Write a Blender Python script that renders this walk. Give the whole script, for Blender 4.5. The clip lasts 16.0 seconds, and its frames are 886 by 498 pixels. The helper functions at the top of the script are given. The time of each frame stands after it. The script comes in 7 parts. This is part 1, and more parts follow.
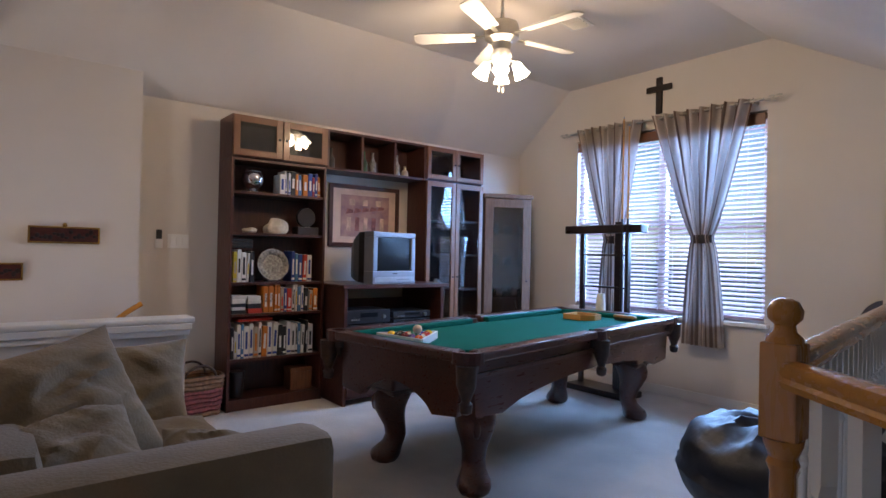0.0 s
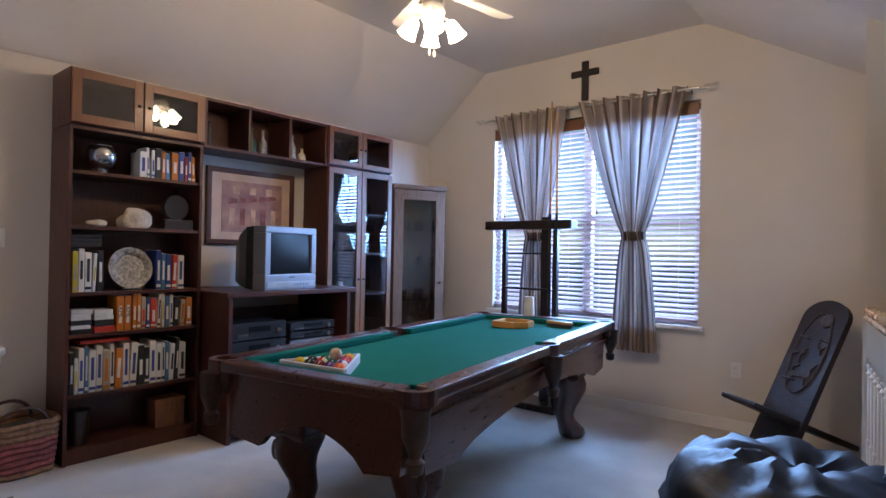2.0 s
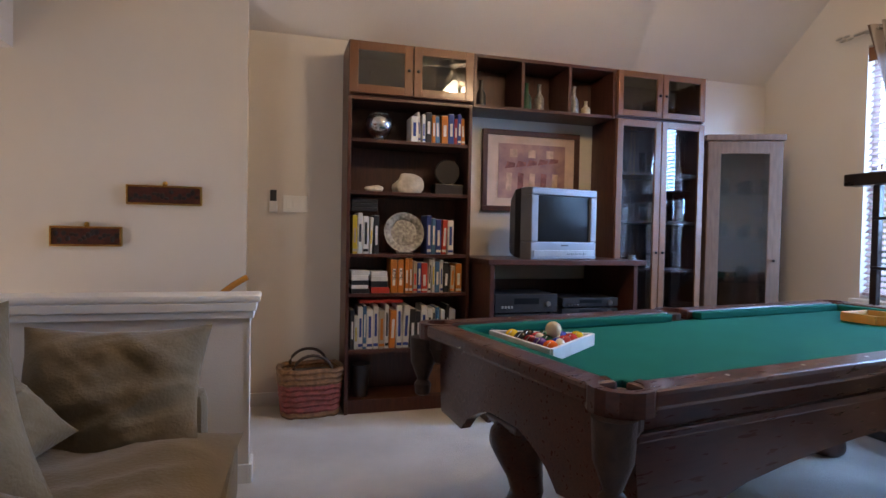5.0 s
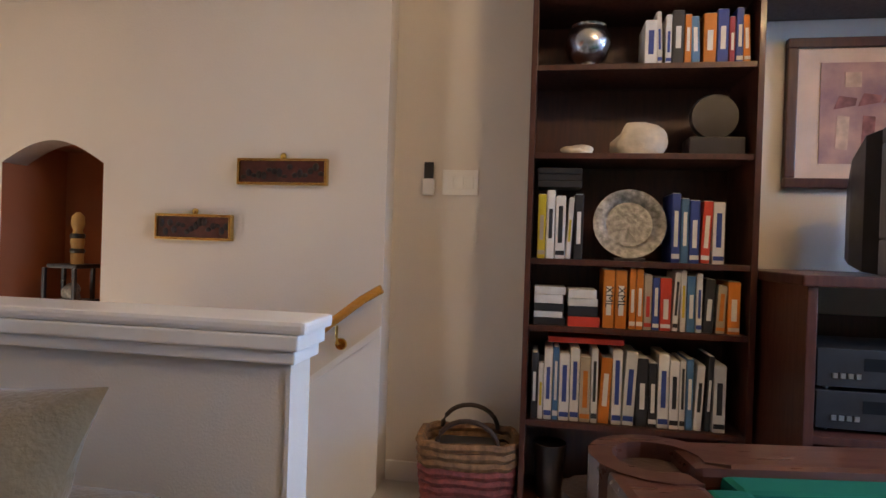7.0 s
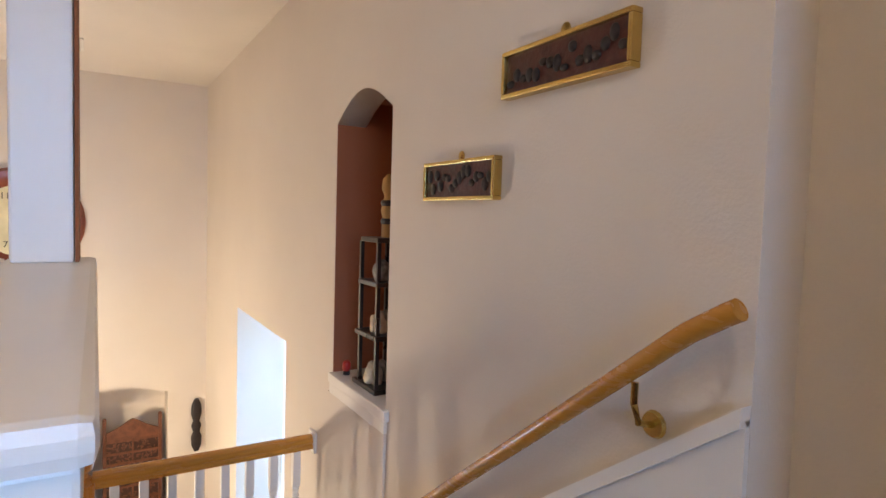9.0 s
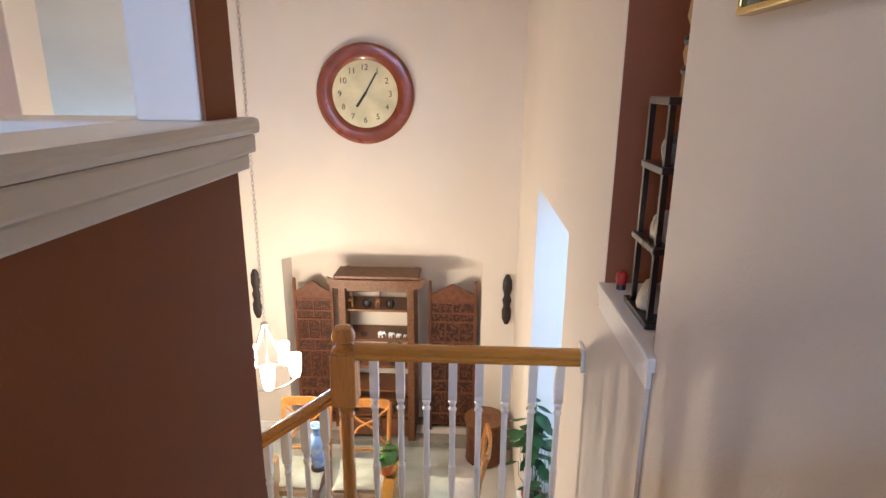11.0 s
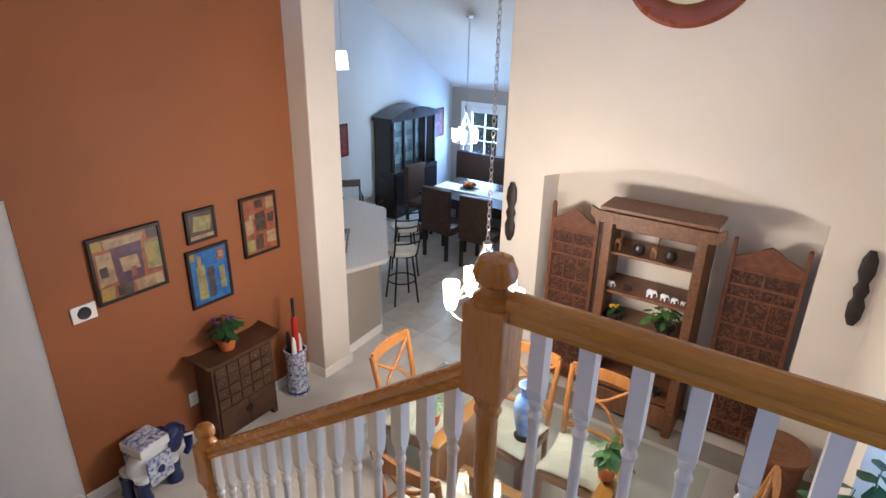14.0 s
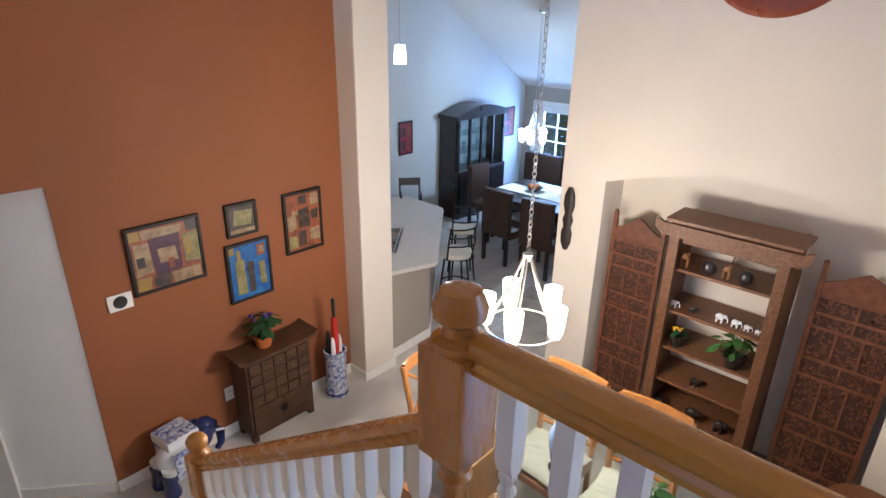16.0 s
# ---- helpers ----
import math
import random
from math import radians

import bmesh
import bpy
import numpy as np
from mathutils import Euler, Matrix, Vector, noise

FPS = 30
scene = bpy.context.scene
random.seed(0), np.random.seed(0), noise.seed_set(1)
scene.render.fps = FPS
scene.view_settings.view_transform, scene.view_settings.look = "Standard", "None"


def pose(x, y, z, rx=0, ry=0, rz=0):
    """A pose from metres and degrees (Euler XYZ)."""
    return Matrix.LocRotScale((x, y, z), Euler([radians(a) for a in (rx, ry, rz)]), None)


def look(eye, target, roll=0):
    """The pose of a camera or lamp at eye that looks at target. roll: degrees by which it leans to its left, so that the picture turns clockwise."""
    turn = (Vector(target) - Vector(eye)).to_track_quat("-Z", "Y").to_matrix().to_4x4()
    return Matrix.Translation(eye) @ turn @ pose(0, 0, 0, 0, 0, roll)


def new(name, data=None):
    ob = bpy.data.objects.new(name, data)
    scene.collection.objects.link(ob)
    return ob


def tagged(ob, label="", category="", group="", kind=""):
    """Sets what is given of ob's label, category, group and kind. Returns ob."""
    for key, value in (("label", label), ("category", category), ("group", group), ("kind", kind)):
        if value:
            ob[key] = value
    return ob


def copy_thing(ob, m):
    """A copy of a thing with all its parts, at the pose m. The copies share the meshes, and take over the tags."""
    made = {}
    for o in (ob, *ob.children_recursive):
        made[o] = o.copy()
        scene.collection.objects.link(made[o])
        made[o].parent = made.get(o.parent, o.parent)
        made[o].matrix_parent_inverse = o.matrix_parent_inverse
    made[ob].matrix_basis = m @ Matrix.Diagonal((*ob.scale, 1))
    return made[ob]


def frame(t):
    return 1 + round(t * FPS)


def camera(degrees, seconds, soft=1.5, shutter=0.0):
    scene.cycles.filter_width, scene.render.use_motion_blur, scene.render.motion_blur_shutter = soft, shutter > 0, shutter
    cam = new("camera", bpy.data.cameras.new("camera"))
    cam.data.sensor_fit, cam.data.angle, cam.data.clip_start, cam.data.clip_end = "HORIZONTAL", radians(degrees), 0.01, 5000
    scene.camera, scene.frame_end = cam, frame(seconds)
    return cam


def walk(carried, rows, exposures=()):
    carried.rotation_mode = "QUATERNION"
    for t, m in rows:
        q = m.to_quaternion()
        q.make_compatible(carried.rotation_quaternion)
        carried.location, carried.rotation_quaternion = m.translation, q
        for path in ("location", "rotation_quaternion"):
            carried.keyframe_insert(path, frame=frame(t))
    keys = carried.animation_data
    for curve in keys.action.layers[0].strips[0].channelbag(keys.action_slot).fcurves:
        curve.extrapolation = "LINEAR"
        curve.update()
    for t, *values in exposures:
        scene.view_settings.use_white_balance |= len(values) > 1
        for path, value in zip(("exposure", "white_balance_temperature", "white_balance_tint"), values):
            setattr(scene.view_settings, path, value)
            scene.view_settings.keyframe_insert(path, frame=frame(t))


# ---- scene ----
cam = camera(75.2, 16.0)
METRES, EYE, TILT, LEAN, TURN = 7.2, 1.32, 0.0, 0.0, -40.3
PATH = [
    (0, (0.038, -0.292, 1.315), (1.277, 1.278, 1.333), 1.2),
    (0.5, (0.165, 0.024, 1.335), (1.552, 1.466, 1.35), 1.1),
    (1, (0.275, 0.266, 1.358), (1.748, 1.619, 1.37), 1.0),
    (1.5, (0.331, 0.424, 1.365), (1.857, 1.716, 1.379), 1.0),
    (2, (0.364, 0.455, 1.33), (1.896, 1.74, 1.344), 1.0),
    (2.5, (0.38, 0.468, 1.258), (1.912, 1.754, 1.251), 0.9),
    (3, (0.456, 0.464, 1.199), (1.924, 1.822, 1.167), 0.8),
    (3.5, (0.625, 0.463, 1.192), (1.893, 2.01, 1.155), 0.8),
    (4, (0.854, 0.437, 1.202), (1.89, 2.147, 1.163), 0.8),
    (4.5, (0.99, 0.522, 1.187), (1.828, 2.337, 1.142), 1.0),
    (5, (1.125, 0.68, 1.191), (1.683, 2.6, 1.138), 1.1),
    (7.5, (1.649, 2.62, 1.053), (1.019, 4.518, 1.054), 2.2),
    (8, (1.651, 3.046, 1.033), (0.656, 4.781, 1.022), 2.5),
    (8.5, (1.564, 3.371, 1.049), (0.215, 4.846, 0.976), 2.3),
    (9, (1.48, 3.67, 1.024), (-0.229, 4.704, 0.914), 1.7),
    (9.6, (1.402, 3.867, 0.998), (-0.529, 4.331, 0.765), 0.6),
    (10.2, (1.22, 4.009, 0.982), (-0.742, 4.126, 0.611), 0.3),
    (12.3, (0.396, 4.203, 0.799), (-1.425, 3.818, 0.067), 0.9),
    (12.5, (0.307, 4.207, 0.756), (-1.489, 3.73, 0.018), 1.0),
    (13, (0.086, 4.201, 0.652), (-1.657, 3.561, -0.09), 1.0),
    (13.5, (-0.086, 4.196, 0.555), (-1.74, 3.357, -0.193), 1.1),
    (14, (-0.234, 4.173, 0.481), (-1.767, 3.131, -0.269), 1.2),
    (14.5, (-0.373, 4.13, 0.419), (-1.853, 3.017, -0.336), 1.2),
    (15, (-0.421, 4.125, 0.461), (-1.846, 2.943, -0.295), 1.3),
    (15.5, (-0.457, 4.144, 0.498), (-1.833, 2.904, -0.256), 1.4),
    (16, (-0.592, 4.187, 0.426), (-1.961, 2.942, -0.331), 1.1),
]
EXPOSURES = [(0, -0.05, 6600, 10), (3.5, -0.08, 6600, 10), (5, 0.05, 7300, 10), (7.5, 0.28, 7900, 10), (9.6, 0.34, 7700, 10), (12.4, 0.08, 6600, 10), (14.5, -0.10, 6300, 10), (16, -0.10, 6250, 10)]
walk(cam, [(t, look(eye, target, roll)) for t, eye, target, roll in PATH], EXPOSURES)

# ---- light ----
world = bpy.data.worlds.new("world")
scene.world = world
world.use_nodes = True
wn = world.node_tree
sky = wn.nodes.new("ShaderNodeTexSky")
sky.sky_type = "NISHITA"
sky.sun_disc = False
sky.sun_elevation, sky.sun_rotation = radians(28), radians(200)
wn.nodes["Background"].inputs["Strength"].default_value = 0.12
wn.links.new(sky.outputs[0], wn.nodes["Background"].inputs["Color"])
sun_data = bpy.data.lights.new("sun", "SUN")
sun_data.energy, sun_data.angle, sun_data.color = 0.8, radians(12), (1, 0.95, 0.88)
sun_ob = new("sun", sun_data)
sun_ob.matrix_world = look((0, -20, 14), (0, 0, 0))


def area(name, eye, target, w, h, watts, color):
    d = bpy.data.lights.new(name, "AREA")
    d.shape, d.size, d.size_y, d.energy, d.color = "RECTANGLE", w, h, watts, color
    o = new(name, d)
    o.matrix_world = look(eye, target)
    return o


def bulb(name, at, watts, color, r=0.03):
    d = bpy.data.lights.new(name, "POINT")
    d.energy, d.color, d.shadow_soft_size = watts, color, r
    o = new(name, d)
    o.location = at
    return o


DAY = (0.27, 0.50, 1.0)
WARM = (1.0, 0.70, 0.44)
area("daylight_east", (5.75, 2.83, 2.05), (2.6, 2.83, 0.2), 2.2, 1.8, 1100, DAY)
area("daylight_north", (-2.45, 5.35, -0.9), (-2.45, 0, -1.6), 1.3, 2.3, 90, (0.34, 0.6, 1.0))
area("daylight_kitchen", (-9.78, -1.35, -1.6), (-5, -1.0, -1.6), 0.9, 1.3, 260, DAY)
FAN = (2.85, 2.65)
for k in range(4):
    a = radians(45 + 90 * k)
    bulb("fan_bulb", (FAN[0] + 0.13 * math.cos(a), FAN[1] + 0.13 * math.sin(a), 2.56), 7.2, WARM)
CHAND = (-3.02, 2.60)
for k in range(5):
    a = radians(20 + 72 * k)
    bulb("chandelier_bulb", (CHAND[0] + 0.21 * math.cos(a), CHAND[1] + 0.21 * math.sin(a), -1.10), 21, (1.0, 0.90, 0.81))
bulb("pendant_bulb", (-4.52, 0.02, 0.03), 12, (1, 0.85, 0.7))
bulb("far_bulb", (-7.5, -0.4, -1.0), 80, (0.45, 0.7, 1))

# ---- materials ----


def mat(name, color, rough=0.6, metal=0.0, var=0.12, scale=6.0, bump=0.0, bscale=80.0, color2=None, stretch=(1, 1, 1), emit=None, coat=0.0, trans=0.0, alpha=1.0, sheen=0.0, ior=1.45, rand=0.0):
    m = bpy.data.materials.new(name)
    m.use_nodes = True
    nt = m.node_tree
    b = nt.nodes["Principled BSDF"]
    tc = nt.nodes.new("ShaderNodeTexCoord")
    mp = nt.nodes.new("ShaderNodeMapping")
    mp.inputs["Scale"].default_value = stretch
    nt.links.new(tc.outputs["Object"], mp.inputs["Vector"])
    n1 = nt.nodes.new("ShaderNodeTexNoise")
    n1.inputs["Scale"].default_value, n1.inputs["Detail"].default_value = scale, 6
    nt.links.new(mp.outputs[0], n1.inputs["Vector"])
    ramp = nt.nodes.new("ShaderNodeValToRGB")
    c2 = color2 or tuple(min(1, c * (1 + var)) for c in color)
    c1 = color if color2 else tuple(c * (1 - var) for c in color)
    ramp.color_ramp.elements[0].color, ramp.color_ramp.elements[1].color = (*c1, 1), (*c2, 1)
    ramp.color_ramp.elements[0].position, ramp.color_ramp.elements[1].position = 0.35, 0.68
    nt.links.new(n1.outputs["Fac"], ramp.inputs["Fac"])
    out = ramp.outputs["Color"]
    if rand:
        oi = nt.nodes.new("ShaderNodeObjectInfo")
        hs = nt.nodes.new("ShaderNodeHueSaturation")
        mr = nt.nodes.new("ShaderNodeMapRange")
        mr.inputs["To Min"].default_value, mr.inputs["To Max"].default_value = 1 - rand, 1 + rand
        nt.links.new(oi.outputs["Random"], mr.inputs["Value"])
        nt.links.new(mr.outputs[0], hs.inputs["Value"])
        nt.links.new(out, hs.inputs["Color"])
        out = hs.outputs["Color"]
    nt.links.new(out, b.inputs["Base Color"])
    b.inputs["Roughness"].default_value, b.inputs["Metallic"].default_value = rough, metal
    b.inputs["Coat Weight"].default_value, b.inputs["Transmission Weight"].default_value = coat, trans
    b.inputs["Coat Roughness"].default_value = 0.12
    b.inputs["Alpha"].default_value, b.inputs["IOR"].default_value = alpha, ior
    b.inputs["Sheen Weight"].default_value = sheen
    n2 = nt.nodes.new("ShaderNodeTexNoise")
    n2.inputs["Scale"].default_value, n2.inputs["Detail"].default_value = bscale, 4
    nt.links.new(mp.outputs[0], n2.inputs["Vector"])
    if trans == 0 and metal < 0.5:
        mr = nt.nodes.new("ShaderNodeMapRange")
        mr.inputs["To Min"].default_value, mr.inputs["To Max"].default_value = max(0.03, rough - 0.1), min(1, rough + 0.1)
        nt.links.new(n1.outputs["Fac"], mr.inputs["Value"])
        nt.links.new(mr.outputs[0], b.inputs["Roughness"])
    if bump:
        bp = nt.nodes.new("ShaderNodeBump")
        bp.inputs["Strength"].default_value, bp.inputs["Distance"].default_value = bump, 0.01
        nt.links.new(n2.outputs["Fac"], bp.inputs["Height"])
        nt.links.new(bp.outputs[0], b.inputs["Normal"])
    if emit:
        b.inputs["Emission Color"].default_value, b.inputs["Emission Strength"].default_value = (*emit[:3], 1), emit[3]
    return m


def glass(name, tint=(0.9, 0.95, 0.95), gloss=0.25):
    """Thin clear pane: mostly see-through, with a Fresnel mirror on it."""
    m = bpy.data.materials.new(name)
    m.use_nodes = True
    nt = m.node_tree
    nt.nodes.clear()
    o = nt.nodes.new("ShaderNodeOutputMaterial")
    tr, gl, mx, lw, pw, ma = (nt.nodes.new("ShaderNode" + k) for k in ("BsdfTransparent", "BsdfGlossy", "MixShader", "LayerWeight", "Math", "Math"))
    tr.inputs["Color"].default_value = (*tint, 1)
    gl.inputs["Roughness"].default_value = 0.02
    lw.inputs["Blend"].default_value = 0.5
    pw.operation, ma.operation = "POWER", "MULTIPLY_ADD"
    pw.inputs[1].default_value = 3.0
    ma.inputs[1].default_value, ma.inputs[2].default_value = 0.45, gloss * 0.2
    nt.links.new(lw.outputs["Facing"], pw.inputs[0])
    nt.links.new(pw.outputs[0], ma.inputs[0])
    nt.links.new(ma.outputs[0], mx.inputs[0])
    nt.links.new(tr.outputs[0], mx.inputs[1])
    nt.links.new(gl.outputs[0], mx.inputs[2])
    nt.links.new(mx.outputs[0], o.inputs[0])
    return m


def cloth_through(name, color, through_color, amount=0.45):
    """Cloth or slat that lets part of the light through."""
    m = mat(name, color, 0.8, var=0.06, scale=14, bump=0.15, bscale=300)
    nt = m.node_tree
    tl, mx = nt.nodes.new("ShaderNodeBsdfTranslucent"), nt.nodes.new("ShaderNodeMixShader")
    tl.inputs["Color"].default_value = (*through_color, 1)
    mx.inputs[0].default_value = amount
    nt.links.new(nt.nodes["Principled BSDF"].outputs[0], mx.inputs[1])
    nt.links.new(tl.outputs[0], mx.inputs[2])
    nt.links.new(mx.outputs[0], nt.nodes["Material Output"].inputs[0])
    return m


WALL = mat("cream_wall_paint", (0.70, 0.63, 0.55), 0.75, var=0.03, scale=1.3, bump=0.12, bscale=140)
CEIL = mat("ceiling_paint", (0.72, 0.66, 0.60), 0.85, var=0.03, scale=1.5, bump=0.2, bscale=110)
BROWN = mat("terracotta_wall_paint", (0.26, 0.085, 0.030), 0.72, var=0.06, scale=1.2, bump=0.12, bscale=140)
NICHE = mat("niche_rust_paint", (0.30, 0.095, 0.04), 0.75, var=0.06, scale=2, bump=0.1, bscale=140)
WHITE = mat("white_gloss_paint", (0.80, 0.77, 0.72), 0.35, var=0.03, scale=3, bump=0.03, bscale=60)
HALL = mat("hall_white_paint", (0.86, 0.86, 0.87), 0.7, var=0.03, scale=2, bump=0.1, bscale=140)
GREYWALL = mat("kitchen_grey_paint", (0.62, 0.62, 0.62), 0.75, var=0.03, scale=1.5, bump=0.1, bscale=140)
TAUPE = mat("taupe_paint", (0.36, 0.31, 0.26), 0.7, var=0.05, scale=2, bump=0.1, bscale=140)
CARPET = mat("cream_carpet", (0.68, 0.63, 0.57), 0.95, var=0.10, scale=3.0, bump=0.9, bscale=420, sheen=0.3)
TILE = mat("pale_floor_tile", (0.50, 0.46, 0.41), 0.3, var=0.10, scale=4, bump=0.05, bscale=30, rand=0.05)
OAK = mat("honey_oak_varnish", (0.50, 0.21, 0.042), 0.28, color2=(0.45, 0.18, 0.034), scale=5, stretch=(12, 12, 1.5), bump=0.05, bscale=30, coat=0.5)
OAKX = mat("honey_oak_rail", (0.54, 0.24, 0.042), 0.26, color2=(0.44, 0.18, 0.030), scale=5, stretch=(1.5, 12, 12), bump=0.05, bscale=30, coat=0.5)
OAKY = mat("honey_oak_guard_rail", (0.54, 0.24, 0.042), 0.26, color2=(0.44, 0.18, 0.030), scale=5, stretch=(12, 1.5, 12), bump=0.05, bscale=30, coat=0.5)
CHAIROAK = mat("brown_oak_chair", (0.40, 0.165, 0.045), 0.32, color2=(0.30, 0.115, 0.03), scale=5, stretch=(10, 10, 1.5), bump=0.05, bscale=30, coat=0.3)
MAHOG = mat("dark_mahogany", (0.085, 0.028, 0.018), 0.30, color2=(0.055, 0.017, 0.012), scale=5, stretch=(2, 14, 14), bump=0.05, bscale=40, coat=0.35)
CHERRY = mat("brown_stained_wood", (0.080, 0.024, 0.014), 0.4, color2=(0.052, 0.015, 0.010), scale=5, stretch=(12, 12, 1.5), bump=0.05, bscale=40, coat=0.15)
CHERRYL = mat("warm_door_frame_wood", (0.20, 0.08, 0.036), 0.35, color2=(0.18, 0.072, 0.032), scale=5, stretch=(10, 10, 2), bump=0.05, bscale=40, coat=0.2)
GREYWOOD = mat("weathered_pine", (0.19, 0.105, 0.065), 0.55, color2=(0.13, 0.07, 0.045), scale=5, stretch=(10, 10, 1.5), bump=0.08, bscale=40)
BLACKWOOD = mat("black_lacquer_wood", (0.018, 0.012, 0.011), 0.3, var=0.3, scale=5, coat=0.3)
CARVED = mat("carved_dark_wood", (0.022, 0.014, 0.013), 0.55, var=0.35, scale=20, bump=0.25, bscale=60)
SCREEN = mat("carved_sheesham_wood", (0.17, 0.058, 0.026), 0.5, color2=(0.10, 0.032, 0.015), scale=18, bump=0.3, bscale=60)
HUTCH = mat("brown_hutch_wood", (0.20, 0.085, 0.038), 0.45, color2=(0.13, 0.05, 0.022), scale=6, stretch=(10, 10, 1.5), bump=0.1, bscale=60)
HAMMER = mat("hammered_brown_wood", (0.17, 0.072, 0.03), 0.42, color2=(0.085, 0.034, 0.015), scale=45, bump=0.6, bscale=70)
FELT = mat("green_baize", (0.004, 0.105, 0.080), 1.0, var=0.05, scale=5, bump=0.2, bscale=500, ior=1.15)
LEATHER = mat("dark_leather", (0.05, 0.028, 0.02), 0.5, var=0.3, scale=30, bump=0.2, bscale=120)
OLIVE = mat("olive_suede", (0.17, 0.125, 0.07), 0.85, var=0.15, scale=5, bump=0.35, bscale=90, sheen=0.25)
NAVY = mat("navy_vinyl", (0.008, 0.012, 0.024), 0.52, var=0.3, scale=4, bump=0.25, bscale=18)
SILVER = mat("silver_plastic", (0.21, 0.22, 0.25), 0.35, var=0.04, scale=8, metal=0.2)
DARKPL = mat("dark_plastic", (0.02, 0.02, 0.022), 0.4, var=0.2, scale=20)
TUBE = mat("picture_tube_glass", (0.012, 0.014, 0.016), 0.22, var=0.1, scale=3, ior=1.2)
METAL = mat("brushed_nickel", (0.55, 0.52, 0.47), 0.3, metal=1.0, var=0.05, scale=20)
BRASS = mat("polished_brass", (0.62, 0.42, 0.14), 0.25, metal=1.0, var=0.08, scale=20)
PEWTER = mat("engraved_pewter", (0.26, 0.25, 0.23), 0.5, metal=0.7, var=0.4, scale=45, bump=0.4, bscale=50)
IRON = mat("dark_iron", (0.03, 0.026, 0.024), 0.5, metal=0.7, var=0.2, scale=20)
PANE = glass("clear_pane", (0.86, 0.90, 0.90), 0.24)
CABPANE = glass("cabinet_pane", (0.66, 0.70, 0.70), 0.35)
SMOKE = glass("smoked_cabinet_pane", (0.34, 0.33, 0.31), 0.55)
TABLEGLASS = glass("green_table_glass", (0.86, 0.92, 0.90), 0.25)
SLAT = cloth_through("blind_slat_wood", (0.42, 0.29, 0.26), (0.58, 0.46, 0.52), 0.30)
SHEER = cloth_through("sheer_curtain", (0.80, 0.80, 0.82), (0.85, 0.90, 1.0), 0.6)
CURT = cloth_through("taupe_curtain_stripe", (0.17, 0.115, 0.09), (0.16, 0.13, 0.12), 0.10)
CURTL = cloth_through("cream_curtain_stripe", (0.50, 0.42, 0.35), (0.42, 0.39, 0.38), 0.16)
FANWHITE = mat("fan_white", (0.74, 0.71, 0.66), 0.45, var=0.05, scale=6)
FROST = mat("frosted_shade", (0.9, 0.85, 0.75), 0.5, var=0.02, scale=6, emit=(1.0, 0.88, 0.70, 14.0))
FROST2 = mat("frosted_shade_cool", (0.9, 0.9, 0.9), 0.5, var=0.02, scale=6, emit=(0.9, 0.95, 1.0, 5.0))
PAPER = mat("paper_white", (0.72, 0.68, 0.60), 0.8, var=0.08, scale=10)
LEAF = mat("green_leaf", (0.045, 0.13, 0.03), 0.45, var=0.4, scale=12)
LEAFD = mat("dark_green_leaf", (0.02, 0.075, 0.025), 0.4, var=0.4, scale=12)
TERRA = mat("orange_terracotta", (0.50, 0.13, 0.035), 0.5, var=0.15, scale=10)
SOIL = mat("potting_soil", (0.03, 0.02, 0.014), 0.95, var=0.4, scale=40, bump=0.6)
CERAMIC = mat("white_glazed_ceramic", (0.72, 0.73, 0.74), 0.15, var=0.05, scale=6, coat=0.5)
COBALT = mat("cobalt_glaze", (0.012, 0.022, 0.10), 0.15, var=0.3, scale=9, coat=0.5)
BLUEWHITE = mat("blue_and_white_glaze", (0.60, 0.64, 0.70), 0.15, color2=(0.03, 0.06, 0.26), scale=42, coat=0.5)
BLUEVASE = mat("blue_vase_glaze", (0.10, 0.26, 0.62), 0.15, color2=(0.42, 0.55, 0.74), scale=13, coat=0.5)
CUSHION = mat("cream_seat_fabric", (0.62, 0.58, 0.50), 0.9, var=0.07, scale=9, bump=0.3, bscale=250)
WICKER = mat("wicker", (0.22, 0.115, 0.055), 0.7, var=0.35, scale=40, bump=0.5, bscale=60)
WICKERRED = mat("red_wicker", (0.23, 0.055, 0.05), 0.7, var=0.35, scale=40, bump=0.5, bscale=60)
LAMINATE = mat("pale_countertop", (0.60, 0.56, 0.52), 0.3, var=0.08, scale=50)
STONE = mat("shell_stone", (0.60, 0.50, 0.36), 0.7, var=0.2, scale=15, bump=0.5, bscale=30)
RED = mat("red_paint", (0.45, 0.02, 0.015), 0.4, var=0.1, scale=8)
CLOCKRIM = mat("cherry_clock_rim", (0.23, 0.05, 0.02), 0.3, color2=(0.16, 0.032, 0.013), scale=6, coat=0.4)
CLOCKFACE = mat("aged_clock_face", (0.62, 0.56, 0.36), 0.6, var=0.14, scale=6)
STEEL = mat("stainless_steel", (0.6, 0.62, 0.64), 0.22, metal=1.0, var=0.05, scale=20)
GROUND = mat("outside_lawn", (0.07, 0.10, 0.04), 0.9, var=0.3, scale=1.5)


def plain(name, c, rough=0.55):
    return mat(name, c, rough, var=0.10, scale=14)


BOOKS = [plain("book_cover", c) for c in ((0.62, 0.60, 0.55), (0.55, 0.05, 0.03), (0.03, 0.06, 0.25), (0.55, 0.40, 0.03), (0.02, 0.02, 0.022), (0.55, 0.17, 0.02), (0.06, 0.16, 0.30), (0.40, 0.33, 0.24), (0.06, 0.20, 0.10), (0.70, 0.68, 0.64), (0.30, 0.03, 0.05))]

# ---- mesh helpers ----


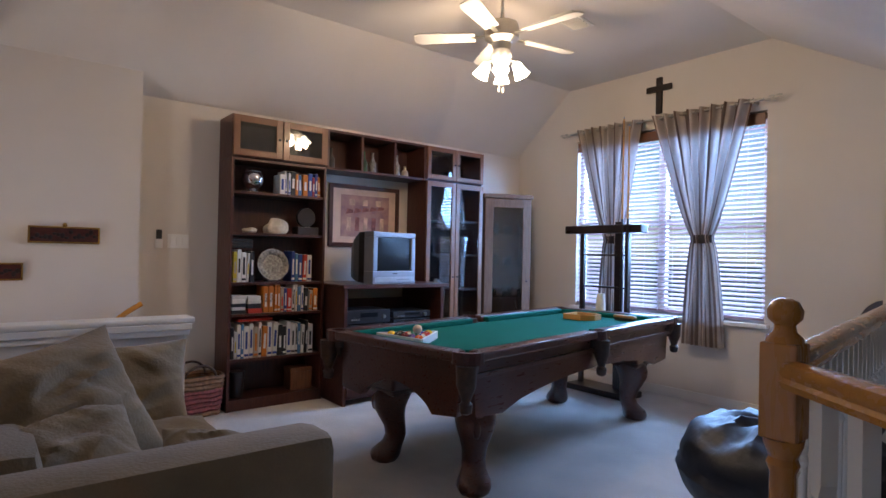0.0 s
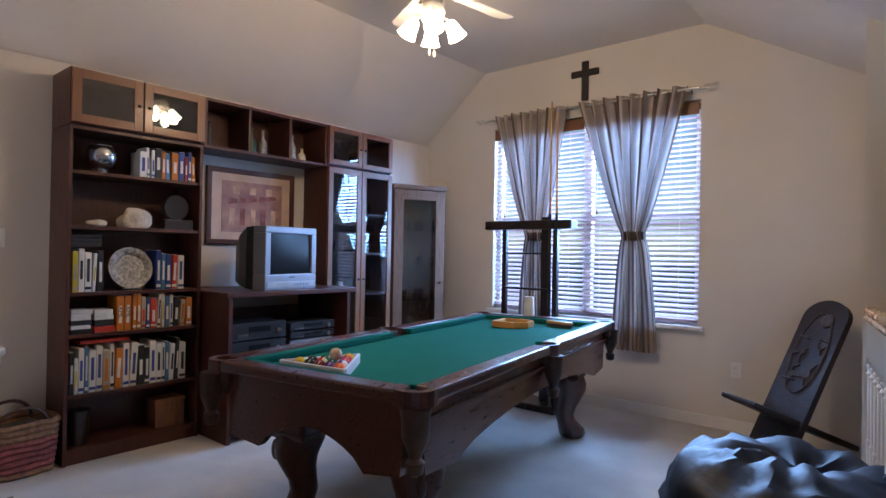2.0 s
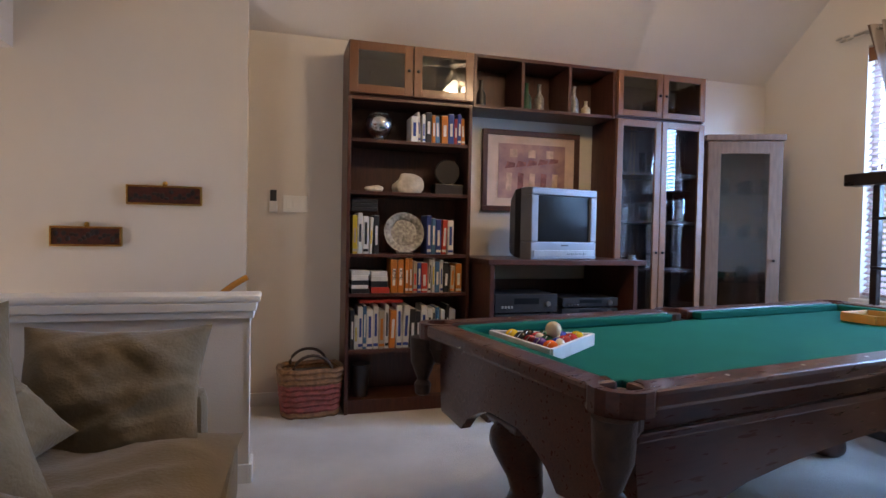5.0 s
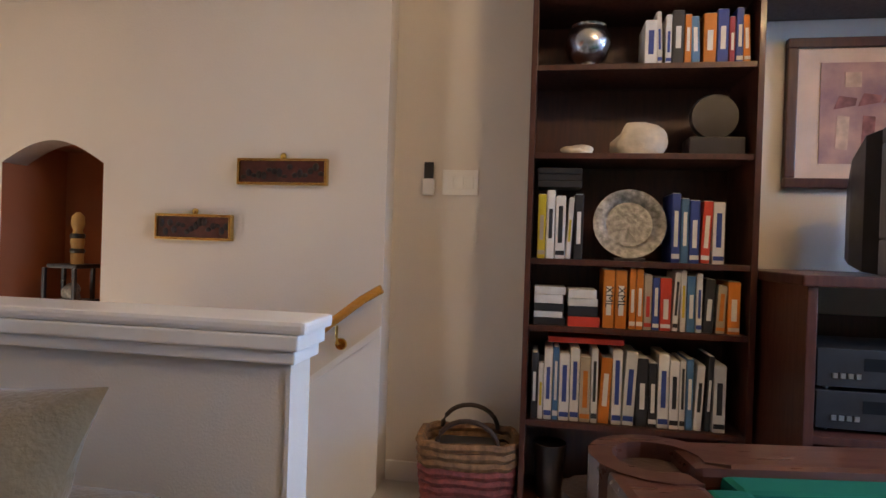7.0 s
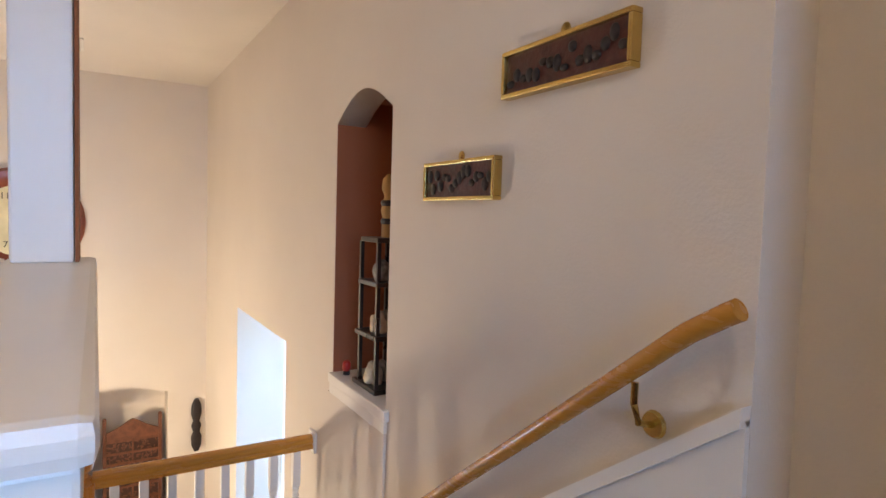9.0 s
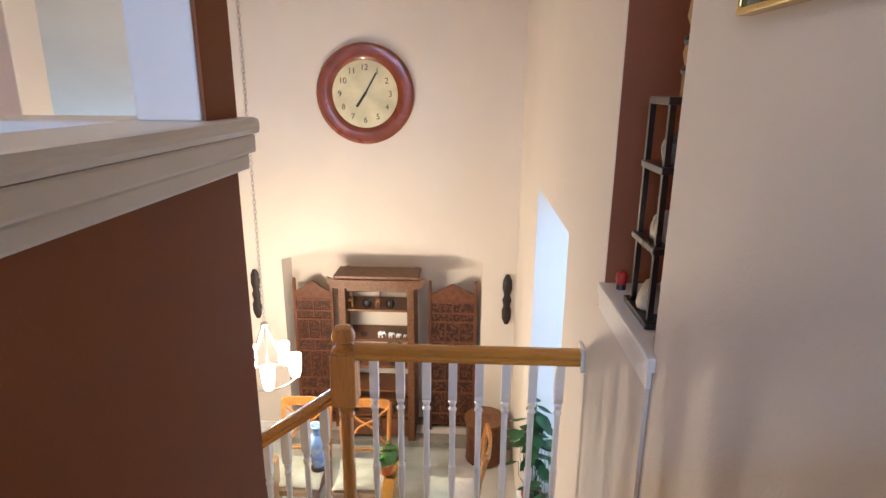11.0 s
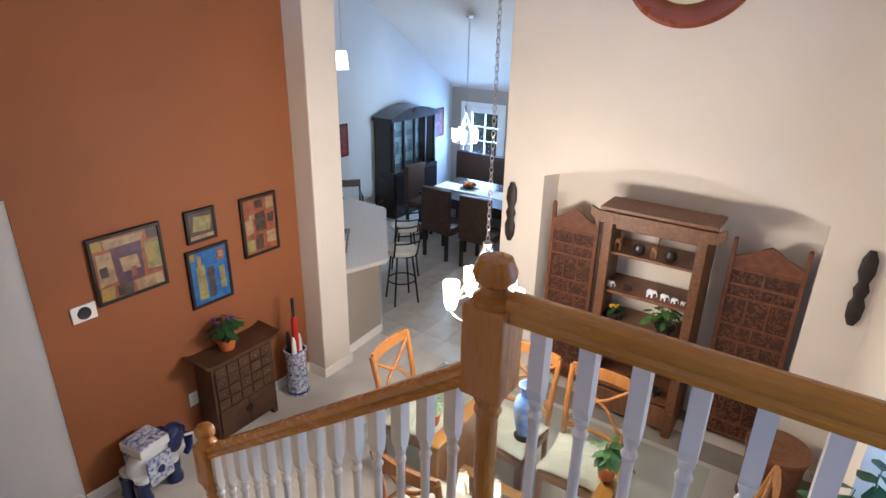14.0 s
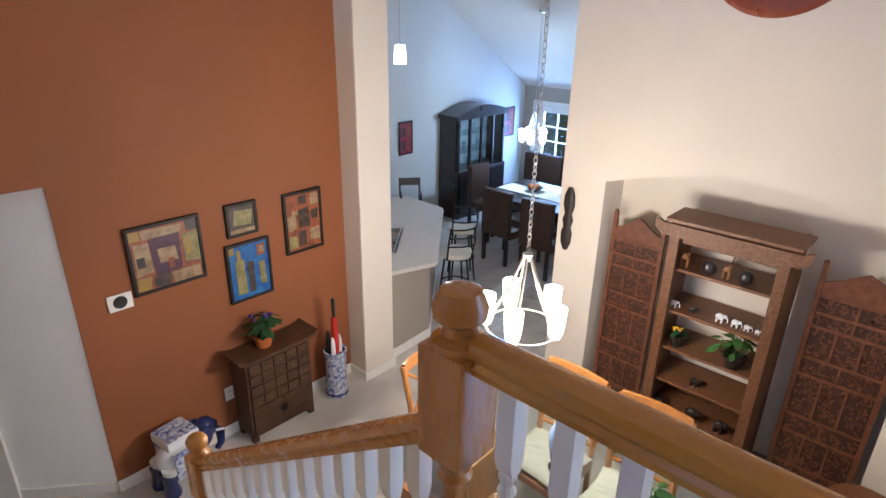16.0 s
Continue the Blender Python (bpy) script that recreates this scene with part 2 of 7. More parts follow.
def part(name, bm, material, parent=None, label="", smooth=False, at=None):
    bmesh.ops.recalc_face_normals(bm, faces=bm.faces)
    me = bpy.data.meshes.new(name)
    bm.to_mesh(me)
    bm.free()
    me.materials.append(material)
    if smooth:
        for p in me.polygons:
            p.use_smooth = True
        me.set_sharp_from_angle(angle=radians(40))
    ob = new(name, me)
    if at is not None:
        ob.matrix_basis = at
    if parent is not None:
        ob.parent = parent
    if label:
        ob["label"] = label
    return ob


def thing(name, m, label, category, group=""):
    e = new(name)
    e.empty_display_size = 0.05
    e.matrix_basis = m
    return tagged(e, label, category, group)


def structure(name, bm, material, label, category="wall", smooth=False):
    return tagged(part(name, bm, material, None, "", smooth), label, category, "", "structure")


def solo(name, bm, material, label, category, group="", smooth=False):
    return tagged(part(name, bm, material, None, "", smooth), label, category, group)


def shared(name, me, parent, at):
    o = new(name, me)
    o.matrix_basis = at
    o.parent = parent
    return o


def box(x0, y0, z0, x1, y1, z1, bev=0.0, bm=None, m=None):
    bm = bm or bmesh.new()
    r = bmesh.ops.create_cube(bm, size=1.0, matrix=Matrix.Translation(((x0 + x1) / 2, (y0 + y1) / 2, (z0 + z1) / 2)) @ Matrix.Diagonal((abs(x1 - x0), abs(y1 - y0), abs(z1 - z0), 1)))
    vs = r["verts"]
    if bev:
        es = list({e for v in vs for e in v.link_edges})
        r = bmesh.ops.bevel(bm, geom=es, offset=bev, segments=2, affect="EDGES", profile=0.6)
        vs = list({v for f in r["faces"] for v in f.verts} | {v for v in vs if v.is_valid})
    if m is not None:
        bmesh.ops.transform(bm, matrix=m, verts=vs)
    return bm


def lathe(profile, seg=20, bm=None, m=None):
    """Turned solid from (radius, z) pairs."""
    bm = bm or bmesh.new()
    rings = []
    for r, z in profile:
        rings.append([bm.verts.new((max(r, 1e-4) * math.cos(2 * math.pi * k / seg), max(r, 1e-4) * math.sin(2 * math.pi * k / seg), z)) for k in range(seg)])
    for a, b in zip(rings, rings[1:]):
        for k in range(seg):
            bm.faces.new((a[k], a[(k + 1) % seg], b[(k + 1) % seg], b[k]))
    bm.faces.new(rings[0][::-1])
    bm.faces.new(rings[-1])
    if m is not None:
        bmesh.ops.transform(bm, matrix=m, verts=[v for r in rings for v in r])
    return bm


def prism(pts, d0, d1, axis="y", bm=None, m=None):
    """Outline of 2D points pushed from d0 to d1 along an axis."""
    bm = bm or bmesh.new()
    put = {"y": lambda a, b, d: (a, d, b), "x": lambda a, b, d: (d, a, b), "z": lambda a, b, d: (a, b, d)}[axis]
    va = [bm.verts.new(put(a, b, d0)) for a, b in pts]
    vb = [bm.verts.new(put(a, b, d1)) for a, b in pts]
    bm.faces.new(va)
    bm.faces.new(vb[::-1])
    n = len(pts)
    for k in range(n):
        bm.faces.new((va[k], vb[k], vb[(k + 1) % n], va[(k + 1) % n]))
    if m is not None:
        bmesh.ops.transform(bm, matrix=m, verts=va + vb)
    return bm


def tube(pts, r, seg=8, bm=None, radii=None):
    """Round rod along points."""
    bm = bm or bmesh.new()
    pts = [Vector(p) for p in pts]
    rings = []
    for k, p in enumerate(pts):
        d = (pts[min(k + 1, len(pts) - 1)] - pts[max(k - 1, 0)]).normalized()
        u = d.cross(Vector((0, 0, 1)) if abs(d.z) < 0.95 else Vector((1, 0, 0))).normalized()
        w = d.cross(u)
        rr = radii[k] if radii else r
        rings.append([bm.verts.new(p + rr * (math.cos(2 * math.pi * j / seg) * u + math.sin(2 * math.pi * j / seg) * w)) for j in range(seg)])
    for a, b in zip(rings, rings[1:]):
        for j in range(seg):
            bm.faces.new((a[j], a[(j + 1) % seg], b[(j + 1) % seg], b[j]))
    bm.faces.new(rings[0][::-1])
    bm.faces.new(rings[-1])
    return bm


def ball(r, at=(0, 0, 0), squash=(1, 1, 1), u=16, v=10, bm=None):
    bm = bm or bmesh.new()
    bmesh.ops.create_uvsphere(bm, u_segments=u, v_segments=v, radius=r, matrix=Matrix.Translation(at) @ Matrix.Diagonal((*squash, 1)))
    return bm

# ---- structure ----
N1, N2, EX, CX, BY, LF = 4.61, 4.745, 5.2, -4.575, 0.5, -2.69
FLATZ = 3.2


def arch(x0, x1, z0, zs, rise, n=14):
    """Outline of an opening with a flat-arched head."""
    pts = [(x0, z0), (x0, zs)]
    for k in range(1, n):
        s = k / n
        pts.append((x0 + (x1 - x0) * s, zs + rise * math.sin(math.pi * s)))
    return pts + [(x1, zs), (x1, z0)]


def wall_with_hole(a0, a1, z0, z1, hole, d0, d1, axis):
    """Wall slab with one hole, whose outline starts and ends at its lower corners."""
    bm = bmesh.new()
    h0, h1, hb = hole[0][0], hole[-1][0], hole[0][1]
    prism([(a0, z0), (h0, z0), (h0, z1), (a0, z1)], d0, d1, axis, bm)
    prism([(h1, z0), (a1, z0), (a1, z1), (h1, z1)], d0, d1, axis, bm)
    if hb > z0 + 0.001:
        prism([(h0, z0), (h1, z0), (h1, hb), (h0, hb)], d0, d1, axis, bm)
    head = hole[1:-1]
    for p, q in zip(head, head[1:]):
        if q[0] > p[0] + 1e-5:
            prism([p, q, (q[0], z1), (p[0], z1)], d0, d1, axis, bm)
    bmesh.ops.remove_doubles(bm, verts=bm.verts, dist=0.0005)
    return bm


# upper floor, with the stairwell left open
bm = box(-0.17, 0.58, -0.28, 0.94, 3.485, 0)
box(0.94, 0.22, -0.28, EX, N2, 0, bm=bm)
prism([(-0.17, 0.22), (1.52, 0.22), (0.2, -1.47), (0.2, -3.2), (-0.17, -3.2)], -0.28, 0, "z", bm)
box(-0.17, 0.22, -0.28, 0.94, 0.58, 0, bm=bm)
structure("floor_upper", bm, CARPET, "cream wall-to-wall carpet on the upper floor", "carpet")
# lower floor
structure("floor_lower", box(-4.32, -3.2, LF - 0.1, 5.3, 4.7, LF), CARPET, "beige carpet on the lower floor", "carpet")
bm = box(-10.2, -3.2, LF - 0.1, -4.3, 4.7, LF - 0.005)
structure("floor_kitchen", bm, mat("tile_grout", (0.30, 0.27, 0.23), 0.8, bump=0.2), "tile grout bed of the kitchen floor", "floor")

# north wall of the game room, and the stair wall with its niche
structure("wall_north", box(0.94, N2, 0, EX + 0.15, N2 + 0.14, 2.52), WALL, "cream painted wall behind the bookcases")
structure("wall_return", box(0.88, N1 + 0.14, -0.3, 0.94, N2 + 0.14, 2.66), WALL, "cream painted wall return")
niche = arch(-1.03, -0.46, 0.29, 1.43, 0.11)
bm = wall_with_hole(-1.6, 0.94, LF, 2.70, niche, N1, N1 + 0.14, "y")
structure("wall_stair", bm, WALL, "cream painted stair wall with an arched niche")
bm = bmesh.new()
box(-1.06, N1 + 0.40, 0.2, -0.43, N1 + 0.43, 1.62, bm=bm)
box(-1.10, N1 + 0.141, 0.2, -1.031, N1 + 0.43, 1.62, bm=bm)
box(-0.459, N1 + 0.141, 0.2, -0.40, N1 + 0.43, 1.62, bm=bm)
box(-1.10, N1 + 0.141, 1.545, -0.40, N1 + 0.43, 1.65, bm=bm)
structure("niche_lining", bm, NICHE, "rust-painted lining of the stair niche", "niche")
bm = bmesh.new()
for s, w, e in zip(niche[1:-1], niche[2:-1], niche[2:-1]):
    prism([s, w, (w[0], w[1] + 0.006), (s[0], s[1] + 0.006)], N1 + 0.002, N1 + 0.141, "y", bm)
box(-1.034, N1 + 0.002, 0.29, -1.026, N1 + 0.141, 1.43, bm=bm)
box(-0.464, N1 + 0.002, 0.29, -0.456, N1 + 0.141, 1.43, bm=bm)
structure("niche_reveal", bm, NICHE, "rust-painted reveal of the stair niche", "niche")
structure("niche_sill", box(-1.035, N1 - 0.022, 0.25, -0.43, N1 + 0.40, 0.293, 0.006), WHITE, "white painted niche sill", "sill")
bm = box(-1.03, N1 - 0.016, 0.20, -0.44, N1 - 0.001, 0.25, 0.005)
structure("niche_apron", bm, WHITE, "white moulded apron under the niche sill", "trim")
# dining part of the north wall with its tall window
WX0, WX1, WZT, WZB = -3.12, -1.80, 0.28, -2.25
bm = wall_with_hole(CX - 0.15, -1.6, LF, 2.5, [(WX0, WZB), (WX0, WZT), (WX1, WZT), (WX1, WZB)], N1, N1 + 0.5, "y")
structure("wall_dining", bm, WALL, "cream painted dining wall with a deep window recess")
# window wall of the game room
bm = bmesh.new()
GY0, GY1, GZ0, GZ1 = 1.84, 3.84, 0.78, 2.60
gable = [(0.45, 2.40), (0.78, 2.60), (1.81, FLATZ), (3.97, FLATZ), (N2 + 0.14, 2.44)]


def gable_z(y):
    for (a, za), (b, zb) in zip(gable, gable[1:]):
        if a <= y <= b:
            return za + (zb - za) * (y - a) / (b - a)
    return gable[-1][1]


ys = [0.45, 0.78, 1.81, GY0, GY1, 3.97, N2 + 0.14]
for a, b in zip(ys, ys[1:]):
    lo = 0
    if a >= GY0 - 1e-4 and b <= GY1 + 1e-4:
        prism([(a, 0), (b, 0), (b, GZ0), (a, GZ0)], EX, EX + 0.15, "x", bm)
        lo = GZ1
    prism([(a, lo), (b, lo), (b, gable_z(b) + 0.04), (a, gable_z(a) + 0.04)], EX, EX + 0.15, "x", bm)
bmesh.ops.remove_doubles(bm, verts=bm.verts, dist=0.0005)
structure("wall_east", bm, WALL, "cream painted gable wall with a wide window")
structure("wall_south", box(3.9, 0.20, 0, EX, 0.69, 2.75), WALL, "cream painted stub wall beside the overlook")
# ceilings
bm = prism([(0.45, 2.40), (1.81, FLATZ), (3.97, FLATZ), (N2 + 0.14, 2.44), (N2 + 0.14, 2.54), (3.97, 3.3), (1.81, 3.3), (0.45, 2.5)], -0.35, EX + 0.15, "x")
structure("ceiling", bm, CEIL, "off-white vaulted ceiling with two sloping sides", "ceiling")
structure("ceiling_landing", box(-0.35, -3.3, 2.40, EX + 0.15, 0.45, 2.5), CEIL, "off-white ceiling over the landing", "ceiling")
structure("ceiling_dining", box(-4.6, -3.3, 2.22, -0.35, N1 + 0.14, 2.34), CEIL, "off-white ceiling high over the dining room", "ceiling")
structure("wall_header", prism([(-3.3, 2.34), (0.45, 2.34), (0.45, 2.40), (1.81, FLATZ), (3.97, FLATZ), (4.70, 2.62), (4.70, 2.34)], -0.42, -0.35, "x"), WALL, "cream painted header over the half wall")
# outer closing walls
structure("wall_west_of_landing", box(0.14, -3.3, -0.3, 0.26, -2.6, 2.5), WALL, "cream painted end wall")
structure("wall_back", box(-10.2, -3.4, LF, 5.35, -3.2, 2.5), WALL, "cream painted back wall")
structure("wall_foyer_east", box(EX, -3.3, LF, EX + 0.15, 0.45, 2.75), WALL, "cream painted foyer wall")
structure("wall_under_gallery", box(-0.29, 0.6, LF, -0.15, 3.60, -0.281), WALL, "cream painted wall under the gallery")
# half walls of the gallery
bm = box(-0.29, 3.525, -1.08, 1.0, 3.628, 0.80)
hw = structure("half_wall_stair", bm, BROWN, "half wall beside the stairs, terracotta on its stair side", "half wall")
structure("half_wall_face", box(-0.17, 3.513, 0, 1.003, 3.525, 0.80), WALL, "cream gallery face of the half wall", "half wall")
structure("half_wall_end", box(1.0, 3.509, 0, 1.012, 3.632, 0.80), WALL, "cream end of the half wall", "half wall")
structure("half_wall_gallery", box(-0.29, -2.6, -0.28, -0.17, 3.525, 0.80), WALL, "cream half wall along the gallery", "half wall")
for nm, b in (("half_wall_cap", (-0.33, 3.478, 0.855, 1.06, 3.672, 0.89)), ("half_wall_cap_gallery", (-0.33, -2.6, 0.855, -0.13, 3.476, 0.89))):
    structure(nm, box(*b, 0.012), WHITE, "white painted cap on the half wall", "trim")
for k, (o, z0, z1) in enumerate(((0.030, 0.815, 0.855), (0.018, 0.78, 0.815))):
    bm = box(-0.29 - o, 3.509 - o, z0, 1.012 + o, 3.632 + o, z1, 0.006)
    structure("cap_moulding", bm, WHITE, "white moulding under the half wall cap", "trim")
    structure("cap_moulding_gallery", box(-0.29 - o, -2.6, z0, -0.17 + o, 3.507 - o, z1, 0.006), WHITE, "white moulding under the half wall cap", "trim")
structure("gallery_column", box(-0.29, 3.50, 0.89, -0.15, 3.626, 2.6, 0.006), WHITE, "white square column standing on the half wall", "column")
structure("gallery_column_face", box(-0.292, 3.628, 0.891, -0.148, 3.636, 2.6), BROWN, "terracotta stair face of the gallery column", "column")
# brown wall, pillar and hall opening downstairs
HX = -1.36
structure("wall_terracotta_upper", box(HX, BY - 0.14, -0.3, -0.30, BY, 2.3), BROWN, "terracotta painted upper wall")
bm = box(-3.45, BY - 0.14, LF, HX, BY, 2.3)
box(0.9, BY - 0.14, LF, 5.3, BY, -0.3, bm=bm)
box(HX, BY - 0.14, -0.5, 0.9, BY, -0.3, bm=bm)
structure("wall_terracotta", bm, BROWN, "terracotta painted wall with a hall opening")
structure("pillar", box(-3.74, 0.30, LF, -3.40, 0.72, 2.3, 0.012), WALL, "cream square pillar between dining room and kitchen", "pillar")
m = Matrix.Translation((HX - 0.004, BY - 0.005, 0)) @ Matrix.Rotation(radians(-40), 4, "Z")
structure("wall_hall", box(0, -0.10, LF, 2.0, 0, -0.44, m=m), HALL, "white painted angled hall wall")
structure("hall_lid", box(HX, -1.6, -0.46, 0.9, BY - 0.145, -0.36), HALL, "white hall ceiling", "ceiling")
structure("baseboard_hall", box(0.02, 0.001, LF, 2.0, 0.016, LF + 0.09, 0.003, m=m), WHITE, "white baseboard in the hall", "baseboard")
door = structure("door_1", box(0.62, 0.002, LF + 0.01, 1.42, 0.03, LF + 2.03, 0.004, m=m), WHITE, "white panelled hall door, closed", "door")
for zz in (LF + 0.25, LF + 1.15):
    part("panel", box(0.74, 0.03, zz, 1.30, 0.042, zz + 0.7, 0.008, m=m), WHITE, door)
part("door_handle", ball(0.03, (0.70, 0.075, LF + 0.95), bm=None), BRASS, door, "brass door knob", True).matrix_basis = m
for nm, b in (("baseboard_1", (-3.40, BY + 0.001, LF, HX, BY + 0.016, LF + 0.09)), ("baseboard_2", (-3.75, 0.721, LF, -3.39, 0.736, LF + 0.09)), ("baseboard_3", (-3.399, BY + 0.016, LF, -3.384, 0.736, LF + 0.09)), ("baseboard_4", (-3.756, 0.30, LF, -3.741, 0.736, LF + 0.09)), ("baseboard_5", (CX + 0.001, 1.84, LF, CX + 0.016, 2.22, LF + 0.09)), ("baseboard_6", (CX + 0.001, 4.27, LF, CX + 0.016, N1 - 0.002, LF + 0.09)), ("baseboard_7", (EX - 0.016, 0.71, 0, EX - 0.001, N2 - 0.002, 0.09)), ("baseboard_8", (0.945, N2 - 0.016, 0, EX - 0.017, N2 - 0.001, 0.09)), ("baseboard_9", (1.013, 3.497, 0, 1.028, 3.638, 0.09)), ("baseboard_10", (-0.07, 3.497, 0, 1.012, 3.512, 0.09)), ("baseboard_11", (3.9, 0.692, 0, EX - 0.02, 0.706, 0.09))):
    structure(nm, box(*b, 0.004), WHITE, "white painted baseboard", "baseboard")
# clock wall with arched recess, header over the kitchen opening
rec = arch(2.23, 4.265, LF + 0.002, -0.735, 0.19, 20)
structure("wall_clock", wall_with_hole(1.85, N1 + 0.5, LF, 2.3, rec, CX - 0.16, CX, "x"), WALL, "cream painted tall wall with an arched recess")
structure("recess_back", box(CX - 0.40, 2.1, LF, CX - 0.32, 4.4, 0), WALL, "cream back of the arched recess")
bm = box(CX - 0.33, 2.10, LF, CX - 0.16, 2.229, -0.4)
box(CX - 0.33, 4.266, LF, CX - 0.16, 4.40, -0.4, bm=bm)
box(CX - 0.33, 2.10, -0.54, CX - 0.16, 4.40, -0.4, bm=bm)
structure("recess_sides", bm, WALL, "cream sides of the arched recess")
structure("wall_kitchen_header", box(CX - 0.16, -3.3, 1.80, CX, 1.85, 2.3), WALL, "cream painted header over the kitchen opening")
# kitchen and breakfast room
structure("wall_breakfast", box(-10.2, -2.2, LF, -3.45, -2.05, 2.4), GREYWALL, "pale grey breakfast room wall")
KX = -9.6
bm = wall_with_hole(-2.1, 4.8, LF, 2.4, [(-1.75, LF + 0.02), (-1.75, LF + 1.62), (-0.95, LF + 1.62), (-0.95, LF + 0.02)], KX - 0.14, KX, "x")
structure("wall_kitchen_end", bm, TAUPE, "taupe end wall of the breakfast room")
structure("wall_kitchen_north", box(KX, 2.0, LF, CX - 0.42, 2.1, 2.4), GREYWALL, "pale grey breakfast room wall")
bm = prism([(CX - 0.16, 2.25), (KX, -0.75), (KX, -0.65), (CX - 0.16, 2.36)], -2.2, 2.1, "y")
structure("ceiling_kitchen", bm, CEIL, "white sloping ceiling over the breakfast room", "ceiling")
structure("ground", box(-400, -400, LF - 0.35, 400, 400, LF - 0.3), GROUND, "grass ground around the house", "ground")

# ---- stairs ----
NR, RISE, GO = 6, 0.18, 0.24
bm = bmesh.new()
for k in range(1, NR):
    x1 = 0.94 - GO * (k - 1)
    box(x1 - GO - 0.02, 3.602, -RISE * k - 0.35, x1, N1 - 0.002, -RISE * k, 0.012, bm=bm)
LZ = -RISE * NR
box(-1.36, 3.602, LZ - 0.3, 0.94 - GO * (NR - 1), N1 - 0.002, LZ, 0.01, bm=bm)
box(-1.36, 3.5, LZ - 0.3, -0.30, 3.602, LZ, 0.01, bm=bm)
structure("stairs_upper", bm, CARPET, "carpeted upper flight and landing", "stairs")
bm = bmesh.new()
nl = 9
for k in range(1, nl):
    y1 = 3.5 - GO * (k - 1)
    z = LZ - RISE * k
    box(-1.34, y1 - GO - 0.02, max(z - 0.35, LF + 0.003), -0.30, y1, z, 0.012, bm=bm)
structure("stairs_lower", bm, CARPET, "carpeted lower flight", "stairs")
structure("landing_wall", box(-1.40, 3.48, LF, -1.36, N1, LZ - 0.02), WALL, "cream wall under the landing")
# slanted skirt board on the stair wall
sk = [(0.94, 0.70), (0.94, -0.25), (-0.45, -1.30), (-0.45, -0.36)]
structure("stair_skirt", prism(sk, N1 - 0.014, N1 - 0.001, "y"), WHITE, "white painted stair skirt panel", "trim")
structure("stair_skirt_cap", prism([(0.94, 0.725), (0.94, 0.69), (-0.45, -0.37), (-0.45, -0.335)], N1 - 0.03, N1 - 0.001, "y"), WHITE, "white moulding along the stair skirt", "trim")
bm = box(-1.06, N1 - 0.012, LZ, -0.45, N1 - 0.001, 0.199)
structure("wainscot", bm, WALL, "cream panel under the niche", "trim")

# floor tiles of the breakfast room
tile_me = bpy.data.meshes.new("tile")
tb = box(-0.148, -0.148, -0.006, 0.148, 0.148, 0.0, 0.002)
tb.to_mesh(tile_me)
tb.free()
tile_me.materials.append(TILE)
kitchen_floor = bpy.data.objects["floor_kitchen"]
for i in range(18):
    for j in range(15):
        o = shared("tile", tile_me, kitchen_floor, Matrix.Translation((-4.46 - 0.30 * i, -1.9 + 0.30 * j, LF)))

# ---- game room ----
I4 = Matrix.Identity(4)


def T(x, y, z=0.0, rz=0.0):
    return pose(x, y, z, 0, 0, rz)


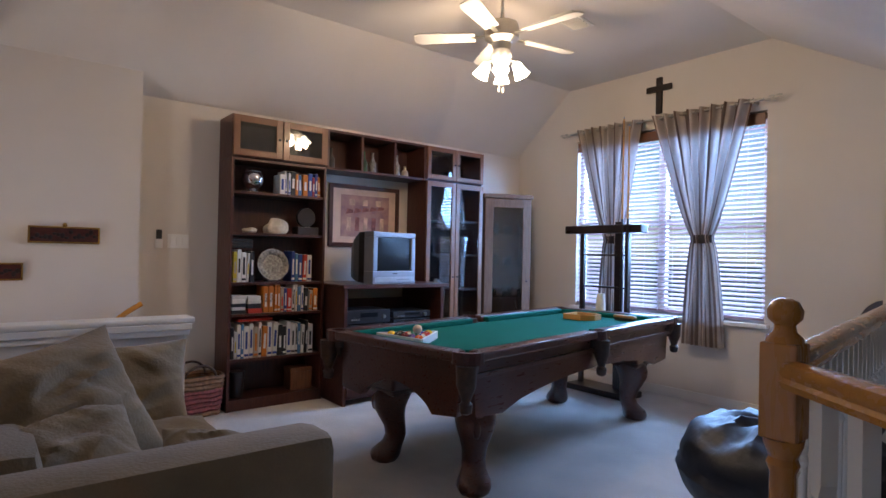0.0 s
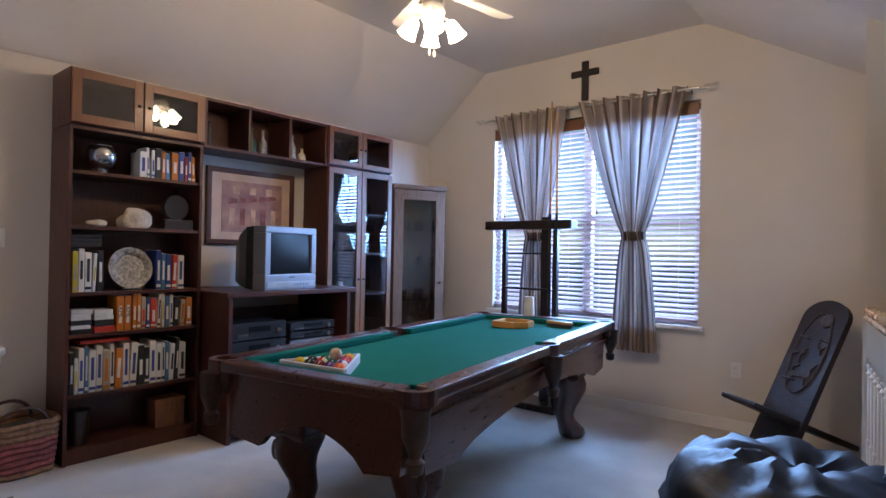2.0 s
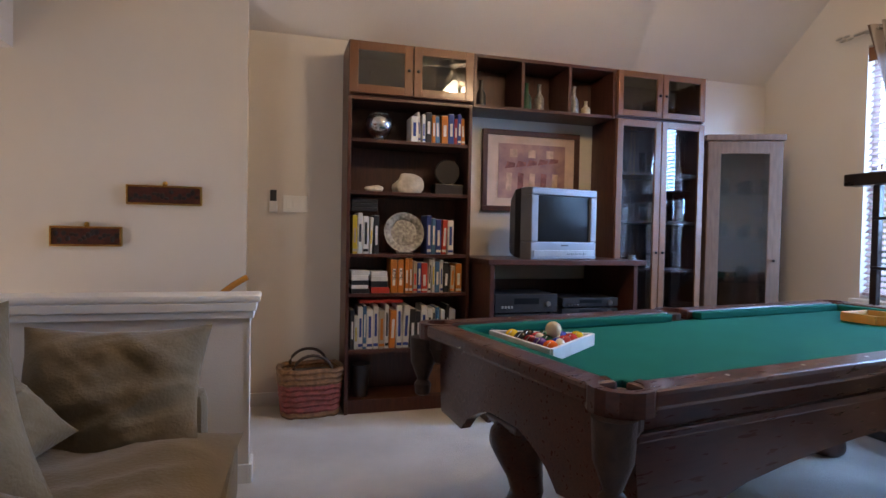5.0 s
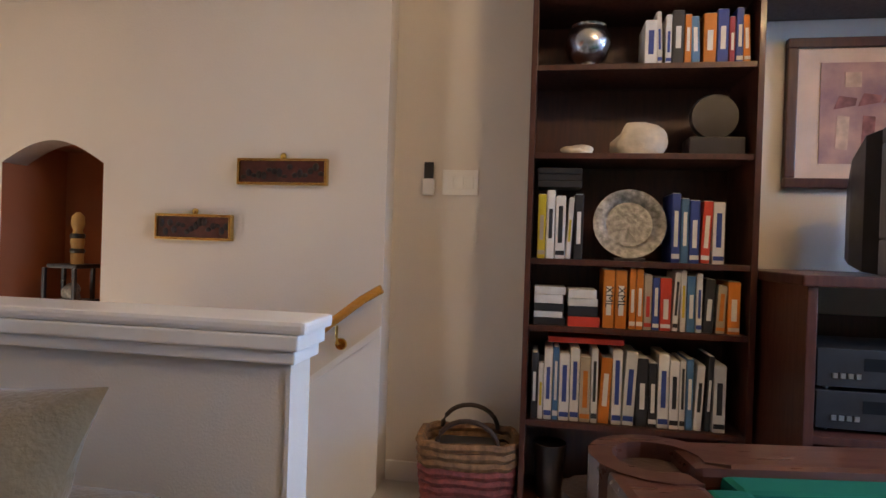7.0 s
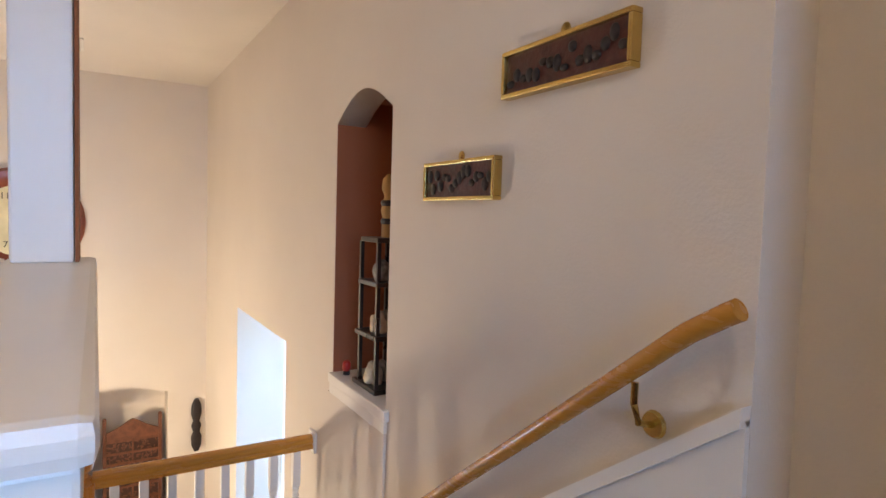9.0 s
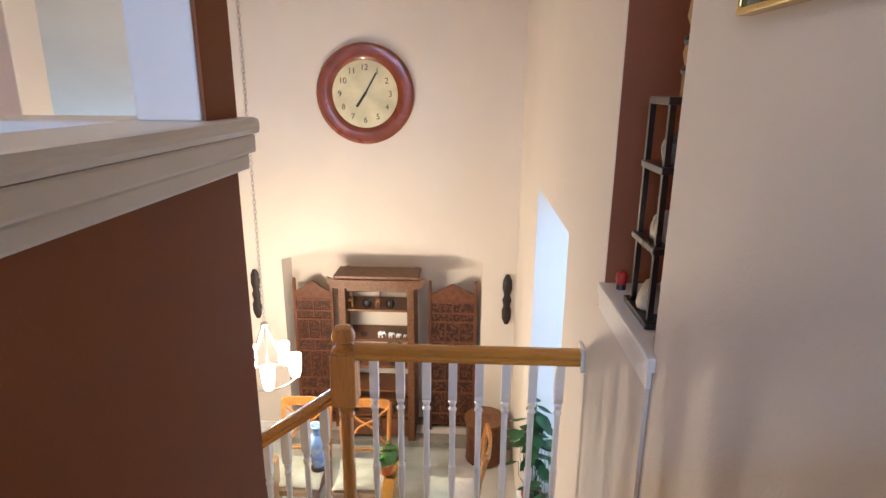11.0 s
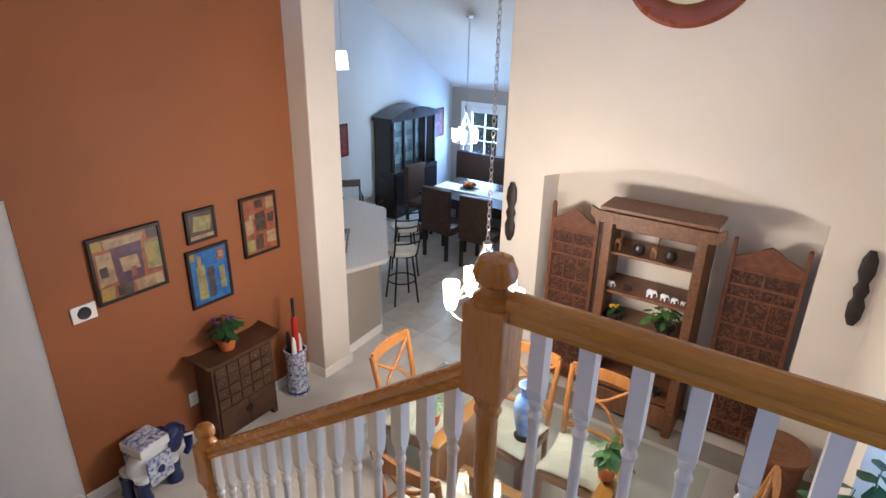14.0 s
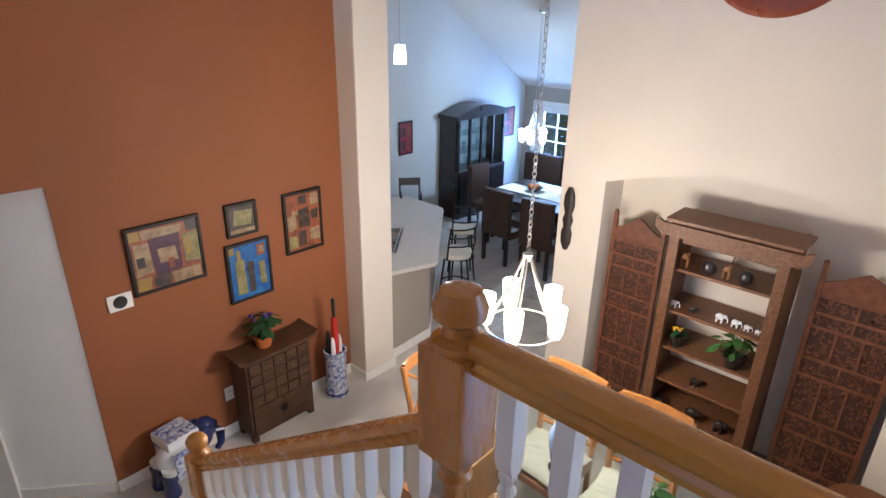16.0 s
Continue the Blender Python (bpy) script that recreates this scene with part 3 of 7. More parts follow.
def pool_table():
    t = thing("pool_table", T(3.14, 2.62, 0, 9.5), "dark mahogany pool table with green baize, on carpet", "pool table")
    L, W, H = 1.38, 0.59, 0.83
    part("bed", box(-L + 0.13, -W + 0.13, H - 0.09, L - 0.13, W - 0.13, H - 0.045), FELT, t, "green baize playing bed")
    gap = 0.065
    for s in (-1, 1):
        for a, b in ((-L + 0.11, -gap), (gap, L - 0.11)):
            y0, y1 = sorted((s * W, s * (W - 0.10)))
            part("rail", box(a, y0, H - 0.05, b, y1, H, 0.012), MAHOG, t)
            y0, y1 = sorted((s * (W - 0.10), s * (W - 0.155)))
            part("cushion", box(a + 0.03, y0, H - 0.045, b - 0.03, y1, H - 0.008, 0.01), FELT, t, "green cloth cushion")
        x0, x1 = sorted((s * L, s * (L - 0.10)))
        part("rail", box(x0, -W + 0.11, H - 0.05, x1, W - 0.11, H, 0.012), MAHOG, t)
        x0, x1 = sorted((s * (L - 0.10), s * (L - 0.155)))
        part("cushion", box(x0, -W + 0.14, H - 0.045, x1, W - 0.14, H - 0.008, 0.01), FELT, t, "green cloth cushion")
    # pockets: rounded corner caps with leather shields under them
    for sx in (-1, 0, 1):
        for sy in (-1, 1):
            cx, cy = sx * (L - 0.075), sy * (W - (0.075 if sx else 0.045))
            n, r0, r1 = 14, 0.055, 0.085 if sx else 0.07
            ring = bmesh.new()
            a0 = math.atan2(sy * (1 if sx else 1.0), sx) if sx else sy * math.pi / 2
            span = radians(150)
            outer, inner = [], []
            for k in range(n + 1):
                a = a0 - span + 2 * span * k / n if sx else a0 - radians(100) + radians(200) * k / n
                outer.append((cx + r1 * math.cos(a), cy + r1 * math.sin(a)))
                inner.append((cx + r0 * math.cos(a), cy + r0 * math.sin(a)))
            prism(outer + inner[::-1], H - 0.06, H + 0.002, "z", ring)
            pk = part("pocket", ring, MAHOG, t, "rounded mahogany pocket cap")
            part("pocket_cup", lathe([(0.056, H - 0.02), (0.056, H - 0.10), (0.02, H - 0.16)], 14, m=Matrix.Translation((cx, cy, 0))), LEATHER, t, "dark leather pocket")
            sh = lathe([(0.012, H - 0.30), (0.03, H - 0.29), (0.035, H - 0.25), (0.022, H - 0.235), (0.05, H - 0.16), (0.055, H - 0.06)], 12, m=Matrix.Translation((cx + sx * 0.055, cy + sy * 0.04, 0)))
            part("pocket_tassel", sh, LEATHER, t, "fringed dark leather shield", True)
    # apron with arched lower edge
    for s in (-1, 1):
        pts = [(-L + 0.10, H - 0.05), (L - 0.10, H - 0.05), (L - 0.13, H - 0.34)]
        pts += [(L - 0.36 - (2 * L - 0.72) * k / 12, H - 0.36 + 0.11 * math.sin(math.pi * k / 12) ** 0.6) for k in range(13)] + [(-L + 0.13, H - 0.34)]
        y0, y1 = s * (W - 0.10), s * (W - 0.06)
        part("apron", prism(pts, min(y0, y1), max(y0, y1), "y"), MAHOG, t)
        part("apron_bead", box(-L + 0.10, min(s * (W - 0.062), s * (W - 0.04)), H - 0.14, L - 0.10, max(s * (W - 0.062), s * (W - 0.04)), H - 0.115, 0.006), MAHOG, t)
        pts = [(-W + 0.10, H - 0.05), (W - 0.10, H - 0.05), (W - 0.13, H - 0.34)]
        pts += [(W - 0.30 - (2 * W - 0.60) * k / 12, H - 0.36 + 0.13 * math.sin(math.pi * k / 12) ** 0.7) for k in range(13)] + [(-W + 0.13, H - 0.34)]
        x0, x1 = s * (L - 0.10), s * (L - 0.06)
        part("apron", prism(pts, min(x0, x1), max(x0, x1), "x"), MAHOG, t)
    # cabriole legs with ball feet
    for sx in (-1, 1):
        for sy in (-1, 1):
            cx, cy = sx * (L - 0.37), sy * (W - 0.26)
            part("corner_block", box(cx - 0.11, cy - 0.11, H - 0.40, cx + 0.11, cy + 0.11, H - 0.06, 0.02), MAHOG, t)
            # cabriole leg: knee swells outward, ankle draws in, paw foot turns out
            rows = [(0.455, 0.0, 0.116), (0.43, 0.004, 0.124), (0.40, 0.012, 0.122), (0.35, 0.018, 0.110), (0.29, 0.010, 0.090), (0.23, -0.004, 0.074), (0.17, -0.010, 0.066), (0.125, 0.000, 0.068), (0.095, 0.016, 0.080), (0.065, 0.030, 0.092), (0.035, 0.036, 0.094), (0.012, 0.036, 0.084), (0.0, 0.036, 0.07)]
            bm = bmesh.new()
            rings = []
            for z, o, r in rows:
                ring = []
                for k in range(20):
                    a = 2 * math.pi * k / 20
                    ca, sa = math.cos(a), math.sin(a)
                    q = r * (1 + 0.07 * math.cos(4 * (a - math.pi / 4)) * (-1 if z > 0.2 else 0.3))
                    if z < 0.09:
                        q *= 1 + 0.05 * math.cos(9 * a)
                    ring.append(bm.verts.new((cx + sx * o + q * ca, cy + sy * o + q * sa, z)))
                rings.append(ring)
            for p, q in zip(rings, rings[1:]):
                for k in range(20):
                    bm.faces.new((p[k], p[(k + 1) % 20], q[(k + 1) % 20], q[k]))
            bm.faces.new(rings[0])
            bm.faces.new(rings[-1])
            part("leg", bm, MAHOG, t, "carved leg with a paw foot", True)
            part("knee_carving", ball(0.035, (cx + sx * 0.085, cy + sy * 0.085, 0.37), (0.7, 0.7, 1.5), 10, 8), MAHOG, t, "carved leaf on the knee", True)
            part("leg_collar", box(cx - 0.118, cy - 0.118, 0.445, cx + 0.118, cy + 0.118, 0.47, 0.01), MAHOG, t)
    dm = plain("pearl_sight", (0.7, 0.66, 0.55), 0.3)
    for s in (-1, 1):
        for k in (-3, -2, -1, 1, 2, 3):
            part("sight", lathe([(0.006, H), (0.006, H + 0.0015)], 8, m=Matrix.Translation((k * (L - 0.1) / 4, s * (W - 0.05), 0))), dm, t)
    return t


TABLE = T(3.14, 2.62, 0, 9.5)
pool_table()
BEDZ = 0.786


def pool_ball(x, y, z, color, stripe, label):
    b = thing("pool_ball", TABLE @ T(x, y, z), label, "ball", "balls racked on the pool table")
    part("sphere", ball(0.0285, (0, 0, 0), u=20, v=12), color, b, "", True)
    if stripe is not None:
        part("stripe", lathe([(0.0245, -0.0155), (0.0288, -0.006), (0.0288, 0.006), (0.0245, 0.0155)], 20, m=pose(0, 0, 0, 70, 20, 0)), stripe, b, "coloured band", True)
    part("number_disc", lathe([(0.010, 0.0), (0.010, 0.0012)], 10, m=pose(-0.018, -0.014, 0.0185, -38, -42, 0)), PAPER, b, "white number disc")
    return b


IVORY = plain("ivory_ball", (0.72, 0.62, 0.42), 0.12)
BCOL = {n: plain("ball_" + n, c, 0.12) for n, c in (("orange", (0.75, 0.13, 0.02)), ("yellow", (0.75, 0.5, 0.03)), ("blue", (0.02, 0.05, 0.35)), ("black", (0.01, 0.01, 0.01)), ("green", (0.01, 0.09, 0.04)), ("maroon", (0.18, 0.01, 0.02)), ("red", (0.5, 0.03, 0.02)), ("purple", (0.08, 0.02, 0.16)))}
# triangle, apex toward the far end
rows_c = ["yellow black maroon purple orange", "black white green blue", "green blue red", "blue red", "yellow"]
RX = -1.15
for r, line in enumerate(rows_c):
    cols = line.split()
    for k, c in enumerate(cols):
        yy = 0.10 + (len(cols) - 1) * 0.0295 - k * 0.059
        xx = RX + r * 0.051
        st = k % 2 == 1 and c in ("blue", "green", "maroon", "orange")
        if c == "white":
            pool_ball(xx, yy, BEDZ + 0.029, IVORY, BCOL["red"], "striped pool ball in the rack on the baize")
        else:
            pool_ball(xx, yy, BEDZ + 0.029, IVORY if st else BCOL[c], BCOL[c] if st else None, ("striped " if st else "solid ") + c + " pool ball racked on the baize")
cue_ball = solo("cue_ball", ball(0.0287, u=20, v=12), IVORY, "ivory cue ball lying on the racked balls", "ball", smooth=True)
cue_ball.matrix_basis = TABLE @ T(RX + 0.075, 0.07, BEDZ + 0.075)
rk = thing("ball_rack", TABLE @ T(RX, 0.10, BEDZ), "white plastic triangle rack round the balls", "ball rack")
WPL = plain("white_plastic", (0.7, 0.7, 0.7), 0.35)
for a, b in (((-0.05, 0.19), (-0.05, -0.19)), ((-0.05, -0.19), (0.28, 0.0)), ((0.28, 0.0), (-0.05, 0.19))):
    d = Vector((b[0] - a[0], b[1] - a[1]))
    part("side", box(0, -0.007, 0, d.length, 0.007, 0.045, 0.003, m=T(a[0], a[1], 0, math.degrees(math.atan2(d.y, d.x)))), WPL, rk)
wr = thing("diamond_rack", TABLE @ T(0.93, 0.05, BEDZ, 0), "honey wooden rack lying on the baize", "ball rack")
PINE = plain("honey_wood", (0.50, 0.25, 0.07), 0.4)
pp = [(-0.13, -0.04), (-0.06, -0.12), (0.06, -0.12), (0.13, -0.04), (0.11, 0.13), (-0.11, 0.13)]
for a, b in zip(pp, pp[1:] + pp[:1]):
    d = Vector((b[0] - a[0], b[1] - a[1]))
    part("side", box(0, -0.009, 0, d.length, 0.009, 0.045, 0.003, m=T(a[0], a[1], 0, math.degrees(math.atan2(d.y, d.x)))), PINE, wr)
br = thing("table_brush", TABLE @ T(1.10, -0.24, BEDZ, 75), "wooden table brush on the baize", "brush")
part("handle", box(-0.11, -0.02, 0.022, 0.11, 0.02, 0.045, 0.009), PINE, br)
part("bristles", box(-0.10, -0.016, 0, 0.10, 0.016, 0.024, 0.002), DARKPL, br)
cp = solo("white_cup", lathe([(0.044, 0), (0.048, 0.005), (0.035, 0.155), (0.030, 0.155)], 20), PAPER, "white ribbed cup standing on the table rail", "cup", smooth=True)
cp.matrix_basis = TABLE @ T(1.33, 0.10, 0.831)


def cue_rack():
    t = thing("cue_rack", T(4.76, 3.14, 0, 0), "black wooden floor cue rack by the window", "cue rack")
    part("base", box(-0.15, -0.34, 0.0, 0.15, 0.34, 0.06, 0.012), BLACKWOOD, t)
    for y in (-0.26, 0.26):
        part("post", box(-0.02, y - 0.022, 0.06, 0.02, y + 0.022, 1.55, 0.005), BLACKWOOD, t)
    part("post", box(-0.015, -0.20, 0.06, 0.025, -0.12, 1.66, 0.01), BLACKWOOD, t)
    part("top_bar", box(-0.06, -0.43, 1.55, 0.06, 0.45, 1.63, 0.012), BLACKWOOD, t)
    for z in (1.02, 1.33):
        part("shelf", box(-0.05, -0.26, z, 0.05, 0.26, z + 0.018, 0.004), BLACKWOOD, t)
    return t


cue_rack()
for y, s in ((2.90, 1.0), (2.84, 0.97)):
    c = thing("pool_cue", T(4.69, y, 0.06), "two-piece pool cue standing in the rack", "cue", "cues in the rack")
    part("butt", lathe([(0.015, 0), (0.016, 0.03), (0.0135, 0.9), (0.011, 1.62)], 10), DARKPL, c, "black butt", True)
    part("shaft", lathe([(0.011, 1.62), (0.0065, 2.54 * s), (0.0065, 2.56 * s)], 10), PINE, c, "pale maple shaft", True)
    part("tip", lathe([(0.0063, 2.56 * s), (0.005, 2.575 * s)], 8), BLUEVASE, c, "blue leather tip")

# ---- bookcase wall ----
BF, BB = 4.41, 4.735


def carcass(name, x0, x1, z0, z1, shelves, label, f=BF, b=BB, back=True):
    t = thing(name, T(x0, f, z0), label, "bookcase")
    w, d, h = x1 - x0, b - f, z1 - z0
    for xs in (0, w - 0.022):
        part("side", box(xs, 0, 0, xs + 0.022, d, h, 0.002), CHERRY, t)
    part("top", box(0.022, 0, h - 0.022, w - 0.022, d, h, 0.002), CHERRY, t)
    if back:
        part("back", box(0.022, d - 0.012, 0.0, w - 0.022, d, h - 0.022), CHERRY, t)
    for z in shelves:
        part("shelf", box(0.022, 0.012, z - z0 - 0.022, w - 0.022, d - 0.012, z - z0, 0.002), CHERRY, t)
    return t


def glazed_door(parent, x0, x1, z0, z1, fw=0.055, frame_mat=None, pane=None, knob=1):
    frame_mat = frame_mat or CHERRYL
    d = part("door", box(x0, -0.022, z0, x0 + fw, -0.002, z1, 0.003), frame_mat, parent, "glazed wooden door")
    part("stile", box(x1 - fw, -0.022, z0, x1, -0.002, z1, 0.003), frame_mat, d)
    for a in (z0, z1 - fw):
        part("rail", box(x0 + fw, -0.0215, a, x1 - fw, -0.0025, a + fw, 0.003), frame_mat, d)
    p = part("pane", box(x0 + fw - 0.004, -0.014, z0 + fw - 0.004, x1 - fw + 0.004, -0.010, z1 - fw + 0.004), pane or CABPANE, d, "clear glass pane")
    p.visible_shadow = False
    kx = x1 - fw / 2 if knob > 0 else x0 + fw / 2
    part("knob", ball(0.011, (kx, -0.032, (z0 + z1) / 2), u=10, v=6), IRON, d, "dark metal knob", True)
    return d


SH = [0.09, 0.42, 0.79, 1.05, 1.46, 1.80]
left = carcass("bookcase", 1.56, 2.40, 0, 2.07, SH, "tall dark brown wooden bookcase full of books")
part("plinth", box(0.022, 0.015, 0, 0.818, 0.035, 0.068), CHERRY, left)
tl = carcass("top_cabinet", 1.56, 2.40, 2.075, 2.42, [2.10], "dark wooden top cabinet with two glazed doors")
glazed_door(tl, 0.004, 0.416, 0.01, 0.34, pane=SMOKE)
glazed_door(tl, 0.424, 0.836, 0.01, 0.34, knob=-1, pane=SMOKE)
br_ = carcass("bridge_shelf", 2.405, 3.505, 2.06, 2.42, [2.082], "dark wooden bridging shelf with open cubbies")
for x in (0.355, 0.72):
    part("divider", box(x, 0.005, 0.022, x + 0.022, 0.30, 0.338, 0.002), CHERRY, br_)
rt = carcass("top_cabinet", 3.51, 4.28, 2.075, 2.42, [2.10], "small dark top cabinet with two glazed doors")
glazed_door(rt, 0.004, 0.38, 0.01, 0.34, 0.045)
glazed_door(rt, 0.388, 0.766, 0.01, 0.34, 0.045, knob=-1)
rc = carcass("display_cabinet", 3.51, 4.28, 0, 2.07, [0.08, 0.55, 0.95, 1.32, 1.68], "tall dark display cabinet with two glazed doors")
glazed_door(rc, 0.004, 0.38, 0.10, 2.06, 0.05)
glazed_door(rc, 0.388, 0.766, 0.10, 2.06, 0.05, knob=-1)


def corner_cabinet():
    t = thing("curio_cabinet", T(4.345, 4.43, 0, -25), "narrow weathered pine curio cabinet with a glass door", "cabinet")
    w, d, h = 0.54, 0.28, 1.95
    for x in (0, w - 0.03):
        part("side", box(x, 0, 0.0, x + 0.03, d, h, 0.003), GREYWOOD, t)
    part("back", box(0.03, d - 0.015, 0, w - 0.03, d, h), GREYWOOD, t)
    part("crown", box(-0.02, -0.03, h, w + 0.02, d, h + 0.05, 0.012), GREYWOOD, t)
    part("base", box(0.03, 0.0, 0, w - 0.03, d - 0.015, 0.12, 0.004), GREYWOOD, t)
    for z in (0.5, 0.85, 1.2, 1.55):
        s = part("shelf", box(0.03, 0.02, z, w - 0.03, d - 0.02, z + 0.006), PANE, t, "glass shelf")
    glazed_door(t, 0.0, w, 0.12, h - 0.005, 0.095, GREYWOOD)
    return t


corner_cabinet()


def tumbler(x, y, z, r=0.03, h=0.09):
    t = solo("drinking_glass", lathe([(r * 0.8, 0), (r, h), (r * 0.93, h), (r * 0.74, 0.006)], 12), PANE, "clear drinking glass on a cabinet shelf", "glass", "glasses in the cabinets", True)
    t.location = (x, y, z)
    return t


random.seed(4)
for z in (0.506, 0.856, 1.206, 1.556):
    for k in range(5):
        tumbler(4.50 + 0.075 * k + random.uniform(-0.01, 0.01), 4.475 - 0.035 * k + 0.05 * (k % 2), z, 0.028, random.uniform(0.07, 0.13))
for z in (0.553, 0.953, 1.323, 1.683, 2.103):
    for k in range(6):
        tumbler(3.60 + 0.115 * k + random.uniform(-0.015, 0.015), 4.52 + 0.07 * (k % 2), z, random.uniform(0.025, 0.035), random.uniform(0.07, 0.16))

# books
book_cache = {}


def book(x, z, w, h, col, lean=0.0, y=None, label=None):
    d = min(0.21, 0.16 + 0.25 * (h - 0.2))
    d = max(0.14, d)
    y = BF + 0.035 if y is None else y
    t = thing("book", pose(x, y, z, 0, lean, 0), label or "upright book with a printed spine on the shelf", "book", "books on the bookcase")
    c = BOOKS[col]
    part("cover", box(0, 0, 0, w, d, h, min(0.004, w * 0.2)), c, t)
    part("page_block", box(0.003, 0.006, h + 0.0004, w - 0.003, d - 0.004, h + 0.002), PAPER, t, "cream page block")
    lc = BOOKS[9] if col in (1, 2, 4, 5, 6, 8, 10) else BOOKS[(col * 3 + int(w * 1000)) % 8 if col != 9 else (2 if int(w * 1000) % 2 else 4)]
    hh = h * random.uniform(0.35, 0.6)
    zz = h * random.uniform(0.22, 0.3)
    part("spine_title", box(w * 0.28, -0.0012, zz, w * 0.72, 0.0, zz + hh), lc, t, "printed spine lettering")
    if random.random() < 0.5:
        part("spine_band", box(w * 0.05, -0.0011, h * 0.06, w * 0.95, 0.0, h * 0.13), lc, t)
    return t


def row_of_books(x0, x1, z, hmin, hmax, cols, seed, top):
    random.seed(seed)
    x = x0
    k = 0
    while x < x1 - 0.02:
        w = random.uniform(0.018, 0.046)
        if x + w > x1:
            break
        h = min(random.uniform(hmin, hmax), top)
        lean = random.choice((0, 0, 0, 0, 2.5, -2.5)) if k else 0
        book(x + 0.004, z + (0.002 if lean else 0), w, h - (0.006 if lean else 0), cols[k % len(cols)], lean)
        x += w + 0.0025 + (0.007 if lean else 0)
        k += 1


row_of_books(1.595, 2.34, SH[1], 0.22, 0.29, [4, 0, 9, 6, 9, 0, 7, 9, 5, 9, 0, 4, 4, 9, 9, 0, 6, 9], 3, 0.30)
for bx in (1.862, 1.908):
    xb = book(bx, SH[2], 0.042, 0.225, 5, label="orange computing book with large black spine lettering")
    tx = bpy.data.curves.new("spine_lettering", "FONT")
    tx.body, tx.size, tx.align_x, tx.align_y, tx.extrude = "XML", 0.042, "CENTER", "CENTER", 0.0004
    tx.materials.append(DARKPL)
    o = new("spine_lettering", tx)
    o.matrix_basis = pose(0.021, -0.0022, 0.12, 90, 90, 0)
    o.parent = xb
row_of_books(1.955, 2.37, SH[2], 0.18, 0.235, [5, 5, 7, 2, 1, 9, 0, 6, 9, 4, 7, 5, 1, 9], 8, 0.235)
row_of_books(1.60, 1.74, SH[3], 0.24, 0.27, [3, 9, 9, 0], 9, 0.28)
row_of_books(1.74, 1.80, SH[3], 0.24, 0.27, [4, 0, 3], 10, 0.28)
row_of_books(2.10, 2.33, SH[3], 0.23, 0.28, [2, 6, 2, 1, 9, 9, 0, 7, 5], 12, 0.29)
row_of_books(1.98, 2.36, SH[5], 0.17, 0.21, [9, 0, 9, 4, 5, 6, 5, 2, 10, 2, 5], 15, 0.22)
# stacked books lying flat
z = SH[2]
for k, (c, w, hh) in enumerate(((4, 0.12, 0.03), (9, 0.11, 0.025), (4, 0.115, 0.03), (9, 0.11, 0.035), (0, 0.12, 0.03))):
    solo("stacked_book", box(1.60, BF + 0.03, z, 1.60 + w, BF + 0.18, z + hh - 0.001, 0.003), BOOKS[c], "book lying flat in a stack on the shelf", "book", "books stacked flat")
    z += hh
z = SH[2]
for c, w, hh in ((1, 0.13, 0.04), (4, 0.12, 0.04), (0, 0.12, 0.03), (9, 0.115, 0.035)):
    solo("stacked_book", box(1.73, BF + 0.03, z, 1.73 + w - 0.008, BF + 0.18, z + hh - 0.001, 0.003), BOOKS[c], "book lying flat in a stack on the shelf", "book", "books stacked flat")
    z += hh
solo("stacked_book", box(1.66, BF + 0.05, SH[1] + 0.302, 1.95, BF + 0.2, SH[1] + 0.325, 0.003), BOOKS[1], "red book lying across other books", "book", "books stacked flat")
z = SH[3] + 0.283
for k in range(3):
    solo("stacked_book", box(1.60, BF + 0.06, z, 1.77, BF + 0.2, z + 0.024, 0.003), BOOKS[4], "black book lying on upright books", "book", "books stacked flat")
    z += 0.026


def plate():
    t = thing("pewter_plate", pose(1.955, BF + 0.075, SH[3] + 0.145, 78, 0, 0), "round engraved pewter plate standing on the shelf", "plate")
    part("dish", lathe([(0.05, -0.012), (0.09, -0.010), (0.10, 0.0), (0.138, 0.004), (0.138, 0.008), (0.10, 0.006), (0.088, -0.005), (0.0, -0.006)], 36), PEWTER, t, "", True)
    star = []
    for k in range(8):
        a = radians(45 * k + 20)
        r = 0.075 if k % 2 == 0 else 0.022
        star.append((r * math.cos(a), r * math.sin(a)))
    part("relief", prism(star, -0.005, -0.002, "z"), PEWTER, t, "raised cross relief")
    return t


plate()
st = thing("plate_stand", T(1.955, BF + 0.09, SH[3]), "dark wooden plate stand on the shelf", "stand")
part("foot", box(-0.06, -0.05, 0, 0.06, 0.05, 0.012, 0.003), BLACKWOOD, st)
part("prop", box(-0.012, 0.03, 0.012, 0.012, 0.045, 0.16, 0.003), BLACKWOOD, st)


def blob(name, m, r, squash, seed, material, label, category, amp=0.25):
    bm = bmesh.new()
    bmesh.ops.create_icosphere(bm, subdivisions=3, radius=r)
    for v in bm.verts:
        n = noise.noise(v.co * (2.2 / r) * 0.5 + Vector((seed, 0, 0)))
        v.co *= 1 + amp * n
        v.co = Vector((v.co.x * squash[0], v.co.y * squash[1], max(v.co.z * squash[2], -r * squash[2] * 0.75)))
    lo = min(v.co.z for v in bm.verts)
    for v in bm.verts:
        v.co.z -= lo
    o = solo(name, bm, material, label, category, smooth=True)
    o.matrix_basis = m
    return o


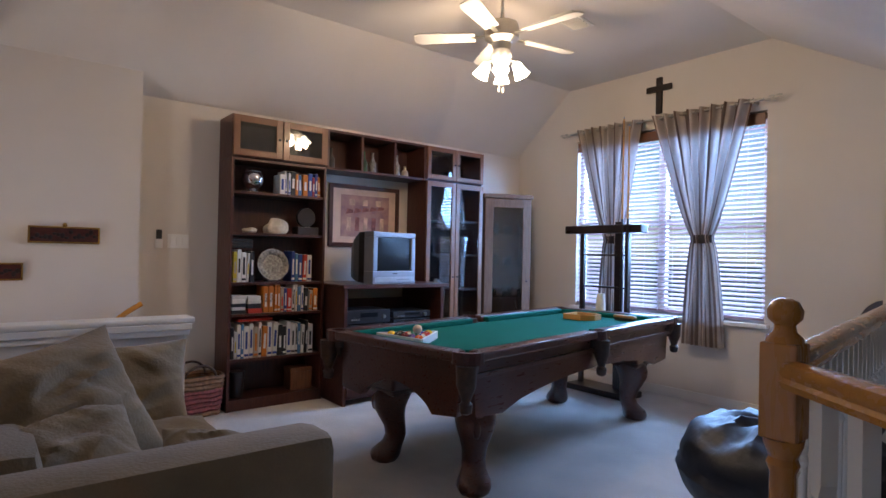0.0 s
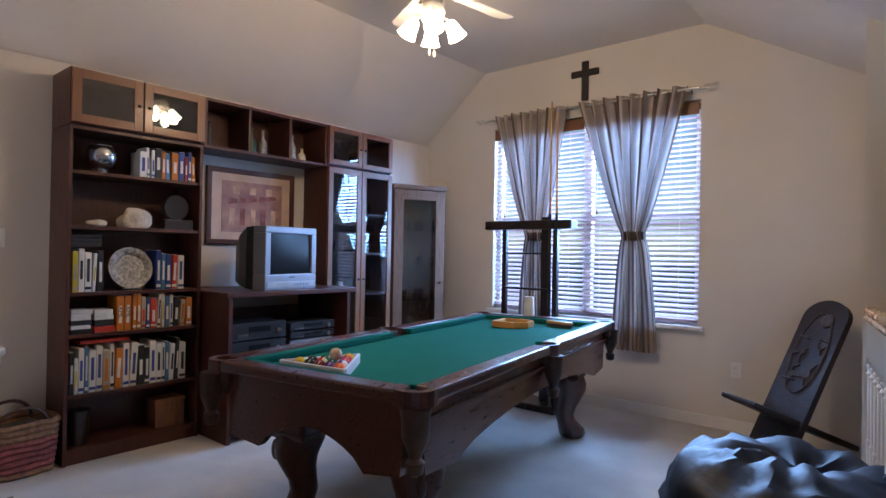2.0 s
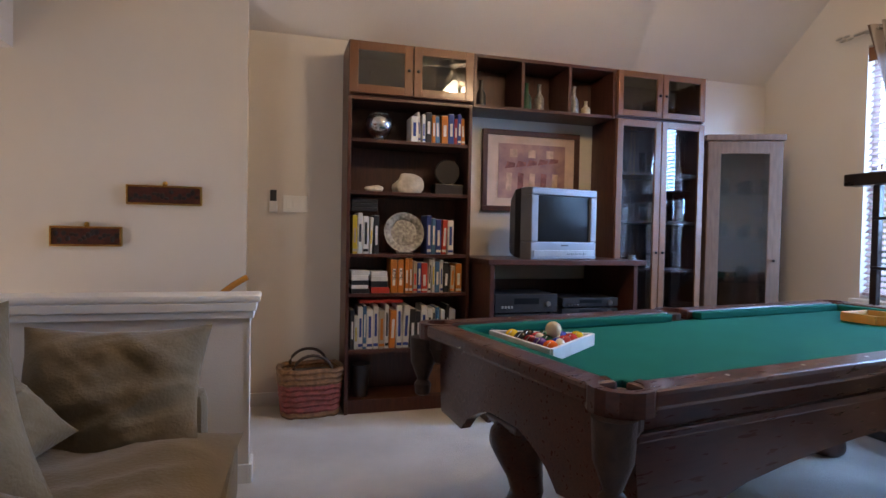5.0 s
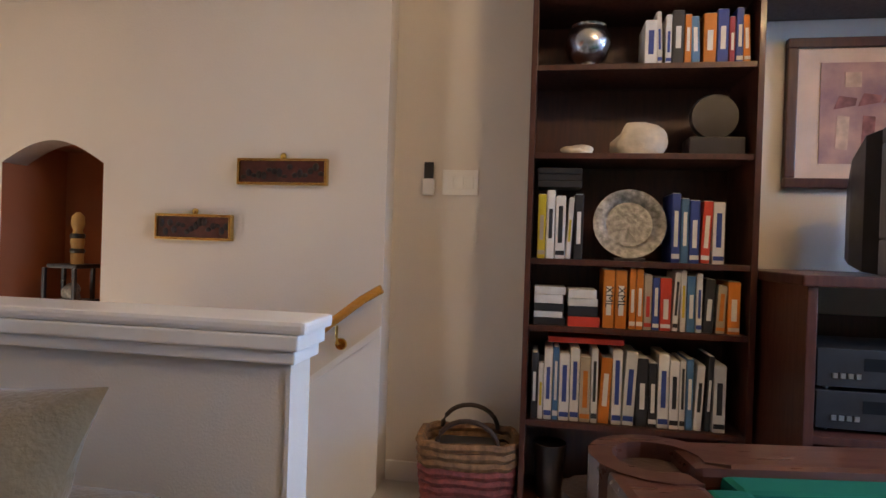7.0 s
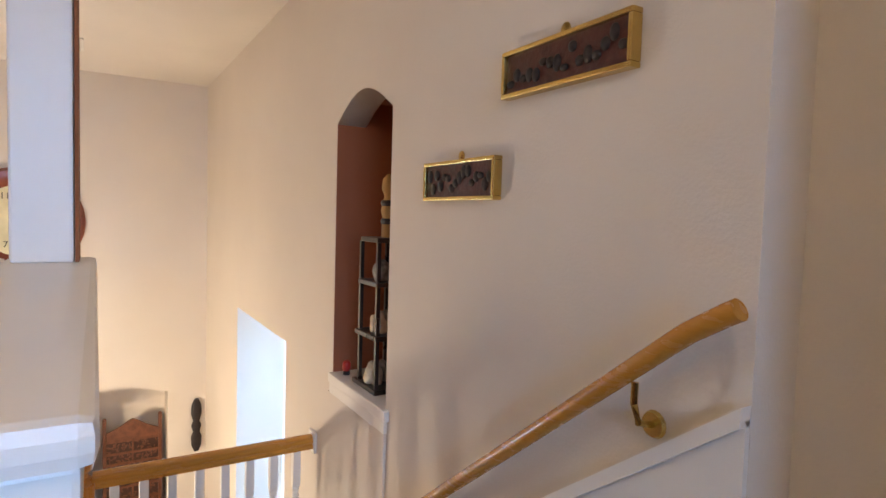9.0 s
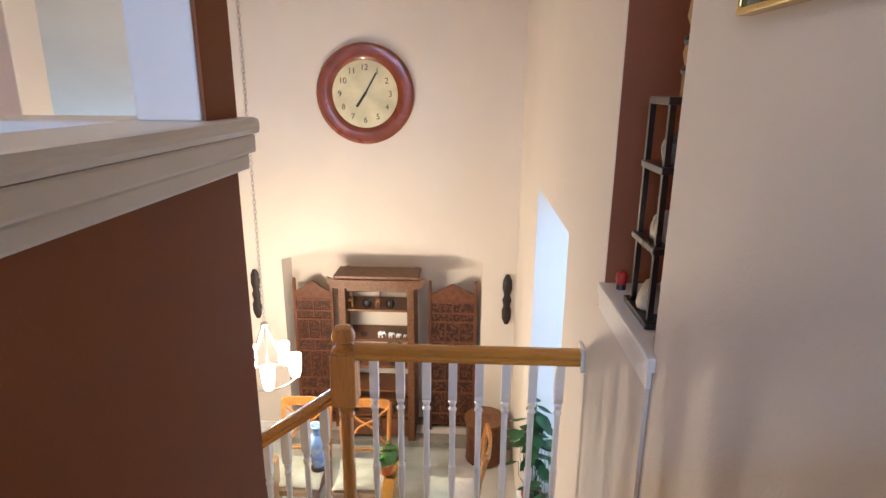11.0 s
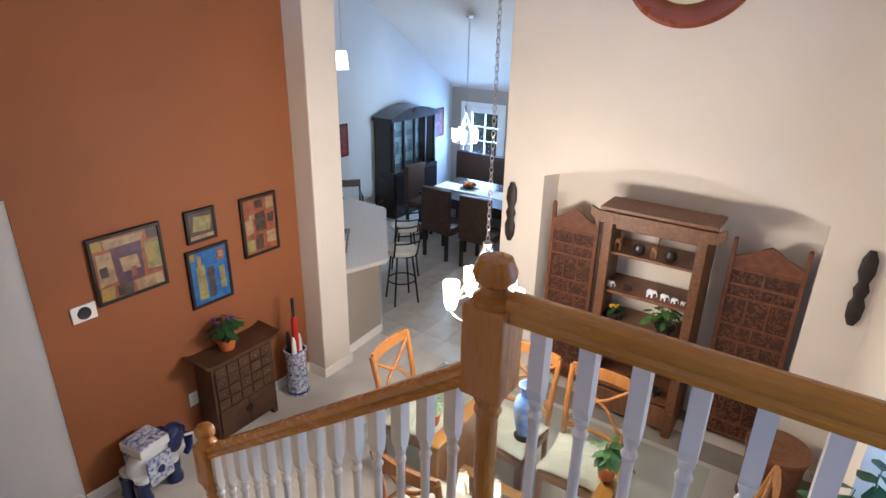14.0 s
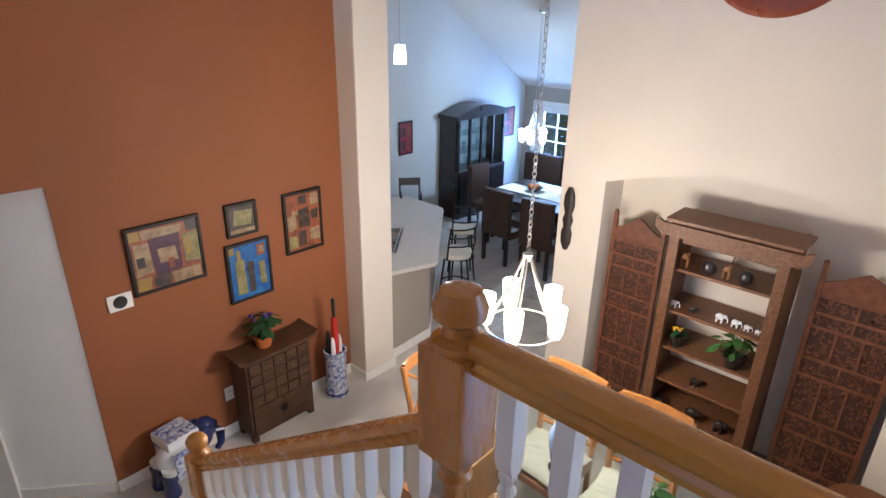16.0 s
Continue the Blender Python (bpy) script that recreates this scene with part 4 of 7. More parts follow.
gb = solo("glass_bowl", lathe([(0.045, 0), (0.05, 0.012), (0.035, 0.025), (0.075, 0.06), (0.092, 0.105), (0.085, 0.15), (0.065, 0.178), (0.069, 0.185), (0.06, 0.18), (0.08, 0.14), (0.086, 0.105), (0.07, 0.065)], 24), STEEL, "silver footed bowl on the top shelf", "bowl", smooth=True)
gb.location = (1.78, BF + 0.13, SH[5])
blob("shell_stone", T(1.98, BF + 0.10, SH[4]), 0.10, (0.9, 0.4, 0.75), 8, STONE, "pale rough shell stone on the shelf", "stone", 0.5)
blob("sea_shell", T(1.75, BF + 0.09, SH[4]), 0.05, (1.2, 0.7, 0.5), 11, STONE, "small pale seashell on the shelf", "shell", 0.4)
jb = thing("storage_box", T(2.14, BF + 0.08, SH[0]), "brown wooden keepsake box on the bottom shelf", "box")
part("body", box(0, 0, 0, 0.20, 0.15, 0.16, 0.006), HUTCH, jb)
part("lid", box(-0.004, -0.004, 0.16, 0.204, 0.154, 0.195, 0.008), HUTCH, jb)
ja = solo("dark_jar", lathe([(0.05, 0), (0.055, 0.02), (0.06, 0.16), (0.066, 0.20), (0.066, 0.215), (0.05, 0.215)], 18), BLACKWOOD, "dark tapered jar on the bottom shelf", "jar", smooth=True)
ja.location = (1.68, BF + 0.12, SH[0])
cl = thing("mantel_clock", T(2.26, BF + 0.11, SH[4]), "small black clock on the shelf", "clock")
part("base", box(-0.10, -0.06, 0, 0.10, 0.06, 0.07, 0.006), BLACKWOOD, cl)
part("dial_ring", lathe([(0.085, -0.02), (0.09, 0), (0.085, 0.02)], 24, m=pose(0, 0, 0.155, 90, 0, 0)), BLACKWOOD, cl, "", True)
for x, h, c in ((2.50, 0.19, BLACKWOOD), (2.85, 0.20, LEAFD), (2.95, 0.20, PEWTER), (3.23, 0.21, PEWTER), (3.33, 0.11, STONE), (1.72, 0.16, PEWTER), (2.18, 0.16, STONE)):
    o = solo("bottle", lathe([(0.032, 0), (0.036, 0.01), (0.034, h * 0.5), (0.014, h * 0.68), (0.012, h * 0.95), (0.016, h)], 14), c, "small decorative bottle in a cubby", "bottle", "bottles in the cubbies", True)
    o.location = (x, BF + 0.12, 2.085 if x > 2.4 else 2.10)

# framed print behind the television
fp = thing("framed_print", T(2.59, 4.742, 1.37), "faded street print in a dark wooden frame", "picture")
part("mount", box(0.04, -0.018, 0.04, 0.76, -0.010, 0.57), mat("cream_mount", (0.62, 0.45, 0.34), 0.8), fp, "cream mount board")
part("image", box(0.13, -0.021, 0.10, 0.68, -0.018, 0.51), mat("faded_print", (0.50, 0.30, 0.23), 0.7, color2=(0.26, 0.14, 0.16), scale=7), fp, "faded street scene")
PST = mat("print_stroke", (0.26, 0.10, 0.09), 0.7, var=0.4, scale=20)
PSL = mat("print_wash", (0.56, 0.38, 0.27), 0.7, var=0.3, scale=14)
for k in range(5):
    part("painted_awning", prism([(0.18 + 0.09 * k, 0.32 + 0.012 * k), (0.26 + 0.09 * k, 0.335 + 0.012 * k), (0.265 + 0.09 * k, 0.365 + 0.01 * k), (0.20 + 0.09 * k, 0.375 + 0.01 * k)], -0.0235, -0.021, "y"), PST, fp)
    part("painted_doorway", prism([(0.19 + 0.095 * k, 0.16), (0.235 + 0.095 * k, 0.155), (0.24 + 0.095 * k, 0.29), (0.195 + 0.095 * k, 0.295)], -0.0235, -0.021, "y"), PST if k % 2 else PSL, fp)
for k in range(3):
    part("painted_window", box(0.22 + 0.15 * k, -0.0235, 0.41, 0.28 + 0.15 * k, -0.021, 0.47), PSL, fp)
for b in ((0, -0.035, 0, 0.8, 0, 0.04), (0, -0.035, 0.57, 0.8, 0, 0.61), (0, -0.035, 0.04, 0.04, 0, 0.57), (0.76, -0.035, 0.04, 0.8, 0, 0.57)):
    part("frame_side", box(*b, 0.005), CHERRY, fp)


def tv_stand():
    t = thing("tv_cabinet", T(2.42, 4.06, 0), "dark wooden media cabinet holding stereo gear", "cabinet")
    w, d = 1.07, 0.66
    part("top", box(-0.02, -0.015, 1.0, w + 0.06, d, 1.035, 0.006), CHERRY, t)
    for x in (0, w - 0.03):
        part("side", box(x, 0, 0, x + 0.03, d, 1.0, 0.003), CHERRY, t)
    part("back", box(0.03, d - 0.015, 0, w - 0.03, d, 0.86), CHERRY, t)
    for z in (0.52, 0.05):
        part("shelf", box(0.03, 0.005, z, w - 0.03, d - 0.015, z + 0.025, 0.003), CHERRY, t)
    for a, b in ((0.03, w / 2 - 0.002), (w / 2 + 0.002, w - 0.03)):
        dr = part("door", box(a, -0.018, 0.08, b, 0.0, 0.515, 0.004), CHERRY, t, "panelled door")
        part("panel", box(a + 0.07, -0.026, 0.15, b - 0.07, -0.018, 0.45, 0.006), CHERRY, dr)
        part("knob", ball(0.012, ((b - 0.03 if a < 0.3 else a + 0.03), -0.03, 0.33), u=10, v=6), IRON, dr)
    return t


tv_stand()


def stereo(x, z, w, h, col, label):
    t = thing("stereo_unit", T(x, 4.12, z), label, "stereo", "stereo units in the media cabinet")
    part("case", box(0, 0.01, 0.012, w, 0.32, h, 0.004), DARKPL, t)
    part("front", box(0, 0, 0.012, w, 0.01, h, 0.002), col, t)
    part("display", box(w * 0.3, -0.002, h * 0.5, w * 0.7, 0.0, h * 0.8), TUBE, t)
    for k in range(4):
        part("button", box(w * (0.1 + 0.05 * k), -0.005, h * 0.3, w * (0.13 + 0.05 * k), 0.0, h * 0.42), METAL, t)
    part("dial", lathe([(0.018, 0), (0.016, 0.012)], 14, m=pose(w * 0.85, 0, h * 0.5, 90, 0, 0)), METAL, t)
    for k in (0.08, 0.9):
        part("foot", lathe([(0.012, 0), (0.012, 0.012)], 8, m=T(w * k, 0.03)), DARKPL, t)
        part("foot", lathe([(0.012, 0), (0.012, 0.012)], 8, m=T(w * k, 0.28)), DARKPL, t)


stereo(2.48, 0.546, 0.44, 0.13, DARKPL, "black stereo receiver on the cabinet shelf")
stereo(2.48, 0.677, 0.44, 0.13, DARKPL, "black tape deck stacked on a receiver")
stereo(2.96, 0.546, 0.40, 0.10, SILVER, "silver disc player on the cabinet shelf")
stereo(2.96, 0.647, 0.42, 0.06, DARKPL, "black player stacked on a silver one")
stereo(2.96, 0.708, 0.42, 0.07, DARKPL, "black player on top of the stack")


def television():
    t = thing("television", T(2.97, 4.13, 1.036, 13), "silver tube television on the media cabinet", "television")
    w, h = 0.56, 0.47
    bm = bmesh.new()
    sec = [(0.10, 0.27, 0.0, h), (0.20, 0.265, 0.01, h - 0.01), (0.34, 0.20, 0.03, h - 0.07), (0.46, 0.12, 0.05, h - 0.16)]
    rings = [[bm.verts.new(p) for p in ((-a, y, z0), (a, y, z0), (a, y, z1), (-a, y, z1))] for y, a, z0, z1 in sec]
    for a, b in zip(rings, rings[1:]):
        for k in range(4):
            bm.faces.new((a[k], a[(k + 1) % 4], b[(k + 1) % 4], b[k]))
    bm.faces.new(rings[0])
    bm.faces.new(rings[-1][::-1])
    part("back_shell", bm, DARKPL, t, "dark tapering rear shell")
    for b in ((-w / 2, 0, 0.0, w / 2, 0.12, 0.115), (-w / 2, 0, h - 0.05, w / 2, 0.12, h), (-w / 2, 0, 0.115, -w / 2 + 0.055, 0.12, h - 0.05), (w / 2 - 0.055, 0, 0.115, w / 2, 0.12, h - 0.05)):
        part("bezel", box(*b, 0.008), SILVER, t)
    bm = bmesh.new()
    n = 8
    vs = [[bm.verts.new((-w / 2 + 0.05 + (w - 0.10) * i / n, 0.018 - 0.012 * (1 - (2 * i / n - 1) ** 2) * (1 - (2 * j / n - 1) ** 2), 0.11 + (h - 0.155) * j / n)) for i in range(n + 1)] for j in range(n + 1)]
    for j in range(n):
        for i in range(n):
            bm.faces.new((vs[j][i], vs[j][i + 1], vs[j + 1][i + 1], vs[j + 1][i]))
    part("picture_tube", bm, TUBE, t, "dark bulging glass screen", True)
    part("control_strip", box(-w / 2 + 0.02, -0.006, 0.018, w / 2 - 0.02, 0.0, 0.06, 0.003), plain("pale_grey_plastic", (0.3, 0.31, 0.33), 0.3), t)
    part("logo", box(-0.03, -0.003, 0.088, 0.03, 0.0, 0.096), DARKPL, t)
    for k in range(5):
        part("button", box(0.02 + 0.035 * k, -0.010, 0.03, 0.045 + 0.035 * k, -0.006, 0.042, 0.001), SILVER, t)
    return t


television()
mg = solo("white_jug", lathe([(0.03, 0), (0.045, 0.02), (0.045, 0.06), (0.025, 0.09), (0.03, 0.105)], 16), CERAMIC, "small white jug on a cabinet shelf", "jug", smooth=True)
mg.location = (3.72, 4.47, 0.953)

# basket
bk = thing("wicker_basket", T(1.35, 4.52, 0, 4), "red and tan woven basket with loop handles", "basket")
for k in range(9):
    z0 = 0.035 * k
    g = 1 + 0.02 * k
    bm = bmesh.new()
    pts = [(0.17 * g * math.copysign(abs(math.cos(a)) ** 0.5, math.cos(a)), 0.12 * g * math.copysign(abs(math.sin(a)) ** 0.5, math.sin(a)), z0 + 0.018 + 0.004 * math.sin(9 * a + k)) for a in [2 * math.pi * j / 36 for j in range(37)]]
    part("woven_band", tube(pts, 0.019, 6, bm), WICKERRED if 1 <= k <= 5 else WICKER, bk, "", True)
part("bottom", box(-0.16, -0.11, 0.002, 0.16, 0.11, 0.02), WICKER, bk)
for s in (-1, 1):
    pts = [(0.12 * math.cos(a), s * 0.12, 0.30 + 0.10 * math.sin(a)) for a in [math.pi * j / 12 for j in range(13)]]
    part("handle", tube(pts, 0.010, 8), LEATHER, bk, "dark leather loop handle", True)
part("contents", box(-0.13, -0.08, 0.2, 0.13, 0.08, 0.285, 0.03), DARKPL, bk, "dark bag inside the basket")

# switch plate and remote cradle on the wall
sw = thing("light_switch", T(1.25, N2 - 0.001, 1.375), "white triple rocker switch plate on the wall", "switch")
part("plate", box(-0.082, -0.007, -0.057, 0.082, 0, 0.057, 0.003), WHITE, sw)
for k in (-1, 0, 1):
    part("rocker", box(k * 0.046 - 0.016, -0.012, -0.033, k * 0.046 + 0.016, -0.006, 0.033, 0.003), WHITE, sw)
fr_ = thing("fan_remote", T(1.105, N2 - 0.001, 1.39), "white fan remote in a wall cradle", "remote control")
part("cradle", box(-0.027, -0.022, -0.075, 0.027, 0, 0.0, 0.005), WHITE, fr_)
part("body", box(-0.021, -0.018, -0.03, 0.021, -0.002, 0.075, 0.004), DARKPL, fr_, "dark upper half")
ol = thing("wall_outlet", T(EX - 0.001, 1.56, 0.47, 0), "white wall outlet plate", "outlet")
part("plate", box(-0.006, -0.036, -0.057, 0, 0.036, 0.057, 0.002), WHITE, ol)
for z in (-0.024, 0.024):
    part("socket", box(-0.009, -0.016, z - 0.014, -0.005, 0.016, z + 0.014, 0.002), PAPER, ol)

# ---- window wall ----
wd = tagged(new("window_1"), "wide white-framed double window in the gable wall", "window", "", "structure")
for b in ((GY0, GZ0, GY1, GZ0 + 0.05), (GY0, GZ1 - 0.05, GY1, GZ1), (GY0, GZ0 + 0.05, GY0 + 0.05, GZ1 - 0.05), (GY1 - 0.05, GZ0 + 0.05, GY1, GZ1 - 0.05), (2.80, GZ0 + 0.05, 2.88, GZ1 - 0.05)):
    part("window_frame", box(EX + 0.07, b[0], b[1], EX + 0.13, b[2], b[3], 0.004), WHITE, wd)
for a, b in ((GY0 + 0.05, 2.80), (2.88, GY1 - 0.05)):
    part("meeting_rail", box(EX + 0.08, a, 1.66, EX + 0.12, b, 1.71, 0.004), WHITE, wd)
    p = part("pane", box(EX + 0.098, a, GZ0 + 0.05, EX + 0.102, b, GZ1 - 0.05), PANE, wd)
    p.visible_shadow = False
structure("window_sill", box(EX - 0.06, GY0 - 0.04, GZ0 - 0.035, EX + 0.07, GY1 + 0.04, GZ0, 0.008), WHITE, "white painted window sill", "sill")
slat_bm = box(-0.024, -0.5, -0.0015, 0.024, 0.5, 0.0015, 0.001)
slat_me = bpy.data.meshes.new("slat")
slat_bm.to_mesh(slat_me)
slat_bm.free()
slat_me.materials.append(SLAT)
for a, b in ((GY0 + 0.012, 2.835), (2.845, GY1 - 0.012)):
    bl = thing("wooden_blind", T(EX + 0.035, (a + b) / 2, GZ0), "mauve wooden slatted blind, slats half open", "blind", "blinds in the window")
    hw_ = (b - a) / 2
    part("valance", box(-0.05, -hw_, 1.70, -0.035, hw_, 1.80, 0.004), CHERRYL, bl, "brown wooden valance")
    part("headrail", box(-0.03, -hw_, 1.75, 0.03, hw_, 1.80, 0.003), CHERRYL, bl)
    part("bottom_rail", box(-0.025, -hw_, 0.025, 0.025, hw_, 0.045, 0.003), SLAT, bl)
    n = 39
    for k in range(n):
        shared("slat", slat_me, bl, pose(0, 0, 0.065 + k * 0.0425, 0, -30, 0) @ Matrix.Diagonal((1, hw_ * 2, 1, 1)))
    for y in (-hw_ * 0.7, hw_ * 0.7):
        part("ladder_cord", tube([(-0.027, y, 0.04), (-0.027, y, 1.76)], 0.0015, 5), PAPER, bl)
    part("pull_cord", tube([(-0.045, hw_ * 0.75, 0.95), (-0.045, hw_ * 0.75, 1.72)], 0.0018, 5), PAPER, bl)
    part("tassel", lathe([(0.004, 0.96), (0.010, 0.93), (0.008, 0.92)], 8, m=T(-0.045, hw_ * 0.75)), CHERRYL, bl)

rod = thing("curtain_rod", T(5.10, 2.85, 2.67), "bronze curtain rod with leaf finials", "curtain rod")
part("pole", tube([(0, -1.02, 0), (0, 1.02, 0)], 0.011, 12), METAL, rod, "", True)
for s in (-1, 1):
    for k in range(4):
        a = radians(25 + 20 * (k % 2)) * (1 if k < 2 else -1)
        y = s * (1.03 + 0.03 * k)
        part("leaf", ball(0.028, (0, y + s * 0.02, 0.012 * (1 if k % 2 else -1)), (0.2, 1, 0.4), 8, 6), METAL, rod, "leaf of the finial", True)
    part("bracket", box(0.0, s * 0.93 - 0.012, -0.02, 0.1, s * 0.93 + 0.012, 0.012, 0.003), METAL, rod)


def curtain(y0, y1, ytie, wtie, ybot, wbot, zbot, ztie, label):
    """Tied-back curtain: pleats that draw in to the tie and open below it."""
    t = thing("curtain", T(5.10, 0, 0), label, "curtain", "curtains at the window")
    bm = bmesh.new()
    cols, zs = 120, [2.70 - (2.70 - zbot) * k / 46 for k in range(47)]
    yc0, w0 = (y0 + y1) / 2, (y1 - y0)
    grid = []
    for z in zs:
        if z > ztie:
            s = (z - ztie) / (2.70 - ztie)
            s2 = s ** 0.85
            c, w, amp = ytie + (yc0 - ytie) * s2, wtie + (w0 - wtie) * s2, 0.030 + 0.018 * s
        else:
            s = (ztie - z) / (ztie - zbot)
            s2 = s ** 0.5
            c, w, amp = ytie + (ybot - ytie) * s2, wtie + (wbot - wtie) * s2, 0.030 + 0.015 * s
        row = []
        for i in range(cols + 1):
            u = i / cols
            ph = 2 * math.pi * 8 * u
            fold = math.sin(ph) + 0.35 * math.sin(2.3 * ph + 3 * z + 1.2)
            row.append(bm.verts.new((amp * fold + 0.008 * noise.noise(Vector((u * 9, z * 3, y0))), c + w * (u - 0.5) + 0.010 * math.sin(ph + 1.3 + z), z)))
        grid.append(row)
    for a, b in zip(grid, grid[1:]):
        for i in range(cols):
            f = bm.faces.new((a[i], a[i + 1], b[i + 1], b[i]))
            f.material_index = 1 if (i // 5) % 3 == 1 else 0
            f.smooth = True
    pn = part("panel", bm, CURT, t, "striped taupe and cream cloth")
    pn.data.materials.append(CURTL)
    for k in range(8):
        u = (k + 0.25) / 8
        part("grommet", lathe([(0.021, -0.004), (0.024, 0), (0.021, 0.004)], 14, m=pose(0, y0 + (y1 - y0) * u, 2.67, 90, 0, 0)), METAL, t)
    part("tie_back", lathe([(wtie * 0.5 + 0.006, -0.04), (wtie * 0.5 + 0.012, -0.03), (wtie * 0.5 + 0.012, 0.03), (wtie * 0.5 + 0.006, 0.04)], 20, m=Matrix.Translation((0, ytie, ztie)) @ Matrix.Diagonal((0.42, 1, 1, 1))), BLACKWOOD, t, "dark cloth tie-back", True)
    return t


curtain(1.92, 2.86, 2.34, 0.15, 2.32, 0.36, 0.54, 1.50, "striped taupe curtain tied back, hanging below the sill")
curtain(2.98, 3.76, 3.29, 0.15, 3.29, 0.30, 0.56, 1.50, "striped taupe curtain tied back behind the cue rack")

cr = thing("wall_cross", T(EX - 0.001, 2.845, 2.74), "dark carved wooden cross on the wall", "cross")
part("upright", box(-0.025, -0.032, 0, 0, 0.032, 0.36, 0.008), CARVED, cr)
part("crossbar", box(-0.030, -0.135, 0.22, -0.004, 0.135, 0.28, 0.008), CARVED, cr)


def carved_chair():
    t = thing("carved_chair", T(4.76, 1.06, 0, 52), "black carved two-plank chair with a rounded back", "chair")
    pts = [(-0.17, 0.0), (0.17, 0.0), (0.17, 1.05)]
    pts += [(0.17 * math.cos(math.pi * k / 12), 1.05 + 0.13 * math.sin(math.pi * k / 12)) for k in range(1, 12)] + [(-0.17, 1.05)]
    lean = pose(0, 0.30, 0, 27, 0, 0)
    bm = prism(pts, -0.02, 0.02, "y")
    bk_ = part("back_plank", bm, CARVED, t, "tall rounded back plank", at=lean)
    dk = mat("carving_dark", (0.045, 0.03, 0.028), 0.35, bump=0.3, bscale=60)
    random.seed(5)
    pts2 = [(0.12 * math.cos(a), 0.78 + 0.30 * math.sin(a) * (1 if math.sin(a) > 0 else 0.9)) for a in [2 * math.pi * k / 24 for k in range(25)]]
    part("carved_border", tube([(x, 0.022, z) for x, z in pts2], 0.006, 6), dk, bk_)
    part("carved_disc", lathe([(0.05, 0), (0.045, 0.010), (0.03, 0.014)], 18, m=pose(-0.04, 0.02, 1.03, -90, 0, 0)), dk, bk_)
    for k in range(14):
        x, z = random.uniform(-0.08, 0.08), random.uniform(0.55, 0.92)
        a = random.uniform(0, 6.28)
        ln = random.uniform(0.05, 0.11)
        part("carved_stroke", tube([(x, 0.021, z), (x + ln * 0.5 * math.cos(a) + 0.015, 0.028, z + ln * 0.5 * math.sin(a)), (x + ln * math.cos(a), 0.021, z + ln * math.sin(a))], 0.007, 6), dk, bk_, "", True)
    part("seat_plank", box(-0.15, -0.42, -0.018, 0.15, 0.42, 0.018, 0.012), CARVED, t, "crossing seat plank", at=pose(0, 0.10, 0.28, 22, 0, 0))
    return t


carved_chair()


def bean_bag():
    t = thing("bean_bag", T(3.18, 0.86, 0), "slumped navy vinyl bean bag with folds", "bean bag")
    bm = bmesh.new()
    bmesh.ops.create_uvsphere(bm, u_segments=64, v_segments=32, radius=1.0)
    for v in bm.verts:
        p = v.co.copy()
        r = math.hypot(p.x, p.y)
        a = math.atan2(p.y, p.x)
        fold = 0.022 * math.sin(9 * a + 5 * noise.noise(p * 1.3)) * max(0, p.z) + 0.05 * noise.noise(p * 1.3) - 0.045 * abs(noise.noise(Vector((p.x * 5, p.y * 1.5, p.z * 2)))) - 0.03 * abs(noise.noise(Vector((p.x * 3 + p.y * 6, p.z, 4))))
        z = p.z
        zz = 0.30 + 0.29 * z if z > 0 else 0.30 + 0.34 * z
        dip = -0.16 * math.exp(-(((p.x - 0.1) / 0.45) ** 2 + ((p.y + 0.1) / 0.4) ** 2)) * (1 if z > 0 else 0)
        bulge = 0.54 * (1.06 if z < 0 else 1)
        v.co = Vector((p.x * bulge * (1 + fold), p.y * bulge * 0.95 * (1 + fold), max(0.0, zz + dip + 0.9 * fold * (z > 0))))
    part("bag", bm, NAVY, t, "", True)
    part("handle_strap", tube([(-0.05, -0.30, 0.50), (0.0, -0.34, 0.56), (0.08, -0.34, 0.56), (0.13, -0.30, 0.50)], 0.012, 8), NAVY, t, "navy carrying strap", True)
    return t


bean_bag()

# ceiling fan


